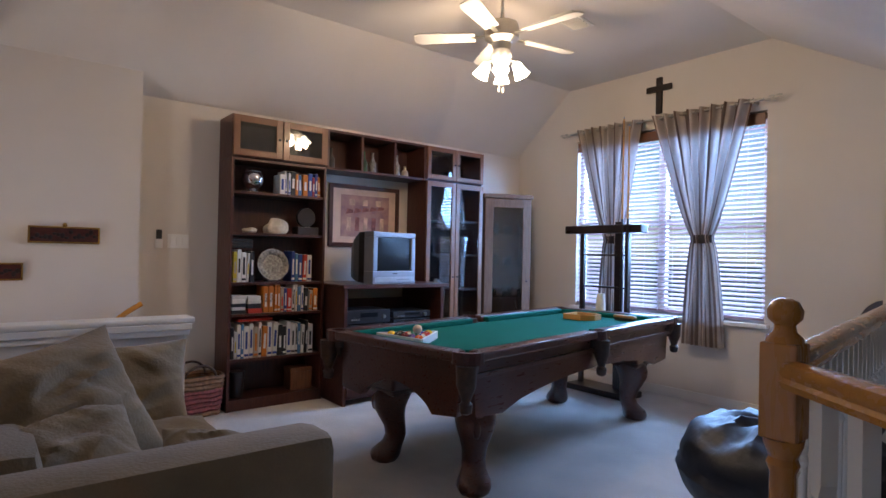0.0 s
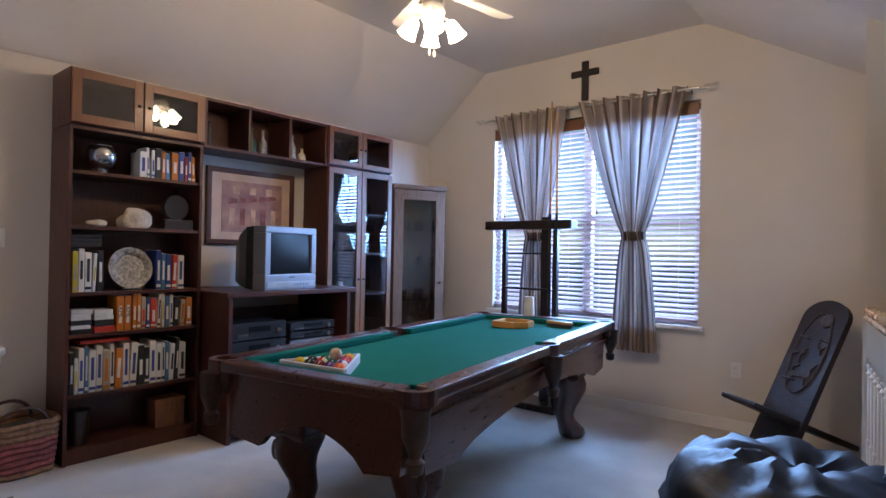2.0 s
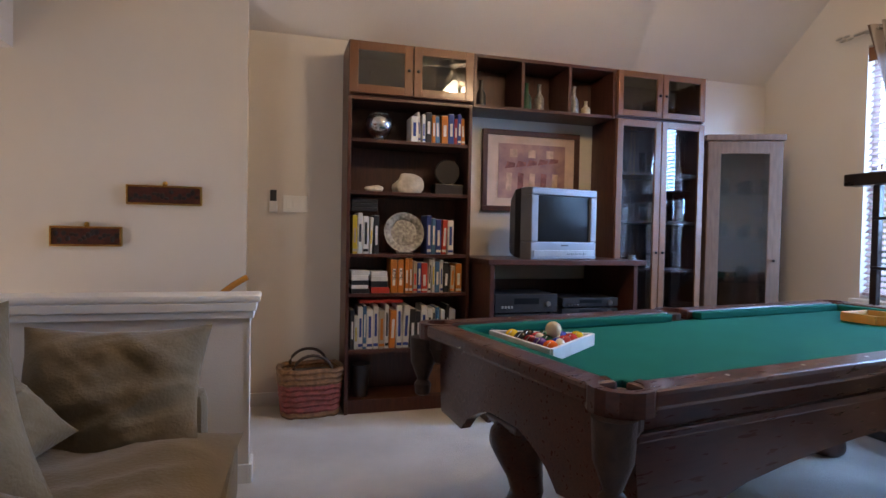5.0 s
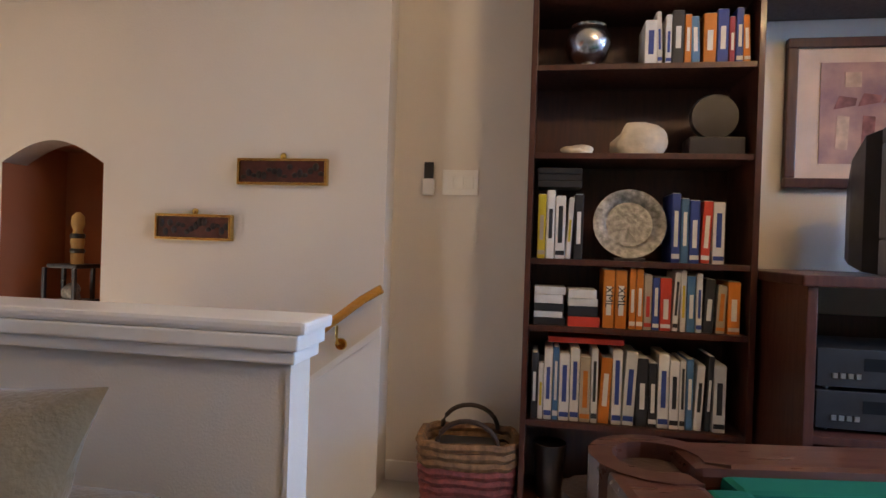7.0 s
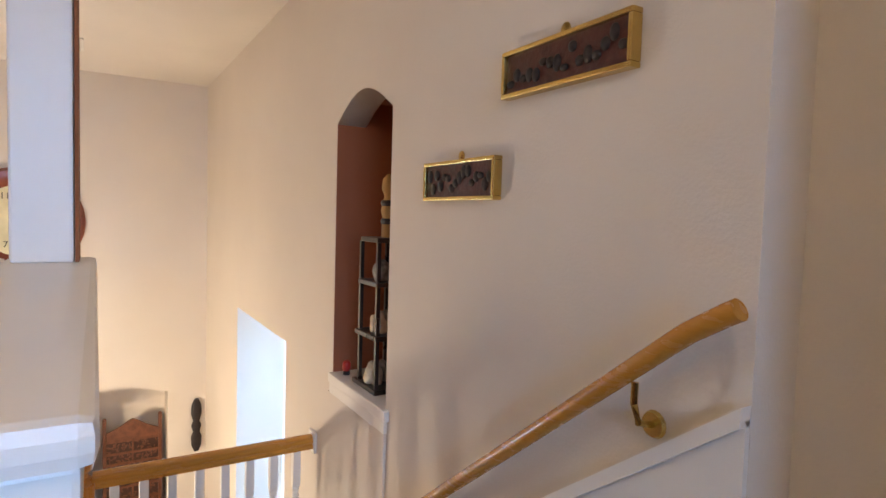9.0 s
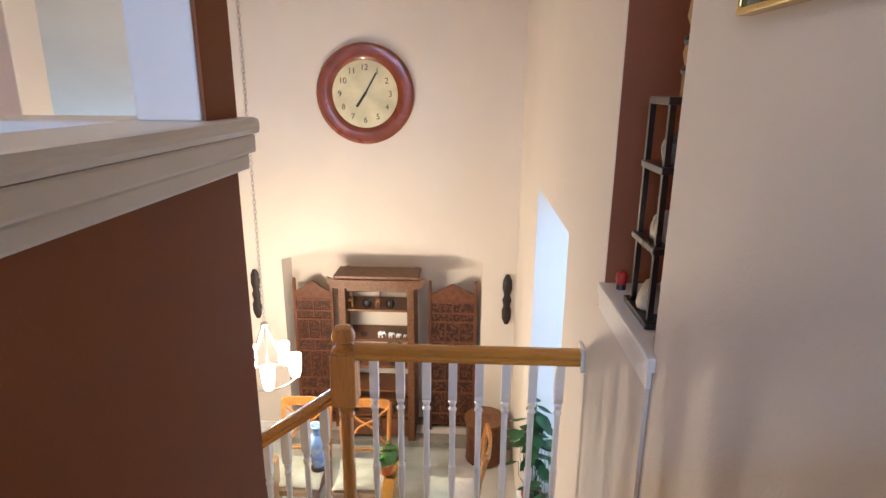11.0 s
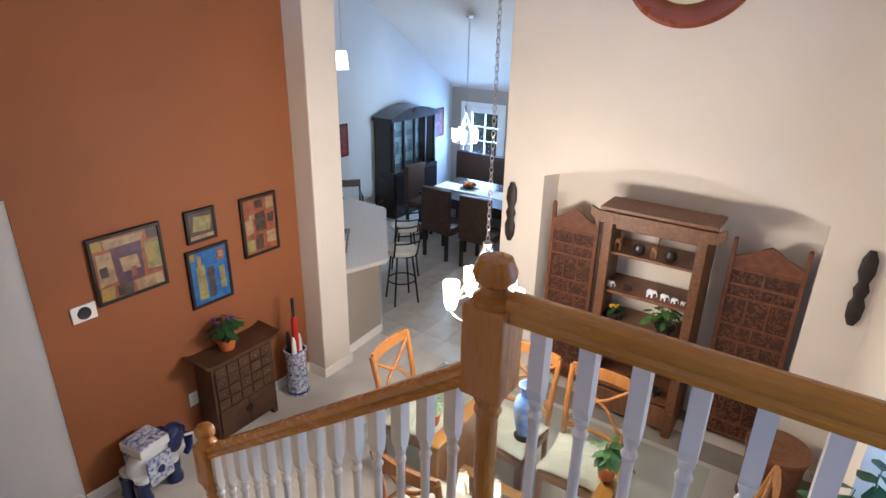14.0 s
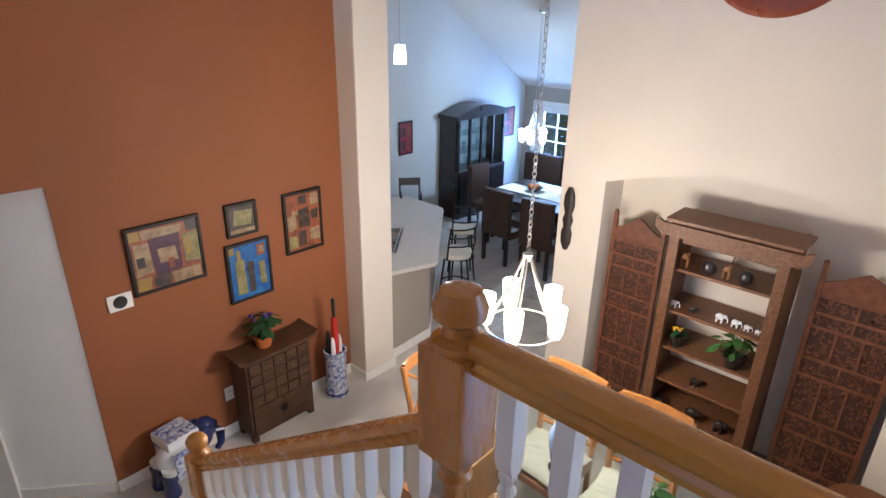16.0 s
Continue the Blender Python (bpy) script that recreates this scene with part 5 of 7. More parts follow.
def ceiling_fan():
    t = thing("ceiling_fan", T(FAN[0], FAN[1], 0), "white five-blade ceiling fan with frosted lights", "ceiling fan")
    part("canopy", lathe([(0.07, FLATZ), (0.065, FLATZ - 0.05), (0.02, FLATZ - 0.07)], 20), FANWHITE, t, "", True)
    part("downrod", lathe([(0.013, FLATZ - 0.07), (0.013, 2.96)], 10), FANWHITE, t)
    part("motor", lathe([(0.04, 2.97), (0.11, 2.95), (0.125, 2.90), (0.12, 2.84), (0.07, 2.81), (0.06, 2.76)], 28), METAL, t, "brushed metal motor housing", True)
    part("light_hub", lathe([(0.06, 2.76), (0.075, 2.72), (0.06, 2.67), (0.02, 2.65)], 20), FANWHITE, t, "", True)
    for k in range(5):
        a = 62 + 72 * k
        m = pose(0, 0, 2.86, 0, 0, a)
        part("blade_iron", box(0.10, -0.018, -0.006, 0.22, 0.018, 0.004, 0.003, m=m), METAL, t)
        pts = [(0.19, -0.05), (0.58, -0.068), (0.62, -0.05), (0.63, 0.0), (0.62, 0.05), (0.58, 0.068), (0.19, 0.05)]
        part("blade", prism(pts, -0.004, 0.004, "z", m=m @ pose(0, 0, 0, 11, 0, 0)), FANWHITE, t, "white fan blade")
    for k in range(4):
        a = radians(45 + 90 * k)
        c, s = math.cos(a), math.sin(a)
        m = Matrix.Translation((0.10 * c, 0.10 * s, 2.67)) @ Matrix.Rotation(a, 4, "Z") @ Matrix.Rotation(radians(-28), 4, "Y")
        part("arm", tube([(0.04 * c, 0.04 * s, 2.70), (0.10 * c, 0.10 * s, 2.68)], 0.01, 8), METAL, t)
        o = part("shade", lathe([(0.025, 0.0), (0.035, -0.02), (0.045, -0.07), (0.058, -0.105), (0.054, -0.105), (0.04, -0.06), (0.022, -0.008)], 18, m=m), FROST, t, "frosted tulip shade", True)
        o.visible_shadow = False
    for k in (0, 1):
        part("pull_chain", tube([(0.02 - 0.04 * k, 0, 2.65), (0.02 - 0.04 * k, 0, 2.50)], 0.0018, 5), METAL, t)
        part("chain_fob", lathe([(0.006, 2.50), (0.008, 2.48), (0.005, 2.465)], 8, m=T(0.02 - 0.04 * k, 0)), FANWHITE, t)
    return t


ceiling_fan()


def vent(m, w, h, label):
    t = thing("ceiling_vent", m, label, "vent", "ceiling vents")
    for b in ((-w / 2, -h / 2, w / 2, -h / 2 + 0.025), (-w / 2, h / 2 - 0.025, w / 2, h / 2), (-w / 2, -h / 2 + 0.025, -w / 2 + 0.025, h / 2 - 0.025), (w / 2 - 0.025, -h / 2 + 0.025, w / 2, h / 2 - 0.025)):
        part("frame_side", box(b[0], b[1], -0.012, b[2], b[3], -0.001, 0.002), FANWHITE, t)
    part("duct", box(-w / 2 + 0.02, -h / 2 + 0.02, -0.004, w / 2 - 0.02, h / 2 - 0.02, -0.002), DARKPL, t)
    for k in range(6):
        x = -w / 2 + 0.05 + (w - 0.10) * k / 5
        part("slat", box(-0.014, -h / 2 + 0.025, -0.001, 0.014, h / 2 - 0.025, 0.001, m=pose(x, 0, -0.010, 0, 40, 0)), FANWHITE, t)


vent(T(3.65, 2.68, FLATZ, 10), 0.36, 0.2, "white louvred ceiling vent")
vent(T(-3.6, 3.5, 2.22, 0), 0.36, 0.2, "white louvred ceiling vent high over the dining room")


def cushion(name, m, w, d, h, seed, label, group="", material=OLIVE, parent=None):
    """Plump pillow with creases."""
    bm2 = bmesh.new()
    n = 40
    g = {}
    for side in (1, -1):
        for j in range(n + 1):
            for i in range(n + 1):
                u, v = 2 * i / n - 1, 2 * j / n - 1
                e = max(abs(u), abs(v))
                if side == -1 and (i in (0, n) or j in (0, n)):
                    g[(side, i, j)] = g[(1, i, j)]
                    continue
                prof = (1 - abs(u) ** 2.6) ** 0.6 * (1 - abs(v) ** 2.6) ** 0.6
                q = Vector((u * 1.7 + seed, v * 1.7, side))
                crease = 0.13 * noise.noise(q * 1.2) - 0.22 * abs(noise.noise(Vector((u * 0.7 + v * 1.2 + seed, (u * 0.4 - v) * 3.2, side * 2)))) - 0.10 * abs(noise.noise(Vector((u * 1.5 + seed, (u + v) * 5.5, side * 3))))
                pinch = 1 - 0.10 * (max(abs(u), abs(v)) ** 4) * (1 - min(abs(u), abs(v)) ** 2)
                g[(side, i, j)] = bm2.verts.new((u * w / 2 * pinch, v * d / 2 * pinch, side * h / 2 * (prof * (1 + 0.0) + crease * 1.6 * prof)))
    for side in (1, -1):
        for j in range(n):
            for i in range(n):
                q = [g[(side, i, j)], g[(side, i + 1, j)], g[(side, i + 1, j + 1)], g[(side, i, j + 1)]]
                bm2.faces.new(q if side == 1 else q[::-1])
    if parent is not None:
        return part(name, bm2, material, parent, label, True, at=m)
    o = solo(name, bm2, material, label, "pillow", group, True)
    o.matrix_basis = m
    return o


def sofa():
    t = thing("sofa", T(0, 0, 0), "olive suede sofa heaped with pillows, by the half wall", "sofa")
    part("base", box(0.0, 1.74, 0.06, 0.98, 3.26, 0.30, 0.03), OLIVE, t)
    part("backrest", box(-0.10, 1.74, 0.10, 0.18, 3.26, 0.72, 0.07), OLIVE, t, "", True)
    part("armrest", box(-0.02, 1.52, 0.05, 1.02, 1.76, 0.68, 0.06), OLIVE, t, "", True)
    part("armrest", box(-0.02, 3.12, 0.05, 0.86, 3.30, 0.54, 0.06), OLIVE, t, "", True)
    cushion("seat_cushion", T(0.60, 2.45, 0.37), 0.82, 1.36, 0.24, 2, "", parent=t)
    for x, y in ((0.06, 1.62), (0.94, 1.62), (0.06, 3.2), (0.9, 3.2)):
        part("foot", lathe([(0.03, 0), (0.035, 0.06)], 10, m=T(x, y)), BLACKWOOD, t)


sofa()
cushion("throw_pillow", pose(0.57, 2.95, 0.59, 66, 0, -4), 0.64, 0.52, 0.24, 5, "creased olive throw pillow leaning on the sofa arm", "pillows on the sofa")
cushion("throw_pillow", pose(0.24, 2.24, 0.68, 58, -10, 24), 0.66, 0.60, 0.30, 9, "large creased olive pillow heaped on the sofa", "pillows on the sofa")
cushion("throw_pillow", pose(0.22, 1.99, 0.56, 34, -6, 10), 0.60, 0.50, 0.26, 33, "slumped olive pillow lying on the sofa arm", "pillows on the sofa")
cushion("throw_pillow", pose(0.70, 1.92, 0.52, 30, 10, -12), 0.36, 0.32, 0.16, 14, "small creased olive pillow on the sofa seat", "pillows on the sofa")
cushion("throw_pillow", pose(0.24, 2.62, 0.60, 50, -20, 60), 0.5, 0.45, 0.26, 21, "creased olive pillow leaning on the sofa back", "pillows on the sofa")

# ---- railings ----


def baluster_mesh(h, name):
    bm = bmesh.new()
    box(-0.018, -0.018, 0, 0.018, 0.018, h * 0.16, 0.003, bm=bm)
    z0, z1 = h * 0.16, h * 0.80
    lathe([(0.012, z0), (0.018, z0 + 0.015), (0.012, z0 + 0.03), (0.017, z0 + 0.05), (0.0115, z0 + 0.07), (0.0165, z0 + (z1 - z0) * 0.42), (0.0175, z0 + (z1 - z0) * 0.44), (0.0125, z0 + (z1 - z0) * 0.46), (0.0135, z1 - 0.06), (0.019, z1 - 0.045), (0.012, z1 - 0.03), (0.018, z1 - 0.01), (0.015, z1)], 12, bm)
    prism([(-0.011, z1), (0.011, z1), (0.020, z1 + 0.03), (0.020, h), (-0.020, h), (-0.020, z1 + 0.03)], -0.018, 0.018, "y", bm)
    me = bpy.data.meshes.new(name)
    bmesh.ops.recalc_face_normals(bm, faces=bm.faces)
    bm.to_mesh(me)
    bm.free()
    me.materials.append(WHITE)
    return me


def newel(parent, x, y, z0, block0, block1, top, half=0.048):
    n = part("newel", box(x - half, y - half, block0, x + half, y + half, block1, 0.006), OAK, parent, "square oak newel post")
    part("newel_shaft", lathe([(0.030, z0 + 0.26), (0.036, z0 + 0.30), (0.030, z0 + 0.32), (0.028, block0 - 0.08), (0.036, block0 - 0.06), (0.030, block0 - 0.045), (0.042, block0 - 0.015), (0.045, block0)], 18, m=T(x, y)), OAK, n, "", True)
    part("newel_base", box(x - half, y - half, z0, x + half, y + half, z0 + 0.26, 0.006), OAK, n)
    part("newel_cap", lathe([(half, block1), (half * 0.95, block1 + 0.012), (half * 0.62, block1 + 0.024), (half * 0.55, block1 + 0.04), (half * 0.90, block1 + 0.055), (half * 0.95, block1 + 0.075), (half * 0.7, top - 0.008), (half * 0.3, top)], 20, m=T(x, y)), OAK, n, "turned oak knob", True)
    return n


RAILSEC = [(-0.030, 0), (0.030, 0), (0.033, 0.014), (0.026, 0.024), (0.031, 0.036), (0.026, 0.056), (0.012, 0.064), (-0.012, 0.064), (-0.026, 0.056), (-0.031, 0.036), (-0.026, 0.024), (-0.033, 0.014)]


def handrail(parent, a, b):
    a, b = Vector(a), Vector(b)
    d = (b - a)
    u = Vector((0, 0, 1)).cross(d).normalized()
    up = Vector((0, 0, 1))
    bm = bmesh.new()
    r0 = [bm.verts.new(a + u * s + up * (h - 0.064)) for s, h in RAILSEC]
    r1 = [bm.verts.new(b + u * s + up * (h - 0.064)) for s, h in RAILSEC]
    for k in range(len(RAILSEC)):
        j = (k + 1) % len(RAILSEC)
        f = bm.faces.new((r0[k], r0[j], r1[j], r1[k]))
    bm.faces.new(r0[::-1])
    bm.faces.new(r1)
    return part("handrail", bm, OAKY if abs(d.y) > abs(d.x) else OAKX, parent, "moulded honey oak handrail", True)


# landing railing and the lower flight's railing
lr = thing("landing_railing", T(0, 0, 0), "oak railing with white turned balusters at the landing", "railing")
NX, NY, RT = -1.275, 3.61, -0.085
newel(lr, NX, NY, LZ - 0.25, -0.36, -0.12, -0.005, 0.054)
handrail(lr, (NX, NY + 0.045, RT), (NX, N1 - 0.001, RT))
part("rosette", box(NX - 0.045, N1 - 0.015, RT - 0.085, NX + 0.045, N1 - 0.001, RT + 0.02, 0.004), WHITE, lr)
bme = baluster_mesh(RT - 0.064 - LZ, "landing_baluster")
for k in range(8):
    shared("baluster", bme, lr, T(NX, NY + 0.125 + 0.112 * k, LZ))
fl = thing("flight_railing", T(0, 0, 0), "sloping oak railing with white turned balusters", "railing")
BY2 = 2.29
newel(fl, NX, BY2, LZ - RISE * 6, -1.40, -1.20, -1.10, 0.044)
handrail(fl, (NX, NY - 0.045, -0.29), (NX, BY2 + 0.04, -1.175))
slope = (-1.175 + 0.29) / (BY2 + 0.04 - NY + 0.045)
for k in range(14):
    y = NY - 0.10 - 0.090 * k
    zr = -0.29 + slope * (y - NY + 0.045) - 0.05
    hb = 0.86
    if k == 0:
        fme = baluster_mesh(hb, "flight_baluster")
    shared("baluster", fme, fl, T(NX, y, zr - hb))
# gallery overlook railing
gr = thing("overlook_railing", T(0, 0, 0), "oak guard railing with white turned balusters", "railing")
GX, GY, GT = 1.515, 0.272, 1.10
newel(gr, GX, GY, 0, 0.90, 1.125, 1.228, 0.041)
handrail(gr, (GX + 0.047, GY + 0.008, GT), (3.899, 0.655, GT))
NU = Vector((-0.61, -0.792))
handrail(gr, (GX + 0.03 * NU.x, GY + 0.03 * NU.y, GT - 0.012), (GX + 2.06 * NU.x, GY + 2.06 * NU.y, GT - 0.012))
newel(gr, GX + 2.10 * NU.x, GY + 2.10 * NU.y, 0, 0.90, 1.125, 1.225, 0.05)
gme = baluster_mesh(GT - 0.064, "overlook_baluster")
for k in range(20):
    shared("baluster", gme, gr, T(GX + 0.13 + 0.115 * k, GY + 0.028 + 0.0185 * k, 0))
gme2 = baluster_mesh(GT - 0.076, "landing_side_baluster")
for k in range(17):
    d = 0.14 + 0.115 * k
    shared("baluster", gme2, gr, T(GX + d * NU.x, GY + d * NU.y, 0, 52))

# wall handrail on brackets
wr_ = thing("wall_handrail", T(0, 0, 0), "round honey oak handrail on brass brackets", "handrail")


def hx(x):
    return 0.831 - 0.7915 * (0.855 - x)



pts = [(0.955, N1 - 0.075, 0.893), (0.935, N1 - 0.075, 0.882), (0.87, N1 - 0.075, 0.842)] + [(x, N1 - 0.075, hx(x)) for x in (0.84, 0.6, 0.3, 0.0, -0.3, -0.42)]
part("rail", tube(pts, 0.0195, 16), OAKX, wr_, "", True)
for x in (0.76, 0.05):
    z = hx(x)
    part("bracket_plate", lathe([(0.028, 0), (0.024, 0.008)], 16, m=pose(x, N1 - 0.014, z - 0.12, 90, 0, 0)), BRASS, wr_, "", True)
    part("bracket_arm", tube([(x, N1 - 0.02, z - 0.12), (x, N1 - 0.06, z - 0.11), (x, N1 - 0.075, z - 0.07), (x, N1 - 0.075, z - 0.03)], 0.007, 8), BRASS, wr_, "polished brass arm", True)

# carved plaques on the stair wall
random.seed(31)
for x0, x1, z0, z1 in ((0.245, 0.675, 1.335, 1.455), (-0.16, 0.225, 1.075, 1.195)):
    t = thing("carved_plaque", T(x0, N1 - 0.001, z0), "dark red carved plaque in a gilt frame", "plaque", "plaques on the stair wall")
    w, h = x1 - x0, z1 - z0
    part("panel", box(0.01, -0.018, 0.01, w - 0.01, 0, h - 0.01), mat("plaque_red", (0.075, 0.018, 0.013), 0.4, var=0.3, scale=30, bump=0.3), t)
    for b in ((0, 0, w, 0.012), (0, h - 0.012, w, h), (0, 0.012, 0.012, h - 0.012), (w - 0.012, 0.012, w, h - 0.012)):
        part("frame_side", box(b[0], -0.03, b[1], b[2], 0, b[3], 0.003), BRASS, t, "gilt frame")
    for k in range(16):
        cx = 0.03 + (w - 0.06) * k / 15
        part("carving", ball(0.014, (cx, -0.02, h / 2 + random.uniform(-0.025, 0.025)), (1.0, 0.5, random.uniform(0.6, 1.5)), 8, 6), CARVED, t, "", True)
    part("hanger", ball(0.016, (w / 2, -0.008, h + 0.012), (1, 0.4, 1), 10, 6), BRASS, t, "brass hanger", True)

# niche contents: stepped black stand with carved figures
nc = thing("curio_stand", T(-0.66, N1 + 0.10, 0.294), "black stepped curio stand in the niche", "stand")
for z, a in ((0.0, 0.17), (0.22, 0.15), (0.44, 0.12), (0.62, 0.10)):
    part("tier", box(-a - 0.02, -0.08, z, 0.05, 0.08, z + 0.02, 0.004), BLACKWOOD, nc)
for x in (-0.15, 0.02):
    for y in (-0.06, 0.06):
        part("post", box(x - 0.008, y - 0.008, 0.02, x + 0.008, y + 0.008, 0.62), BLACKWOOD, nc)
for k, (x, y, z, c) in enumerate(((-0.10, -0.05, 0.02, STONE), (-0.12, 0.04, 0.02, PEWTER), (-0.08, -0.04, 0.24, STONE), (-0.12, 0.03, 0.24, PEWTER), (-0.06, -0.04, 0.46, PEWTER))):
    blob("carved_trinket", T(-0.62 + x, N1 + 0.10 + y * 0.7, 0.294 + z), 0.045, (1, 0.8, 1.1), k + 40, c, "small carved trinket on the curio stand", "ornament", 0.45)
fig = solo("carved_figure", lathe([(0.03, 0), (0.03, 0.05), (0.024, 0.07), (0.034, 0.11), (0.026, 0.15), (0.02, 0.17), (0.032, 0.20), (0.028, 0.24), (0.01, 0.26)], 14), plain("pale_carved_wood", (0.42, 0.25, 0.09)), "pale carved wooden figure on the curio stand", "figure", smooth=True)
fig.location = (-0.68, N1 + 0.10, 0.934)
for z in (1.0, 1.075):
    part("band", lathe([(0.031, z - 0.934 - 0.012), (0.036, z - 0.934), (0.031, z - 0.934 + 0.012)], 14), BLACKWOOD, fig, "dark band", True)
rf = thing("red_jar", T(-0.96, N1 + 0.04, 0.294) @ Matrix.Diagonal((0.55, 0.55, 0.6, 1)), "small red jar with a black foot", "jar")
part("foot", lathe([(0.03, 0), (0.028, 0.03)], 14), BLACKWOOD, rf)
part("body", lathe([(0.028, 0.03), (0.036, 0.05), (0.034, 0.09), (0.02, 0.105)], 16), RED, rf, "", True)

# wall clock
ck = thing("wall_clock", pose(CX + 0.001, 3.14, 0.89, 0, 0, 0), "large round cherry-rimmed wall clock", "clock")
R90 = pose(0, 0, 0, 0, 90, 0)
part("rim", lathe([(0.30, 0.0), (0.455, 0.0), (0.455, 0.03), (0.43, 0.055), (0.36, 0.06), (0.315, 0.045), (0.30, 0.03)], 64, m=R90), CLOCKRIM, ck, "polished cherry rim", True)
part("face", lathe([(0.305, 0.032), (0.305, 0.036)], 48, m=R90), CLOCKFACE, ck, "aged cream dial")
for k in range(12):
    a = radians(30 * k)
    tx = bpy.data.curves.new("numeral", "FONT")
    tx.body, tx.size, tx.align_x, tx.align_y, tx.extrude = str(k or 12), 0.075, "CENTER", "CENTER", 0.001
    o = new("numeral", tx)
    tx.materials.append(DARKPL)
    o.matrix_basis = Matrix.Translation((0.0375, 0.235 * math.sin(a), 0.235 * math.cos(a))) @ pose(0, 0, 0, 90, 0, 90)
    o.parent = ck
for ln, w, ang in ((0.14, 0.012, 215), (0.22, 0.008, 30)):
    part("clock_hand", box(0.040, -w, -0.02, 0.043, w, ln, m=Matrix.Rotation(radians(-ang), 4, "X")), DARKPL, ck, "black clock hand")

# carved masks either side of the recess
for y in (1.95, 4.52):
    mk = thing("carved_mask", T(CX + 0.001, y, -1.37), "tall black carved wooden mask on the wall", "mask", "masks beside the recess")
    part("body", lathe([(0.02, 0), (0.045, 0.06), (0.05, 0.15), (0.032, 0.20), (0.048, 0.26), (0.03, 0.31), (0.05, 0.38), (0.045, 0.47), (0.02, 0.53)], 14, m=Matrix.Translation((0.02, 0, 0)) @ Matrix.Diagonal((0.5, 1, 1, 1))), CARVED, mk, "", True)

# ---- dining room ----


def hutch():
    t = thing("open_hutch", T(-4.86, 2.79, LF), "brown carved wooden hutch with open shelves, in the recess", "hutch")
    d, w, h = 0.44, 0.85, 1.83
    for y in (0.04, w - 0.12):
        part("upright", box(d - 0.06, y, 0, d, y + 0.07, h - 0.012, 0.006), HAMMER, t)
        part("side", box(0.0, y + (0 if y < 0.3 else 0.05), 0, d - 0.06, y + (0.02 if y < 0.3 else 0.07), h - 0.012, 0.004), HUTCH, t)
    part("top", box(0.12, 0.0, h - 0.01, d + 0.01, w - 0.0, h + 0.016, 0.004), HUTCH, t, "flat overhanging top board")
    pts = [(-0.06, h + 0.015), (-0.055, h - 0.055), (0.0, h - 0.10), (w, h - 0.10), (w + 0.055, h - 0.055), (w + 0.06, h + 0.015), (w, h - 0.012), (0.0, h - 0.012)]
    part("cornice", prism(pts, d + 0.012, d + 0.04, "x"), HAMMER, t, "hammered cornice board")
    part("frieze", box(d - 0.045, 0.13, h - 0.15, d - 0.015, w - 0.11, h - 0.012, 0.004), HAMMER, t)
    for z in (0.27, 0.56, 0.84, 1.14, 1.47):
        part("shelf", box(0.0, 0.062, z - 0.022, d - 0.062, w - 0.072, z, 0.003), HUTCH, t)
    part("back_panel", box(0.0, 0.06, 0.0, 0.015, w - 0.05, 0.56), HUTCH, t)
    for k in range(2):
        part("drawer", box(d - 0.06, 0.13 + 0.31 * k, 0.04, d - 0.03, 0.43 + 0.31 * k, 0.24, 0.006), HUTCH, t)


hutch()
random.seed(77)


def ornament(y, z, kind, c, label, s=1.0):
    m = pose(-4.55, 2.79 + 0.06 + (y - 0.1) * 0.86, LF + z, 0, 0, 90) @ Matrix.Diagonal((s, s, s, 1))
    if kind == "long_neck":
        t = thing("giraffe_ornament", m, label, "ornament")
        bm = tube([(0, 0, 0.07), (0.03, 0, 0.075)], 0.022, 8)
        tube([(0.03, 0, 0.08), (0.045, 0, 0.17), (0.065, 0, 0.175)], 0.009, 8, bm)
        for x in (-0.005, 0.03):
            for yy in (-0.012, 0.012):
                tube([(x, yy, 0.07), (x, yy, 0)], 0.005, 6, bm)
        part("body", bm, c, t, "", True)
    elif kind == "pot":
        o = solo("round_pot", lathe([(0.025, 0), (0.045, 0.02), (0.05, 0.05), (0.035, 0.085), (0.02, 0.09)], 16), c, label, "pot", smooth=True)
        o.matrix_basis = m
    else:
        t = thing("elephant_ornament", m, label, "ornament")
        bm = ball(0.03, (0, 0, 0.05), (1.2, 0.8, 1), 10, 8)
        ball(0.018, (0.04, 0, 0.06), (1, 1, 1), 8, 6, bm)
        for x in (-0.02, 0.02):
            for yy in (-0.012, 0.012):
                tube([(x, yy, 0.05), (x, yy, 0)], 0.009, 6, bm)
        tube([(0.055, 0, 0.055), (0.065, 0, 0.03), (0.06, 0, 0.01)], 0.005, 6, bm)
        part("body", bm, c, t, "", True)


SPOT = plain("spotted_tan", (0.25, 0.11, 0.04))
ornament(0.17, 1.47, "long_neck", SPOT, "small spotted giraffe carving on a shelf", 1.1)
ornament(0.50, 1.47, "long_neck", SPOT, "small spotted giraffe carving on a shelf", 1.0)
ornament(0.38, 1.47, "pot", BLACKWOOD, "small dark round pot on a shelf")
ornament(0.66, 1.47, "pot", BLACKWOOD, "small dark round pot on a shelf")
ornament(0.16, 1.14, "el", CERAMIC, "small white animal carving on a shelf", 0.7)
ornament(0.32, 1.14, "el", BLACKWOOD, "small dark animal carving on a shelf", 0.7)
for k, y in enumerate((0.54, 0.66, 0.75, 0.83)):
    ornament(y, 1.14, "el", CERAMIC, "small white elephant in a row on a shelf", 0.85 - 0.13 * k)
ornament(0.20, 0.27, "pot", BLACKWOOD, "dark round pot on the lower shelf", 1.0)
ornament(0.48, 0.27, "el", BLACKWOOD, "dark carved animal on the lower shelf", 1.3)
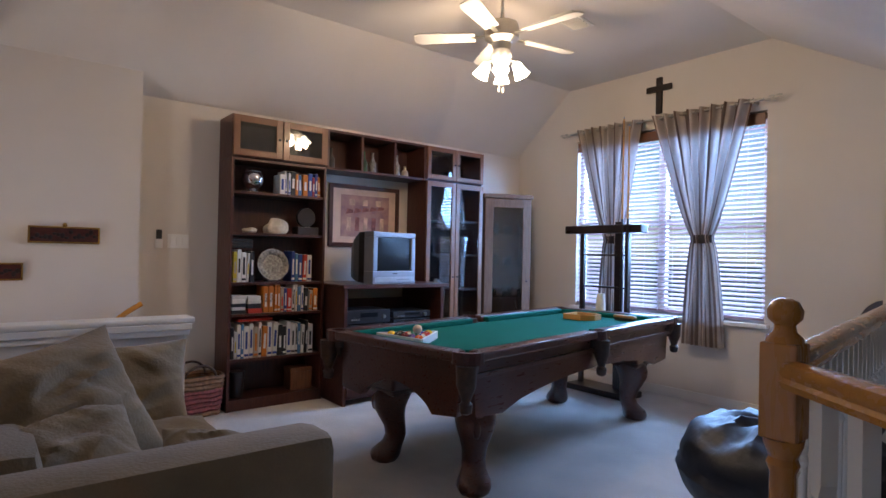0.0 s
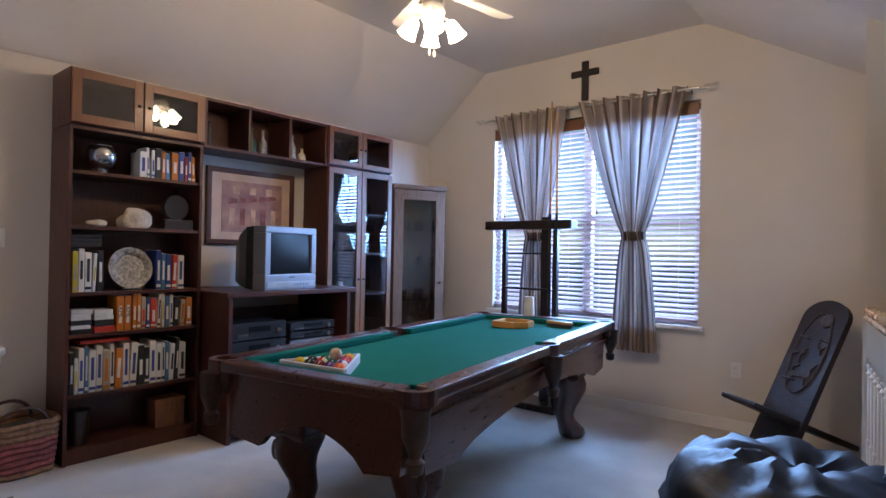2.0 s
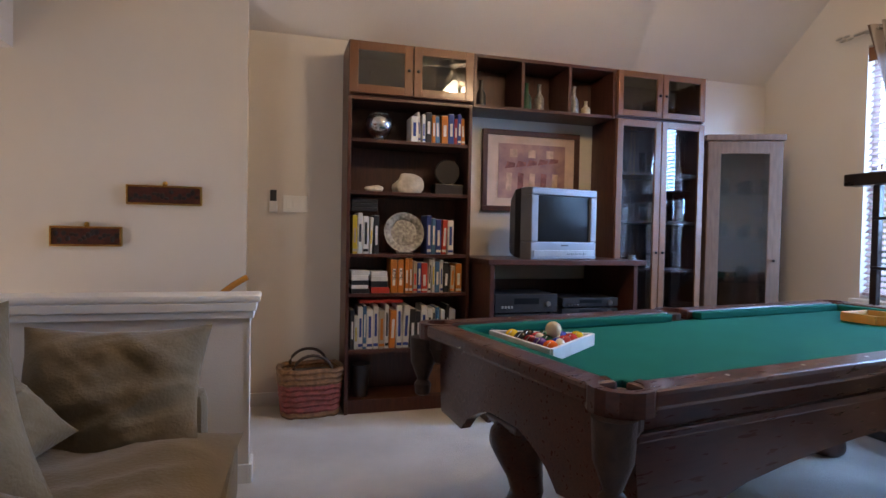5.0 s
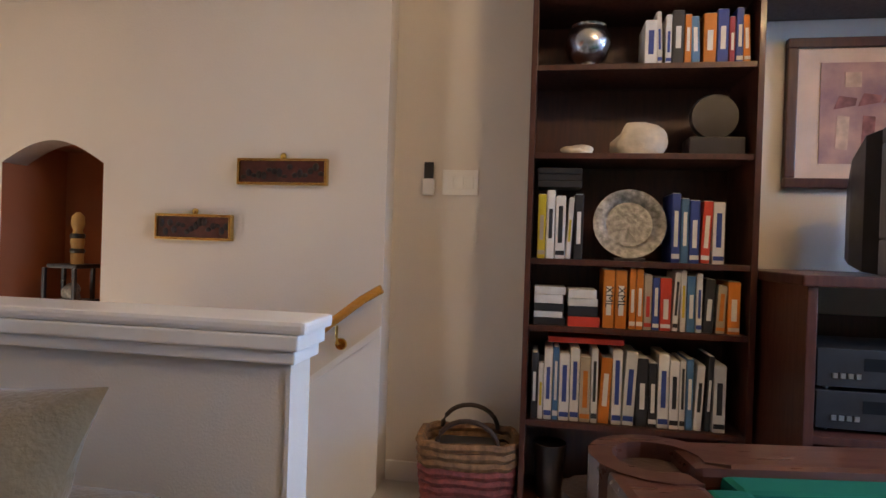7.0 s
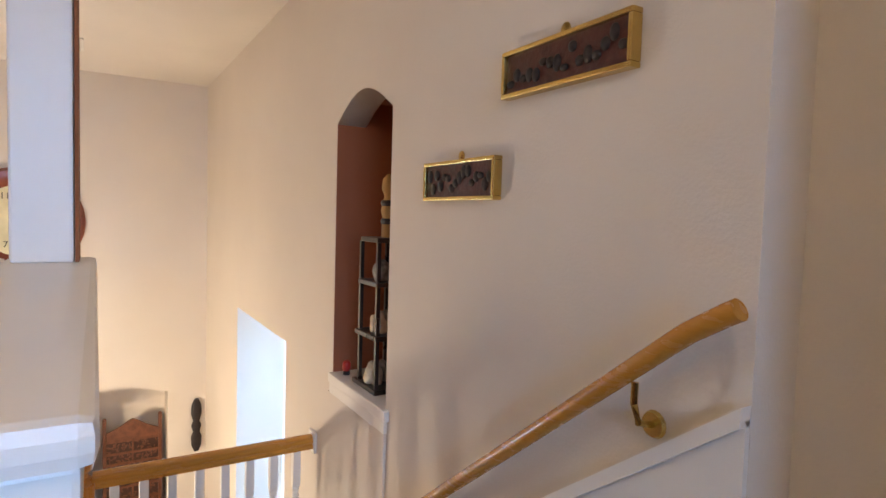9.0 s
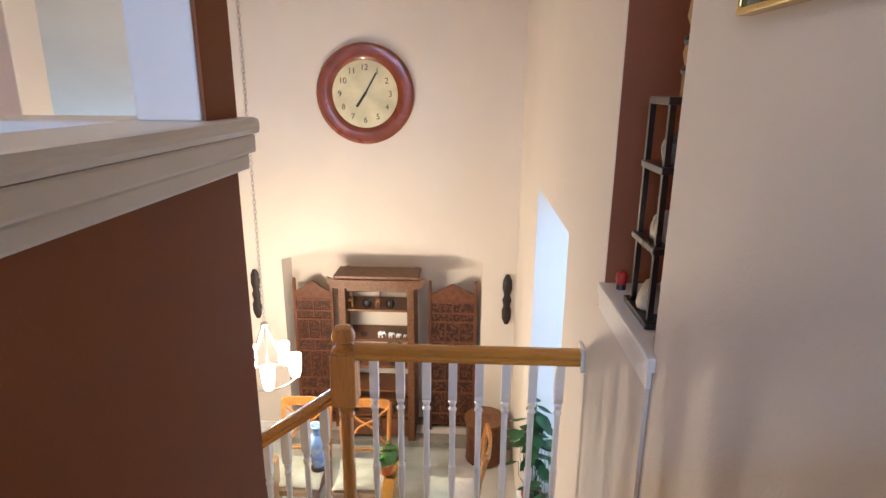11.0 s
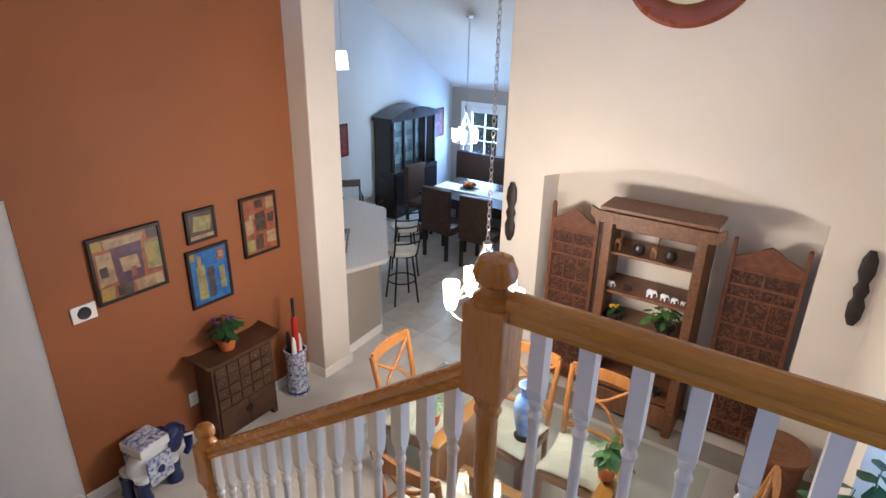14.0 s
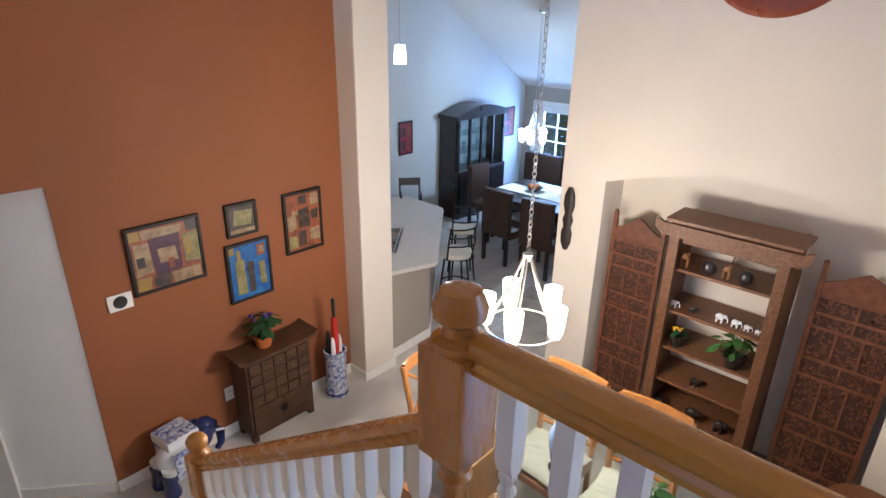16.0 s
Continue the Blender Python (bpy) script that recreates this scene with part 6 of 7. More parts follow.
ornament(0.72, 0.27, "el", BLACKWOOD, "dark carved animal on the lower shelf", 1.2)
ornament(0.45, 0.56, "el", BLACKWOOD, "dark carved animal on the middle shelf", 0.9)


def potted(name, m, r, h, pot, leaf, nleaf, spread, rise, label, flower=None, seed=1, leafsize=0.05):
    t = thing(name, m, label, "plant")
    part("pot", lathe([(r * 0.7, 0), (r * 0.72, 0.005), (r, h * 0.85), (r * 1.08, h * 0.86), (r * 1.08, h), (r * 0.95, h), (r * 0.9, h * 0.9)], 20), pot, t, "", True)
    part("soil", lathe([(r * 0.9, h * 0.88), (r * 0.5, h * 0.91)], 14), SOIL, t)
    rnd = random.Random(seed)
    for k in range(nleaf):
        a, e = rnd.uniform(0, 6.28), rnd.uniform(0.25, 1.0)
        tipr, tipz = spread * e, h + rise * rnd.uniform(0.35, 1.0) * (1.25 - 0.5 * e)
        c, s = math.cos(a), math.sin(a)
        ls = leafsize * rnd.uniform(0.7, 1.2)
        bm = bmesh.new()
        mid = Vector((c * tipr, s * tipr, tipz))
        out = Vector((c, s, -0.25 - 0.5 * e * rnd.random())).normalized()
        side = Vector((-s, c, rnd.uniform(-0.3, 0.3))).normalized()
        rim = [mid - out * ls, mid - out * ls * 0.3 + side * ls * 0.55, mid + out * ls * 0.4 + side * ls * 0.5, mid + out * ls * 1.1, mid + out * ls * 0.4 - side * ls * 0.5, mid - out * ls * 0.3 - side * ls * 0.55]
        vs = [bm.verts.new(p) for p in rim]
        cv = bm.verts.new(mid - Vector((0, 0, ls * 0.15)))
        for i in range(6):
            bm.faces.new((vs[i], vs[(i + 1) % 6], cv))
        tube([(c * r * 0.2, s * r * 0.2, h * 0.9), tuple(mid * 0.6 + Vector((0, 0, h * 0.4))), tuple(mid - out * ls)], 0.0022, 4, bm)
        part("leaf", bm, leaf, t, "", True)
    if flower:
        for k in range(9):
            a = rnd.uniform(0, 6.28)
            rr = spread * rnd.uniform(0.1, 0.6)
            part("flower", ball(0.013, (rr * math.cos(a), rr * math.sin(a), h + rise * rnd.uniform(0.9, 1.15)), (1, 1, 0.6), 8, 5), flower, t, "", True)
    return t


potted("potted_plant", T(-4.55, 3.38, LF + 0.84), 0.075, 0.09, BLACKWOOD, LEAF, 34, 0.17, 0.14, "leafy green plant in a dark bowl on the hutch", seed=3, leafsize=0.045)
potted("potted_flowers", T(-4.55, 2.97, LF + 0.84), 0.06, 0.09, BLACKWOOD, LEAFD, 10, 0.07, 0.05, "yellow flowers in a dark jar on the hutch", plain("yellow_petal", (0.7, 0.4, 0.03)), 5, 0.03)


def screen(y0, y1, label):
    t = thing("carved_screen", T(-4.66, y0, LF), label, "screen", "carved screens in the recess")
    w, h = y1 - y0, 1.66
    m90 = pose(0, 0, 0, 0, 0, 90)
    for y in (0.015, w - 0.015):
        part("post", box(-0.016, y - 0.016, 0, 0.016, y + 0.016, h + 0.05, 0.004), SCREEN, t)
        part("finial", ball(0.018, (0, y, h + 0.06), u=10, v=6), SCREEN, t, "", True)
    pts = [(0.03, h - 0.16), (w - 0.03, h - 0.16), (w - 0.03, h - 0.07), (w * 0.75, h - 0.03), (w * 0.6, h + 0.02), (w / 2, h + 0.045), (w * 0.4, h + 0.02), (w * 0.25, h - 0.03), (0.03, h - 0.07)]
    part("crest", prism(pts, -0.010, 0.010, "x"), SCREEN, t, "pierced carved crest")
    # added near-black sheet: the shade seen through the pierced carving, as a colour
    part("shade_backing", box(-0.004, 0.03, 0.08, 0.0, w - 0.03, h - 0.16), mat("screen_gap_shade", (0.05, 0.018, 0.01), 0.7), t)
    zr = [0.08, 0.20, 0.46, 0.60, 0.92, 1.05, 1.28, 1.38, 1.50]
    for z in zr:
        part("rail", box(-0.012, 0.03, z - 0.012, 0.012, w - 0.03, z + 0.012, 0.003), SCREEN, t)
    rnd = random.Random(int(y0 * 100))
    for za, zb in zip(zr, zr[1:]):
        n = 3 if zb - za > 0.15 else 2
        for k in range(n):
            ya, yb = 0.03 + (w - 0.06) * k / n, 0.03 + (w - 0.06) * (k + 1) / n
            if k:
                part("stile", box(-0.010, ya - 0.008, za, 0.010, ya + 0.008, zb, 0.002), SCREEN, t)
            bm = bmesh.new()
            cy, cz = (ya + yb) / 2, (za + zb) / 2
            hy, hz = (yb - ya) / 2 - 0.012, (zb - za) / 2 - 0.014
            cnt = int(14 + 30 * hz / 0.12)
            for q in range(cnt):
                yy, zz = cy + rnd.uniform(-hy, hy), cz + rnd.uniform(-hz, hz)
                box(-0.003, -0.013, -0.0045, 0.006, 0.013, 0.0045, bm=bm, m=Matrix.Translation((0, yy, zz)) @ Matrix.Rotation(rnd.uniform(0, 3.14), 4, "X"))
            part("fretwork", bm, SCREEN, t, "pierced leaf carving")["kind"] = "stuff"
    return t


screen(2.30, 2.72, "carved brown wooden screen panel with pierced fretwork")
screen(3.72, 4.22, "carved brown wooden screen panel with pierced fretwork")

dr = thing("drum_stool", T(-4.17, 4.32, LF), "dark brown wooden drum stool on the carpet", "stool")
part("body", lathe([(0.17, 0.0), (0.19, 0.02), (0.185, 0.06), (0.18, 0.22), (0.185, 0.38), (0.195, 0.42), (0.19, 0.44)], 24), SCREEN, dr, "", True)
part("top", lathe([(0.19, 0.44), (0.205, 0.45), (0.205, 0.475), (0.06, 0.478), (0.05, 0.47)], 24), HUTCH, dr, "", True)

# glass dining table and chairs
TZ = -1.945
dt = thing("dining_table", T(-2.82, 3.05, 0), "glass-topped dining table with oak pedestals", "table")
p = part("tabletop", box(-0.50, -0.95, TZ - 0.012, 0.50, 0.95, TZ, 0.003), TABLEGLASS, dt, "bevelled clear glass top")
p.visible_shadow = False
for y in (-0.5, 0.5):
    part("pedestal", box(-0.28, y - 0.05, LF + 0.06, 0.28, y + 0.05, TZ - 0.02, 0.012), OAK, dt)
    part("foot", box(-0.34, y - 0.07, LF, 0.34, y + 0.07, LF + 0.06, 0.012), OAK, dt)
part("stretcher", box(-0.04, -0.45, LF + 0.25, 0.04, 0.45, LF + 0.38, 0.01), OAK, dt)


def dining_chair():
    t = thing("dining_chair", I4.copy(), "honey oak cross-back dining chair with cream seat", "chair", "chairs round the dining table")
    cushion("seat", T(0, 0, 0.47), 0.46, 0.44, 0.09, 3, "cream fabric seat", material=CUSHION, parent=t)
    part("seat_frame", box(-0.22, -0.21, 0.38, 0.22, 0.21, 0.435, 0.008), CHAIROAK, t)
    for x in (-0.2, 0.2):
        part("front_leg", box(x - 0.02, 0.17, 0, x + 0.02, 0.21, 0.385, 0.005), CHAIROAK, t)
        part("back_leg", tube([(x, -0.21, 0.0), (x, -0.195, 0.4), (x * 1.03, -0.22, 0.7), (x * 1.06, -0.28, 0.99)], 0.02, 8), CHAIROAK, t, "", True)
    n = 8
    pts = [(0.212 * (2 * k / n - 1), -0.275 - 0.03 * (1 - (2 * k / n - 1) ** 2), 0.97) for k in range(n + 1)]
    bm = bmesh.new()
    for a, b in zip(pts, pts[1:]):
        prism([(a[0], a[1] - 0.012), (b[0], b[1] - 0.012), (b[0], b[1] + 0.012), (a[0], a[1] + 0.012)], 0.93, 1.01, "z", bm)
    bmesh.ops.remove_doubles(bm, verts=bm.verts, dist=0.0005)
    part("crest_rail", bm, CHAIROAK, t, "curved oak crest rail")
    part("lower_rail", tube([(-0.205, -0.21, 0.55), (0, -0.235, 0.55), (0.205, -0.21, 0.55)], 0.016, 8), CHAIROAK, t, "", True)
    for s in (-1, 1):
        part("cross_slat", tube([(s * 0.20, -0.215, 0.57), (s * 0.06, -0.24, 0.76), (0, -0.25, 0.79), (-s * 0.06, -0.255, 0.82), (-s * 0.20, -0.272, 0.94)], 0.012, 8), CHAIROAK, t, "", True)
    return t


c0 = dining_chair()
c0.matrix_basis = T(-3.0, 2.14, LF, 4)
for m in (T(-3.24, 2.72, LF, -92), T(-3.24, 3.26, LF, -88), T(-2.36, 2.70, LF, 90), T(-2.34, 3.32, LF, 93), T(-3.02, 4.02, LF, 178)):
    copy_thing(c0, m)

vz = thing("blue_vase", T(-2.93, 2.98, TZ), "tall blue and white vase on a wooden foot", "vase")
part("foot", lathe([(0.06, 0), (0.065, 0.012), (0.05, 0.03)], 18), BLACKWOOD, vz, "dark wooden foot", True)
part("body", lathe([(0.045, 0.03), (0.06, 0.08), (0.075, 0.18), (0.078, 0.24), (0.06, 0.29), (0.038, 0.31), (0.036, 0.35), (0.055, 0.385), (0.048, 0.385), (0.03, 0.35)], 24), BLUEVASE, vz, "", True)
potted("potted_plant", T(-2.90, 3.52, TZ), 0.06, 0.10, TERRA, LEAF, 26, 0.12, 0.13, "green plant in an orange pot on the dining table", seed=8, leafsize=0.045)
potted("potted_plant", T(-2.70, 2.45, TZ), 0.05, 0.09, TERRA, LEAF, 16, 0.08, 0.10, "small green plant in a red pot on the dining table", seed=18, leafsize=0.035)


def chandelier(x, y, zc, zt, r, n, shade, label, up=True):
    t = thing("chandelier", T(x, y, 0), label, "chandelier")
    part("canopy", lathe([(0.06, zt), (0.055, zt - 0.03), (0.01, zt - 0.05)], 18), METAL, t, "", True)
    bm = bmesh.new()
    top = zc + 0.42
    nl_ = max(2, int((zt - 0.05 - top) / 0.034))
    for k in range(nl_):
        z = top + (zt - 0.05 - top) * (k + 0.5) / nl_
        pts = [(0.011 * math.cos(a) if k % 2 else 0, 0 if k % 2 else 0.011 * math.cos(a), z + 0.023 * math.sin(a)) for a in [2 * math.pi * j / 8 for j in range(9)]]
        tube(pts, 0.0028, 5, bm)
    part("chain", bm, METAL, t, "long nickel chain")
    part("hub", lathe([(0.01, top), (0.03, top - 0.015), (0.02, top - 0.05), (0.008, top - 0.06)], 16), METAL, t, "", True)
    ring = [(r * math.cos(a), r * math.sin(a), zc - 0.04) for a in [2 * math.pi * k / 40 for k in range(41)]]
    part("ring", tube(ring, 0.007, 8), METAL, t, "curved nickel ring", True)
    for k in range(n):
        a = radians(20 + 360 / n * k)
        c, s = math.cos(a), math.sin(a)
        part("arm", tube([(0.02 * c, 0.02 * s, top - 0.03), (0.5 * r * c, 0.5 * r * s, zc + 0.16), (r * c, r * s, zc - 0.04)], 0.009, 8), METAL, t, "", True)
        o = part("shade", lathe([(0.028, -0.03), (0.040, 0.0), (0.047, 0.06), (0.052, 0.15), (0.048, 0.15), (0.033, 0.0)], 16, m=T(r * c, r * s, zc)), shade, t, "glowing frosted glass shade", True)
        o.visible_shadow = False
    return t


chandelier(CHAND[0], CHAND[1], -1.17, 2.22, 0.21, 5, FROST, "nickel five-light chandelier on a long chain")

# window of the dining room
w2 = tagged(new("window_2"), "tall white-framed dining window behind sheers", "window", "", "structure")
for b in ((WX0, WZB, WX0 + 0.06, WZT), (WX1 - 0.06, WZB, WX1, WZT), (WX0 + 0.06, WZB, WX1 - 0.06, WZB + 0.06), (WX0 + 0.06, WZT - 0.06, WX1 - 0.06, WZT), (WX0 + 0.06, -1.05, WX1 - 0.06, -1.0)):
    part("window_frame", box(b[0], N1 + 0.42, b[1], b[2], N1 + 0.47, b[3], 0.004), WHITE, w2)
part("pane", box(WX0 + 0.05, N1 + 0.44, WZB + 0.05, WX1 - 0.05, N1 + 0.444, WZT - 0.05), PANE, w2).visible_shadow = False
bm = bmesh.new()
cols = 80
g = [[bm.verts.new((WX0 + 0.02 + (WX1 - WX0 - 0.04) * i / cols, N1 + 0.36 + 0.022 * math.sin(i * 0.9) + 0.006 * math.sin(i * 2.3 + j), WZT - 0.03 - (WZT - WZB - 0.05) * j / 10)) for i in range(cols + 1)] for j in range(11)]
for a, b in zip(g, g[1:]):
    for i in range(cols):
        bm.faces.new((a[i], a[i + 1], b[i + 1], b[i]))
solo("sheer_curtain", bm, SHEER, "white sheer curtain in the window recess", "curtain", smooth=True)
structure("window_sill_2", box(WX0 - 0.03, N1 - 0.05, WZB - 0.04, WX1 + 0.03, N1 + 0.42, WZB, 0.008), WHITE, "white deep window sill", "sill")
PINK = plain("magenta_petal", (0.5, 0.03, 0.25))
potted("potted_plant", T(-2.95, N1 + 0.05, WZB), 0.08, 0.13, TERRA, LEAFD, 30, 0.20, 0.75, "tall dark-leaved plant on the window sill", seed=21, leafsize=0.08)
potted("potted_plant", T(-2.60, N1 + 0.08, WZB), 0.075, 0.12, RED, LEAFD, 30, 0.17, 0.35, "green plant in a red pot on the sill", seed=22, leafsize=0.06)
potted("potted_flowers", T(-2.25, N1 + 0.06, WZB), 0.07, 0.11, BLUEWHITE, LEAF, 26, 0.15, 0.22, "magenta flowers in a patterned pot on the sill", PINK, 23, 0.05)
potted("potted_plant", T(-1.98, N1 + 0.08, WZB), 0.07, 0.11, CERAMIC, LEAFD, 26, 0.16, 0.25, "green plant in a white pot on the sill", seed=24, leafsize=0.05)

# ---- terracotta wall ----


def painting(x0, x1, z0, z1, base, blocks, label, seed):
    t = thing("painting", T(x0, BY + 0.001, z0), label, "painting", "paintings on the terracotta wall")
    w, h = x1 - x0, z1 - z0
    part("canvas", box(0.02, 0.006, 0.02, w - 0.02, 0.016, h - 0.02), base, t, "painted canvas")
    for b in ((0, 0, w, 0.022), (0, h - 0.022, w, h), (0, 0.022, 0.022, h - 0.022), (w - 0.022, 0.022, w, h - 0.022)):
        part("frame_side", box(b[0], 0, b[1], b[2], 0.026, b[3], 0.004), IRON, t, "dark worn frame")
    rnd = random.Random(seed)
    for (u0, v0, u1, v1, c) in blocks:
        a, b = u0 * w, v0 * h
        c_, d = u1 * w, v1 * h
        k = 0.12
        pts = [(a + rnd.uniform(-k, k) * (c_ - a), b), (c_, b + rnd.uniform(-k, k) * (d - b)), (c_ + rnd.uniform(-k, k) * (c_ - a), d), (a, d + rnd.uniform(-k, k) * (d - b))]
        pts = [(min(max(p, 0.024), w - 0.024), min(max(q, 0.024), h - 0.024)) for p, q in pts]
        e = rnd.uniform(0.017, 0.0215)
        part("paint_patch", prism(pts, 0.0165, e, "y"), c, t)
    return t


def pt(name, c, c2):
    return mat(name, c, 0.4, color2=c2, scale=18, bump=0.4, bscale=40)


PO, PY, PC, PB, PD, PP, PG = pt("paint_orange", (0.30, 0.09, 0.035), (0.16, 0.045, 0.025)), pt("paint_yellow", (0.36, 0.22, 0.04), (0.24, 0.16, 0.06)), pt("paint_cream", (0.36, 0.25, 0.14), (0.22, 0.13, 0.07)), pt("paint_blue", (0.01, 0.07, 0.28), (0.02, 0.16, 0.36)), pt("paint_dark", (0.03, 0.022, 0.02), (0.08, 0.05, 0.04)), pt("paint_plum", (0.09, 0.03, 0.06), (0.05, 0.02, 0.04)), pt("paint_olive", (0.16, 0.14, 0.05), (0.3, 0.25, 0.1))
painting(-2.18, -1.70, -1.30, -0.84, PO, [(0.03, 0.78, 0.2, 0.95, PD), (0.82, 0.80, 0.96, 0.94, PY), (0.25, 0.8, 0.78, 0.93, PC), (0.3, 0.25, 0.68, 0.78, PP), (0.38, 0.4, 0.6, 0.62, PC), (0.42, 0.3, 0.5, 0.45, PO), (0.72, 0.3, 0.93, 0.75, PC), (0.05, 0.3, 0.26, 0.75, PG), (0.75, 0.05, 0.95, 0.25, PY), (0.5, 0.05, 0.72, 0.22, PD), (0.08, 0.05, 0.45, 0.22, PC), (0.15, 0.45, 0.24, 0.7, PY), (0.8, 0.4, 0.9, 0.55, PD)], "abstract ochre and plum painting in a dark frame", 1)
painting(-2.605, -2.365, -1.08, -0.835, PD, [(0.15, 0.3, 0.8, 0.8, PG), (0.3, 0.45, 0.65, 0.7, PY), (0.1, 0.08, 0.9, 0.22, PC), (0.35, 0.5, 0.55, 0.6, PD), (0.7, 0.6, 0.9, 0.8, PD)], "small dark gold abstract painting", 2)
painting(-2.68, -2.33, -1.59, -1.13, PB, [(0.62, 0.12, 0.82, 0.7, PG), (0.68, 0.3, 0.76, 0.9, PY), (0.4, 0.12, 0.55, 0.65, PD), (0.15, 0.2, 0.28, 0.6, PG), (0.12, 0.72, 0.3, 0.9, PO), (0.16, 0.76, 0.26, 0.86, PC), (0.82, 0.82, 0.94, 0.94, PY), (0.3, 0.7, 0.5, 0.9, PB)], "blue abstract painting with olive figures", 3)
painting(-3.17, -2.825, -1.345, -0.85, PO, [(0.1, 0.75, 0.3, 0.93, PC), (0.4, 0.78, 0.6, 0.92, PD), (0.7, 0.7, 0.93, 0.9, PO), (0.1, 0.5, 0.28, 0.66, PD), (0.35, 0.4, 0.62, 0.7, PD), (0.42, 0.5, 0.55, 0.62, PO), (0.7, 0.4, 0.9, 0.62, PC), (0.1, 0.15, 0.35, 0.35, PC), (0.45, 0.1, 0.65, 0.35, PD), (0.7, 0.08, 0.92, 0.3, PG), (0.2, 0.66, 0.36, 0.74, PO), (0.62, 0.62, 0.8, 0.7, PC)], "orange and black abstract painting", 4)
ws = thing("wall_speaker", T(-1.61, BY + 0.001, -1.30), "white wall plate with a round black speaker", "speaker")
part("plate", box(-0.075, 0, -0.055, 0.075, 0.012, 0.055, 0.004), WHITE, ws)
part("cone", lathe([(0.042, 0.012), (0.038, 0.022), (0.02, 0.018)], 24, m=pose(0, 0, 0, -90, 0, 0)), DARKPL, ws, "black round cone", True)
o2 = thing("wall_outlet", T(-2.22, BY + 0.001, -2.32), "white wall outlet on the terracotta wall", "outlet")
part("plate", box(-0.036, 0, -0.057, 0.036, 0.006, 0.057, 0.002), WHITE, o2)
for z in (-0.024, 0.024):
    part("socket", box(-0.016, 0.005, z - 0.014, 0.016, 0.009, z + 0.014, 0.002), PAPER, o2)


def apothecary():
    t = thing("apothecary_chest", T(-2.81, BY + 0.02, LF), "dark brown slatted apothecary chest with flared top", "chest")
    w, d, h = 0.56, 0.24, 0.72
    AP = mat("aged_dark_chest_wood", (0.05, 0.02, 0.011), 0.5, color2=(0.085, 0.04, 0.02), scale=7, stretch=(1, 1, 3), bump=0.2)
    part("carcass", box(0, 0, 0.05, w, d - 0.015, h, 0.004), AP, t)
    pts = [(-0.07, h + 0.055), (-0.04, h + 0.01), (0.02, h), (w - 0.02, h), (w + 0.04, h + 0.01), (w + 0.07, h + 0.055), (w + 0.03, h + 0.035), (w - 0.02, h + 0.025), (0.02, h + 0.025), (-0.03, h + 0.035)]
    part("top", prism(pts, -0.005, d + 0.02, "y"), AP, t, "top with upturned ends")
    for r in range(4):
        for c in range(5):
            x0, z0 = 0.02 + c * (w - 0.04) / 5, 0.32 + r * 0.095
            dw = part("drawer", box(x0 + 0.004, d - 0.015, z0 + 0.004, x0 + (w - 0.04) / 5 - 0.004, d + 0.001, z0 + 0.088, 0.003), AP, t, "small square drawer")
            part("knob", ball(0.007, (x0 + (w - 0.04) / 10, d + 0.006, z0 + 0.046), u=8, v=5), BRASS, dw)
    for x0, x1 in ((0.02, w / 2 - 0.002), (w / 2 + 0.002, w - 0.02)):
        part("door", box(x0, d - 0.015, 0.07, x1, d + 0.001, 0.315, 0.003), AP, t, "plain lower door")
    part("lock_plate", lathe([(0.035, 0), (0.032, 0.004)], 20, m=pose(w / 2, d + 0.001, 0.21, -90, 0, 0)), IRON, t, "round metal lock plate")
    for x in (0.0, w - 0.05):
        for y in (0.01, d - 0.06):
            part("foot", box(x, y, 0, x + 0.05, y + 0.045, 0.05, 0.004), AP, t)


apothecary()
VIOLET = plain("violet_petal", (0.10, 0.05, 0.35))
potted("potted_flowers", T(-2.48, BY + 0.14, LF + 0.746), 0.075, 0.10, TERRA, LEAFD, 40, 0.15, 0.15, "violet-flowered plant in an orange pot on the chest", VIOLET, 31, 0.045)
um = thing("umbrella_stand", T(-3.10, BY + 0.18, LF), "blue and white porcelain umbrella stand", "umbrella stand")
part("cylinder", lathe([(0.095, 0), (0.10, 0.015), (0.092, 0.04), (0.092, 0.40), (0.102, 0.43), (0.102, 0.45), (0.085, 0.45), (0.08, 0.05)], 28), BLUEWHITE, um, "", True)
for z in (0.03, 0.42):
    part("band", lathe([(0.094, z - 0.012), (0.098, z), (0.094, z + 0.012)], 28), COBALT, um, "cobalt band", True)
ub = thing("red_umbrella", pose(-3.12, BY + 0.17, LF + 0.03, -4, 3, 0), "furled red umbrella standing in the porcelain stand", "umbrella")
part("canopy", lathe([(0.006, 0), (0.02, 0.1), (0.032, 0.5), (0.024, 0.74), (0.014, 0.76)], 12), RED, ub, "", True)
part("handle", lathe([(0.012, 0.76), (0.016, 0.80), (0.016, 0.93), (0.010, 0.94)], 12), DARKPL, ub, "black handle", True)
for k, (dx, dy, cc, hh) in enumerate(((0.03, 0.03, CERAMIC, 0.58), (0.04, -0.03, DARKPL, 0.60), (-0.01, 0.05, CERAMIC, 0.56))):
    u2 = thing("umbrella", pose(-3.10 + dx, BY + 0.18 + dy, LF + 0.03, 3 * k - 3, 3 - 3 * k, 0), "furled umbrella in the porcelain stand", "umbrella", "umbrellas in the stand")
    part("canopy", lathe([(0.006, 0), (0.022, 0.3), (0.020, hh - 0.05), (0.010, hh)], 10), cc, u2, "", True)


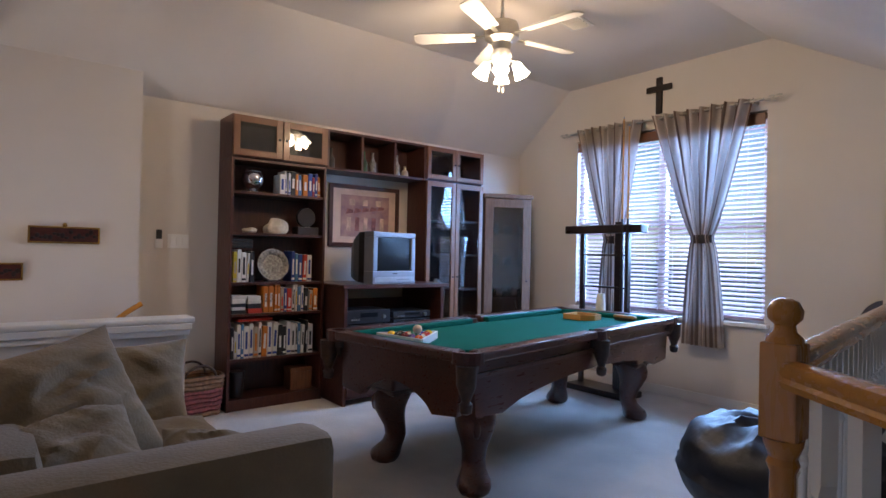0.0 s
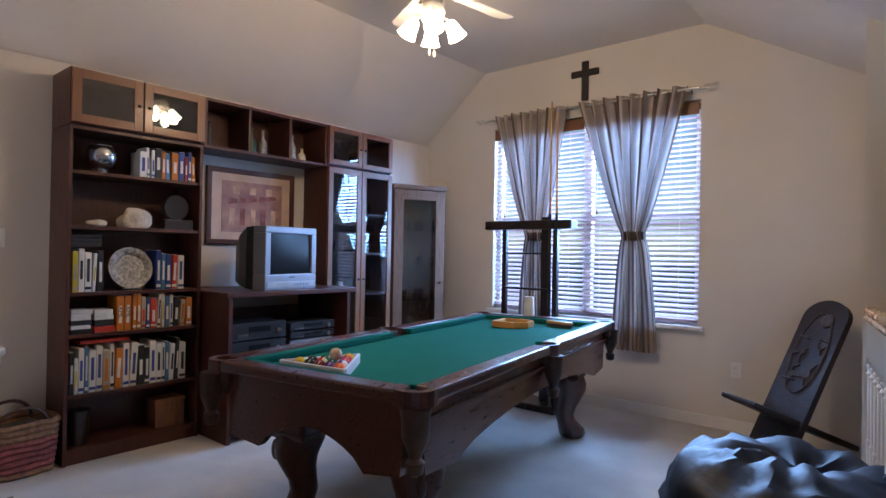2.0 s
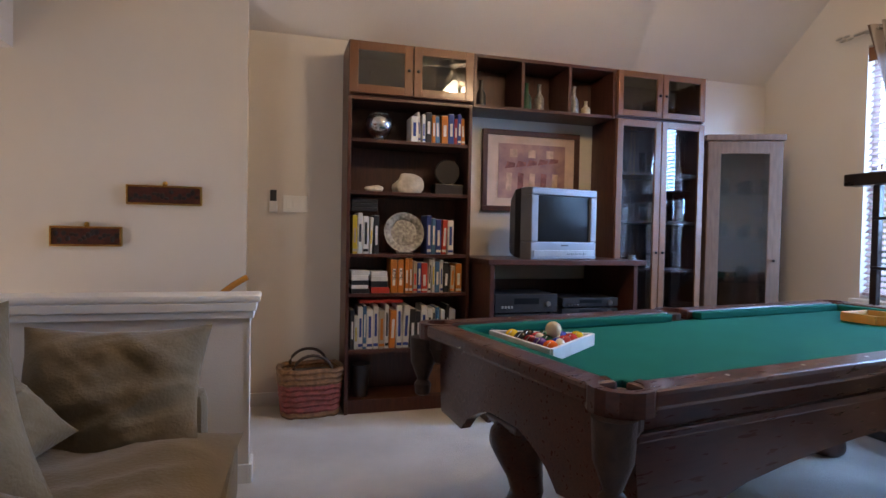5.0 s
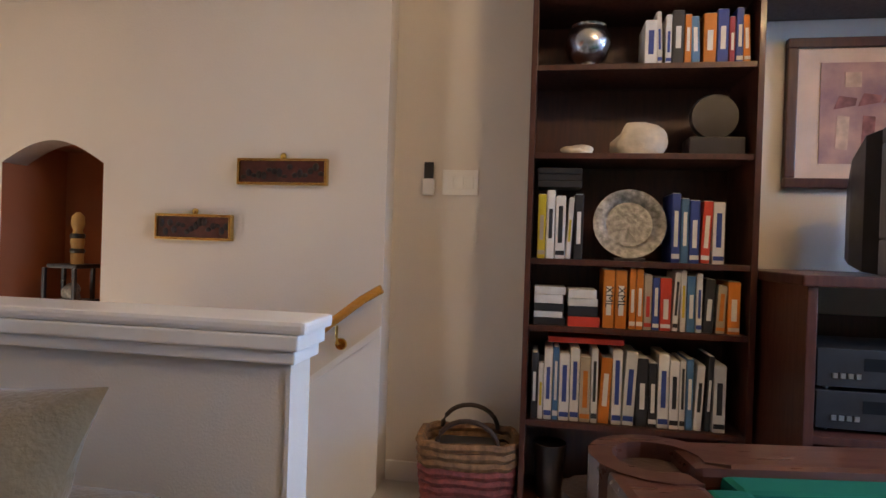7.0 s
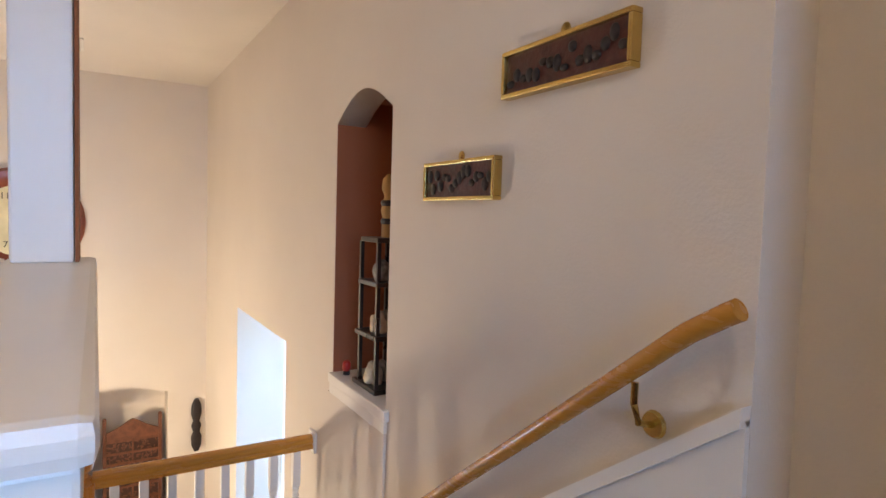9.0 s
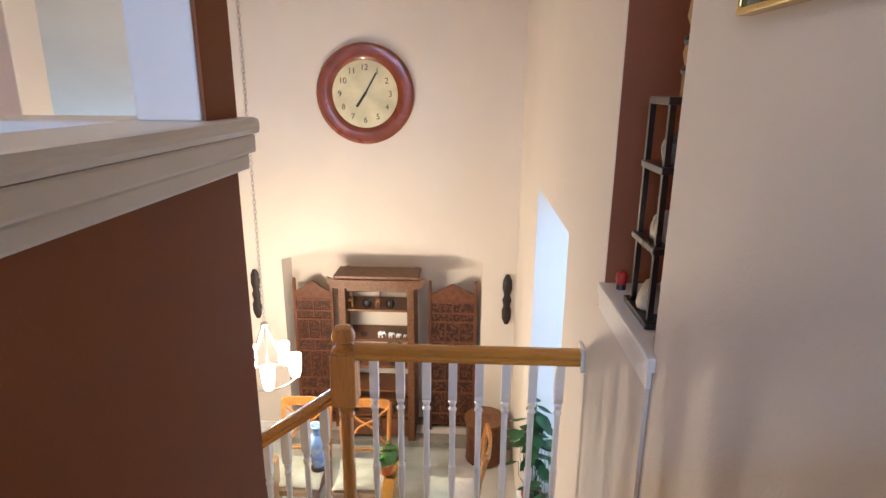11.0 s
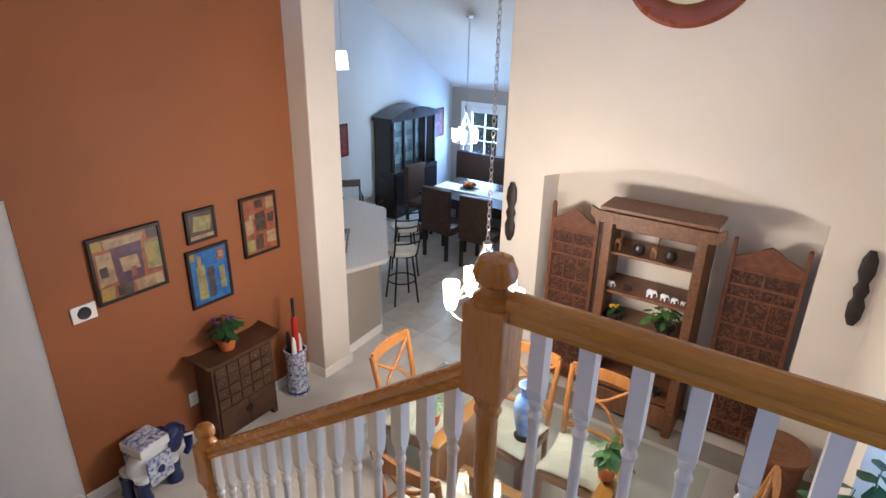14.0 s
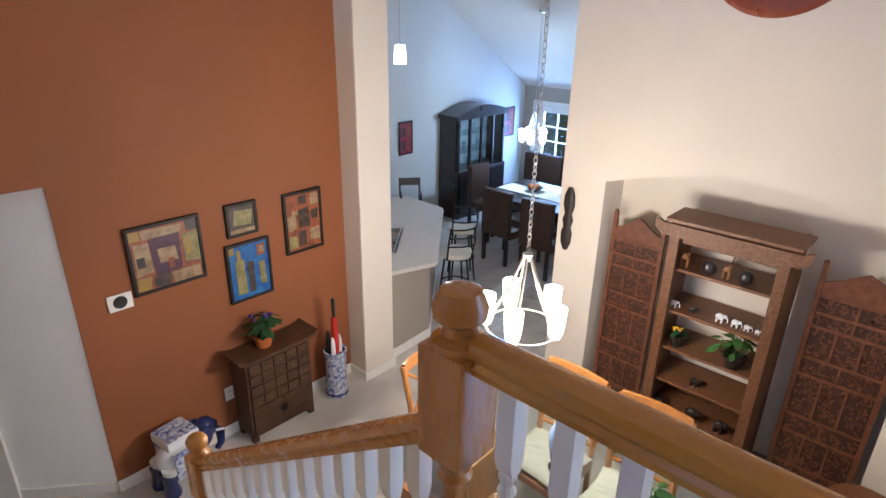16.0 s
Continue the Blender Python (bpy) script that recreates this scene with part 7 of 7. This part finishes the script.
def elephant():
    t = thing("elephant_stool", T(-1.72, BY + 0.20, LF, 8), "blue and white ceramic elephant garden stool", "stool")
    bm = bmesh.new()
    ball(0.15, (0, 0, 0.24), (1.15, 0.75, 0.85), 20, 14, bm)
    for x in (-0.12, 0.12):
        for y in (-0.07, 0.07):
            tube([(x, y, 0.22), (x, y, 0.15), (x * 1.05, y, 0.10)], 0.05, 12, bm, [0.055, 0.048, 0.05])
    part("body", bm, CERAMIC, t, "white glazed body", True)
    bm = ball(0.085, (-0.21, 0, 0.31), (1, 0.9, 1.05), 16, 12)
    tube([(-0.27, 0, 0.30), (-0.32, 0.01, 0.22), (-0.31, 0.02, 0.13), (-0.27, 0.02, 0.09)], 0.03, 10, bm, [0.045, 0.036, 0.028, 0.022])
    part("head", bm, COBALT, t, "dark blue head with trunk", True)
    for s in (-1, 1):
        part("ear", ball(0.075, (-0.16, s * 0.085, 0.30), (0.8, 0.22, 1.0), 14, 8), COBALT, t, "dark blue ear", True)
        part("tusk", tube([(-0.27, s * 0.04, 0.27), (-0.33, s * 0.05, 0.25)], 0.010, 6), CERAMIC, t, "", True)
        part("saddle_cloth", box(-0.09, s * 0.118 - 0.012, 0.12, 0.10, s * 0.118 + 0.012, 0.33, 0.008), BLUEWHITE, t, "patterned blue and white blanket")
        part("medallion", lathe([(0.03, 0), (0.025, 0.006)], 16, m=pose(0.005, s * 0.13, 0.22, -90 * s, 0, 0)), COBALT, t)
    for x in (-0.12, 0.13):
        for y in (-0.07, 0.07):
            part("foot", lathe([(0.06, 0), (0.062, 0.03), (0.05, 0.07), (0.055, 0.17), (0.03, 0.2)], 12, m=T(x, y)), COBALT, t, "", True)
    part("platform", box(-0.11, -0.11, 0.36, 0.12, 0.11, 0.43, 0.012), CERAMIC, t, "white square seat block")
    part("platform_top", box(-0.10, -0.10, 0.43, 0.11, 0.10, 0.437, 0.003), BLUEWHITE, t, "pierced patterned seat top")


elephant()

# ---- kitchen and breakfast room ----
KM = pose(-3.98, 0.55, LF, 0, 0, 220.3)
pn = thing("peninsula", KM, "taupe kitchen peninsula with a pale worktop", "kitchen counter")
part("base", prism([(-0.22, 0.10), (0.28, -0.27), (1.70, -0.26), (2.08, 0.20), (2.08, 0.58), (-0.22, 0.58)], 0, 0.878, "z"), TAUPE, pn)
part("baseboard", prism([(-0.226, 0.088), (0.276, -0.284), (1.706, -0.274), (1.70, -0.262), (0.28, -0.272), (-0.22, 0.098)], 0, 0.09, "z"), WHITE, pn)
wt = thing("worktop", KM, "pale laminate worktop with a steel sink", "worktop")
part("slab", prism([(-0.17, 0.06), (0.08, -0.33), (0.14, -0.36), (1.70, -0.35), (1.78, -0.32), (2.12, 0.06)], 0.88, 0.92, "z"), LAMINATE, wt)
for b in ((-0.20, 0.06, 0.28, 0.62), (1.0, 0.06, 2.2, 0.62), (0.28, 0.42, 1.0, 0.62)):
    part("slab", box(b[0], b[1] + 0.0005, 0.88, b[2], b[3], 0.92), LAMINATE, wt)
sk_ = thing("kitchen_sink", KM, "double stainless steel sink set in the worktop", "sink")
for x in (0.285, 0.645):
    bm = bmesh.new()
    for b in ((x, 0.08, 0.80, x + 0.34, 0.40, 0.81), (x, 0.08, 0.81, x + 0.012, 0.40, 0.926), (x + 0.328, 0.08, 0.81, x + 0.34, 0.40, 0.926), (x + 0.012, 0.08, 0.81, x + 0.328, 0.092, 0.926), (x + 0.012, 0.388, 0.81, x + 0.328, 0.40, 0.926)):
        box(*b, bm=bm)
    part("basin", bm, STEEL, sk_)
part("faucet", tube([(0.63, 0.46, 0.92), (0.63, 0.46, 1.12), (0.63, 0.42, 1.19), (0.63, 0.34, 1.20), (0.63, 0.27, 1.16), (0.63, 0.25, 1.08)], 0.013, 10), STEEL, sk_, "arched chrome faucet", True)


def bar_stool(x, y, rz):
    t = thing("bar_stool", T(x, y, LF, rz), "dark iron bar stool with a pale cushion", "bar stool", "stools at the peninsula")
    part("seat", lathe([(0.17, 0.62), (0.185, 0.64), (0.18, 0.675), (0.10, 0.685)], 22), CUSHION, t, "round pale cushion", True)
    for k in range(4):
        a = radians(45 + 90 * k)
        part("leg", tube([(0.13 * math.cos(a), 0.13 * math.sin(a), 0.62), (0.21 * math.cos(a), 0.21 * math.sin(a), 0.0)], 0.012, 8), IRON, t)
    part("foot_ring", tube([(0.165 * math.cos(a), 0.165 * math.sin(a), 0.28) for a in [2 * math.pi * k / 28 for k in range(29)]], 0.009, 8), IRON, t, "", True)
    for s in (-1, 1):
        part("back_post", tube([(s * 0.14, -0.12, 0.62), (s * 0.15, -0.20, 0.85), (s * 0.13, -0.22, 1.02)], 0.011, 8), IRON, t, "", True)
    for z in (0.80, 0.90, 1.0):
        part("back_slat", tube([(-0.145, -0.19 - (z - 0.8) * 0.12, z), (0, -0.225 - (z - 0.8) * 0.12, z), (0.145, -0.19 - (z - 0.8) * 0.12, z)], 0.010, 8), IRON, t, "", True)
    return t


bar_stool(-5.08, 0.30, 150)
bar_stool(-5.72, -0.16, 140)


def china():
    t = thing("china_cabinet", T(-8.52, -2.04, LF), "black lacquered china cabinet with arched top", "china cabinet")
    w, d = 1.22, 0.42
    part("buffet", box(0, 0, 0, w, d, 0.78, 0.012), BLACKWOOD, t)
    for k in range(3):
        for r in range(3):
            dd = part("drawer", box(0.42, d, 0.10 + r * 0.22, 0.80, d + 0.015, 0.30 + r * 0.22, 0.005), BLACKWOOD, t) if k == 1 else None
            if dd:
                part("pull", box(0.57, d + 0.015, 0.19 + r * 0.22, 0.65, d + 0.03, 0.21 + r * 0.22, 0.004), METAL, dd)
    for x0, x1 in ((0.04, 0.40), (0.82, 1.18)):
        part("door", box(x0, d, 0.08, x1, d + 0.015, 0.74, 0.006), BLACKWOOD, t)
    H = 1.68
    for x in (0.02, 0.30, 0.588, 0.875, 1.155):
        part("stile", box(x, d - 0.07, 0.78, x + 0.045, d - 0.03, H - 0.06, 0.004), BLACKWOOD, t)
    # no mirror: pale teal paint stands in for the window's reflection in the back
    part("back", box(0.02, 0, 0.78, w - 0.02, 0.015, H), mat("painted_reflection_back", (0.62, 0.74, 0.78), 0.25), t, "cabinet back with a pale teal window reflection painted in")
    for z in (1.06, 1.34):
        part("shelf", box(0.03, 0.02, z, w - 0.03, d - 0.08, z + 0.008), PANE, t, "glass shelf")
    for a, b in ((0.065, 0.30), (0.345, 0.588), (0.633, 0.875), (0.92, 1.155)):
        part("pane", box(a, d - 0.052, 0.80, b, d - 0.048, H - 0.08), PANE, t).visible_shadow = False
    pts = [(-0.04, H - 0.08)] + [(-0.04 + (w + 0.08) * k / 16, H - 0.02 + 0.13 * math.sin(math.pi * k / 16)) for k in range(17)] + [(w + 0.04, H - 0.08)]
    part("crown", prism(pts, 0, d, "y"), BLACKWOOD, t, "arched crown")
    for x in (0.0, w - 0.03):
        part("side", box(x, 0.015, 0.78, x + 0.03, d - 0.07, H - 0.08), BLACKWOOD, t)
    return t


china()
for k in range(10):
    z = LF + (0.788, 1.07, 1.35)[k % 3]
    o = solo("glassware", lathe([(0.03, 0), (0.008, 0.01), (0.008, 0.06), (0.035, 0.10), (0.03, 0.15)], 12), PANE, "stemmed glass in the china cabinet", "glass", "glassware in the china cabinet", True)
    o.location = (-8.44 + 0.115 * k, -1.82, z)
PRED = pt("paint_red", (0.35, 0.03, 0.05), (0.12, 0.02, 0.05))
for x0, x1, z0, z1 in ((-6.70, -6.42, -1.56, -1.06), (-9.30, -8.98, -1.62, -1.10)):
    t = thing("painting", T(x0, -2.049, z0), "red and purple painting in a thin dark frame", "painting", "paintings in the breakfast room")
    part("canvas", box(0.02, 0, 0.02, x1 - x0 - 0.02, 0.014, z1 - z0 - 0.02), PRED, t)
    for b in ((0, 0, x1 - x0, 0.02), (0, z1 - z0 - 0.02, x1 - x0, z1 - z0), (0, 0.02, 0.02, z1 - z0 - 0.02), (x1 - x0 - 0.02, 0.02, x1 - x0, z1 - z0 - 0.02)):
        part("frame_side", box(b[0], 0, b[1], b[2], 0.02, b[3], 0.003), IRON, t)
    for k in range(6):
        u, v = 0.06 + 0.09 * (k % 3), 0.08 + 0.2 * (k // 3)
        part("paint_patch", box(u, 0.014, v, u + 0.06, 0.017, v + 0.13), (PO, PP, PD)[k % 3], t)
# dark dining set
bt = thing("breakfast_table", T(-7.35, 0.0, LF), "black breakfast table with a pale runner", "table")
part("tabletop", box(-0.55, -0.75, 0.72, 0.55, 0.75, 0.76, 0.008), BLACKWOOD, bt)
for x in (-0.48, 0.48):
    for y in (-0.68, 0.68):
        part("leg", box(x - 0.04, y - 0.04, 0, x + 0.04, y + 0.04, 0.72, 0.006), BLACKWOOD, bt)
solo("table_runner", box(-7.52, -0.74, LF + 0.761, -7.18, 0.74, LF + 0.766), PAPER, "pale table runner lying on the breakfast table", "runner")
fb = thing("fruit_bowl", T(-7.4, -0.25, LF + 0.767), "shallow bowl of orange fruit on the table", "fruit bowl")
part("bowl", lathe([(0.05, 0), (0.06, 0.01), (0.14, 0.06), (0.13, 0.06), (0.05, 0.02)], 18), BLACKWOOD, fb, "", True)
for k in range(5):
    part("fruit", ball(0.038, (0.055 * math.cos(1.26 * k), 0.055 * math.sin(1.26 * k), 0.065), u=10, v=8), TERRA, fb, "", True)


def parsons():
    t = thing("upholstered_chair", I4.copy(), "black upholstered dining chair", "chair", "chairs at the breakfast table")
    part("seat", box(-0.23, -0.23, 0.36, 0.23, 0.24, 0.48, 0.03), LEATHER, t, "", True)
    part("backrest", box(-0.23, -0.29, 0.40, 0.23, -0.20, 1.02, 0.03), LEATHER, t, "", True)
    for x in (-0.19, 0.19):
        for y in (-0.25, 0.20):
            part("leg", box(x - 0.022, y - 0.022, 0, x + 0.022, y + 0.022, 0.38, 0.004), BLACKWOOD, t)
    return t


pc = parsons()
pc.matrix_basis = T(-6.62, -0.12, LF, 88)
for m in (T(-6.60, 0.5, LF, 92), T(-7.35, 1.0, LF, 180), T(-7.30, -0.95, LF, 2)):
    copy_thing(pc, m)
be = thing("tufted_settee", T(-8.35, -0.55, LF, -90), "black tufted leather settee", "settee")
part("seat", box(-0.75, -0.3, 0.12, 0.75, 0.3, 0.48, 0.05), LEATHER, be, "", True)
for x0, x1 in ((-0.75, 0.0), (0.0, 0.75)):
    part("backrest", box(x0 + 0.004, -0.40, 0.3, x1 - 0.004, -0.26, 1.0, 0.06), LEATHER, be, "", True)
for x in (-0.68, 0.68):
    part("leg", box(x - 0.03, -0.05, 0, x + 0.03, 0.05, 0.13), BLACKWOOD, be)
hc = thing("wooden_armchair", T(-5.62, -0.98, LF, -40) @ Matrix.Diagonal((0.72, 0.72, 1.0, 1)), "dark wooden high chair by the wall", "chair")
part("seat", box(-0.2, -0.2, 0.72, 0.2, 0.2, 0.76, 0.008), BLACKWOOD, hc)
for x in (-0.18, 0.18):
    for y in (-0.18, 0.18):
        part("leg", box(x - 0.018, y - 0.018, 0, x + 0.018, y + 0.018, 1.12 if y < 0 else 0.94, 0.004), BLACKWOOD, hc)
    part("arm", box(x - 0.02, -0.2, 0.94, x + 0.02, 0.2, 0.965, 0.004), BLACKWOOD, hc)
part("back_slat", box(-0.18, -0.19, 1.02, 0.18, -0.17, 1.12, 0.004), BLACKWOOD, hc)
# pendant lamp over the worktop, second chandelier
pe = thing("pendant_lamp", T(-4.52, 0.02, 0.12), "frosted glass pendant lamp on a thin rod", "pendant lamp")
part("canopy", lathe([(0.05, 2.07), (0.045, 2.04), (0.01, 2.03)], 16), METAL, pe)
part("rod", tube([(0, 0, 2.04), (0, 0, 0.03)], 0.004, 6), METAL, pe)
o = part("shade", lathe([(0.045, 0.03), (0.05, 0.02), (0.064, -0.14), (0.060, -0.14), (0.042, 0.01)], 20), FROST2, pe, "white frosted drum shade", True)
o.visible_shadow = False
for s in (-1, 1):
    part("strap", tube([(s * 0.034, 0.034, 0.03), (0.0, 0.056, -0.05), (-s * 0.045, 0.047, -0.14)], 0.003, 5), IRON, pe)
chandelier(-7.5, -0.4, -1.22, 0.50, 0.16, 5, FROST2, "cool-lit nickel chandelier over the breakfast table")
# glazed back door
d2 = tagged(new("door_2"), "white glazed back door of the breakfast room", "door", "", "structure")
for b in ((-1.75, LF + 0.02, -1.63, LF + 1.62), (-1.07, LF + 0.02, -0.95, LF + 1.62), (-1.63, LF + 1.50, -1.07, LF + 1.62), (-1.63, LF + 0.02, -1.07, LF + 0.7)):
    part("door_frame", box(KX - 0.10, b[0], b[1], KX - 0.05, b[2], b[3], 0.004), WHITE, d2)
part("pane", box(KX - 0.08, -1.63, LF + 0.7, KX - 0.075, -1.07, LF + 1.5), PANE, d2).visible_shadow = False
for z in (0.97, 1.23):
    part("glazing_bar", box(KX - 0.09, -1.63, LF + z, KX - 0.06, -1.07, LF + z + 0.02), WHITE, d2)
part("glazing_bar", box(KX - 0.091, -1.36, LF + 0.7, KX - 0.061, -1.34, LF + 1.5), WHITE, d2)
for b in ((-1.83, LF, -1.755, LF + 1.70), (-0.945, LF, -0.87, LF + 1.70), (-1.755, LF + 1.625, -0.945, LF + 1.70)):
    structure("door_casing", box(KX + 0.001, b[0], b[1], KX + 0.02, b[2], b[3], 0.004), WHITE, "white door casing", "trim")
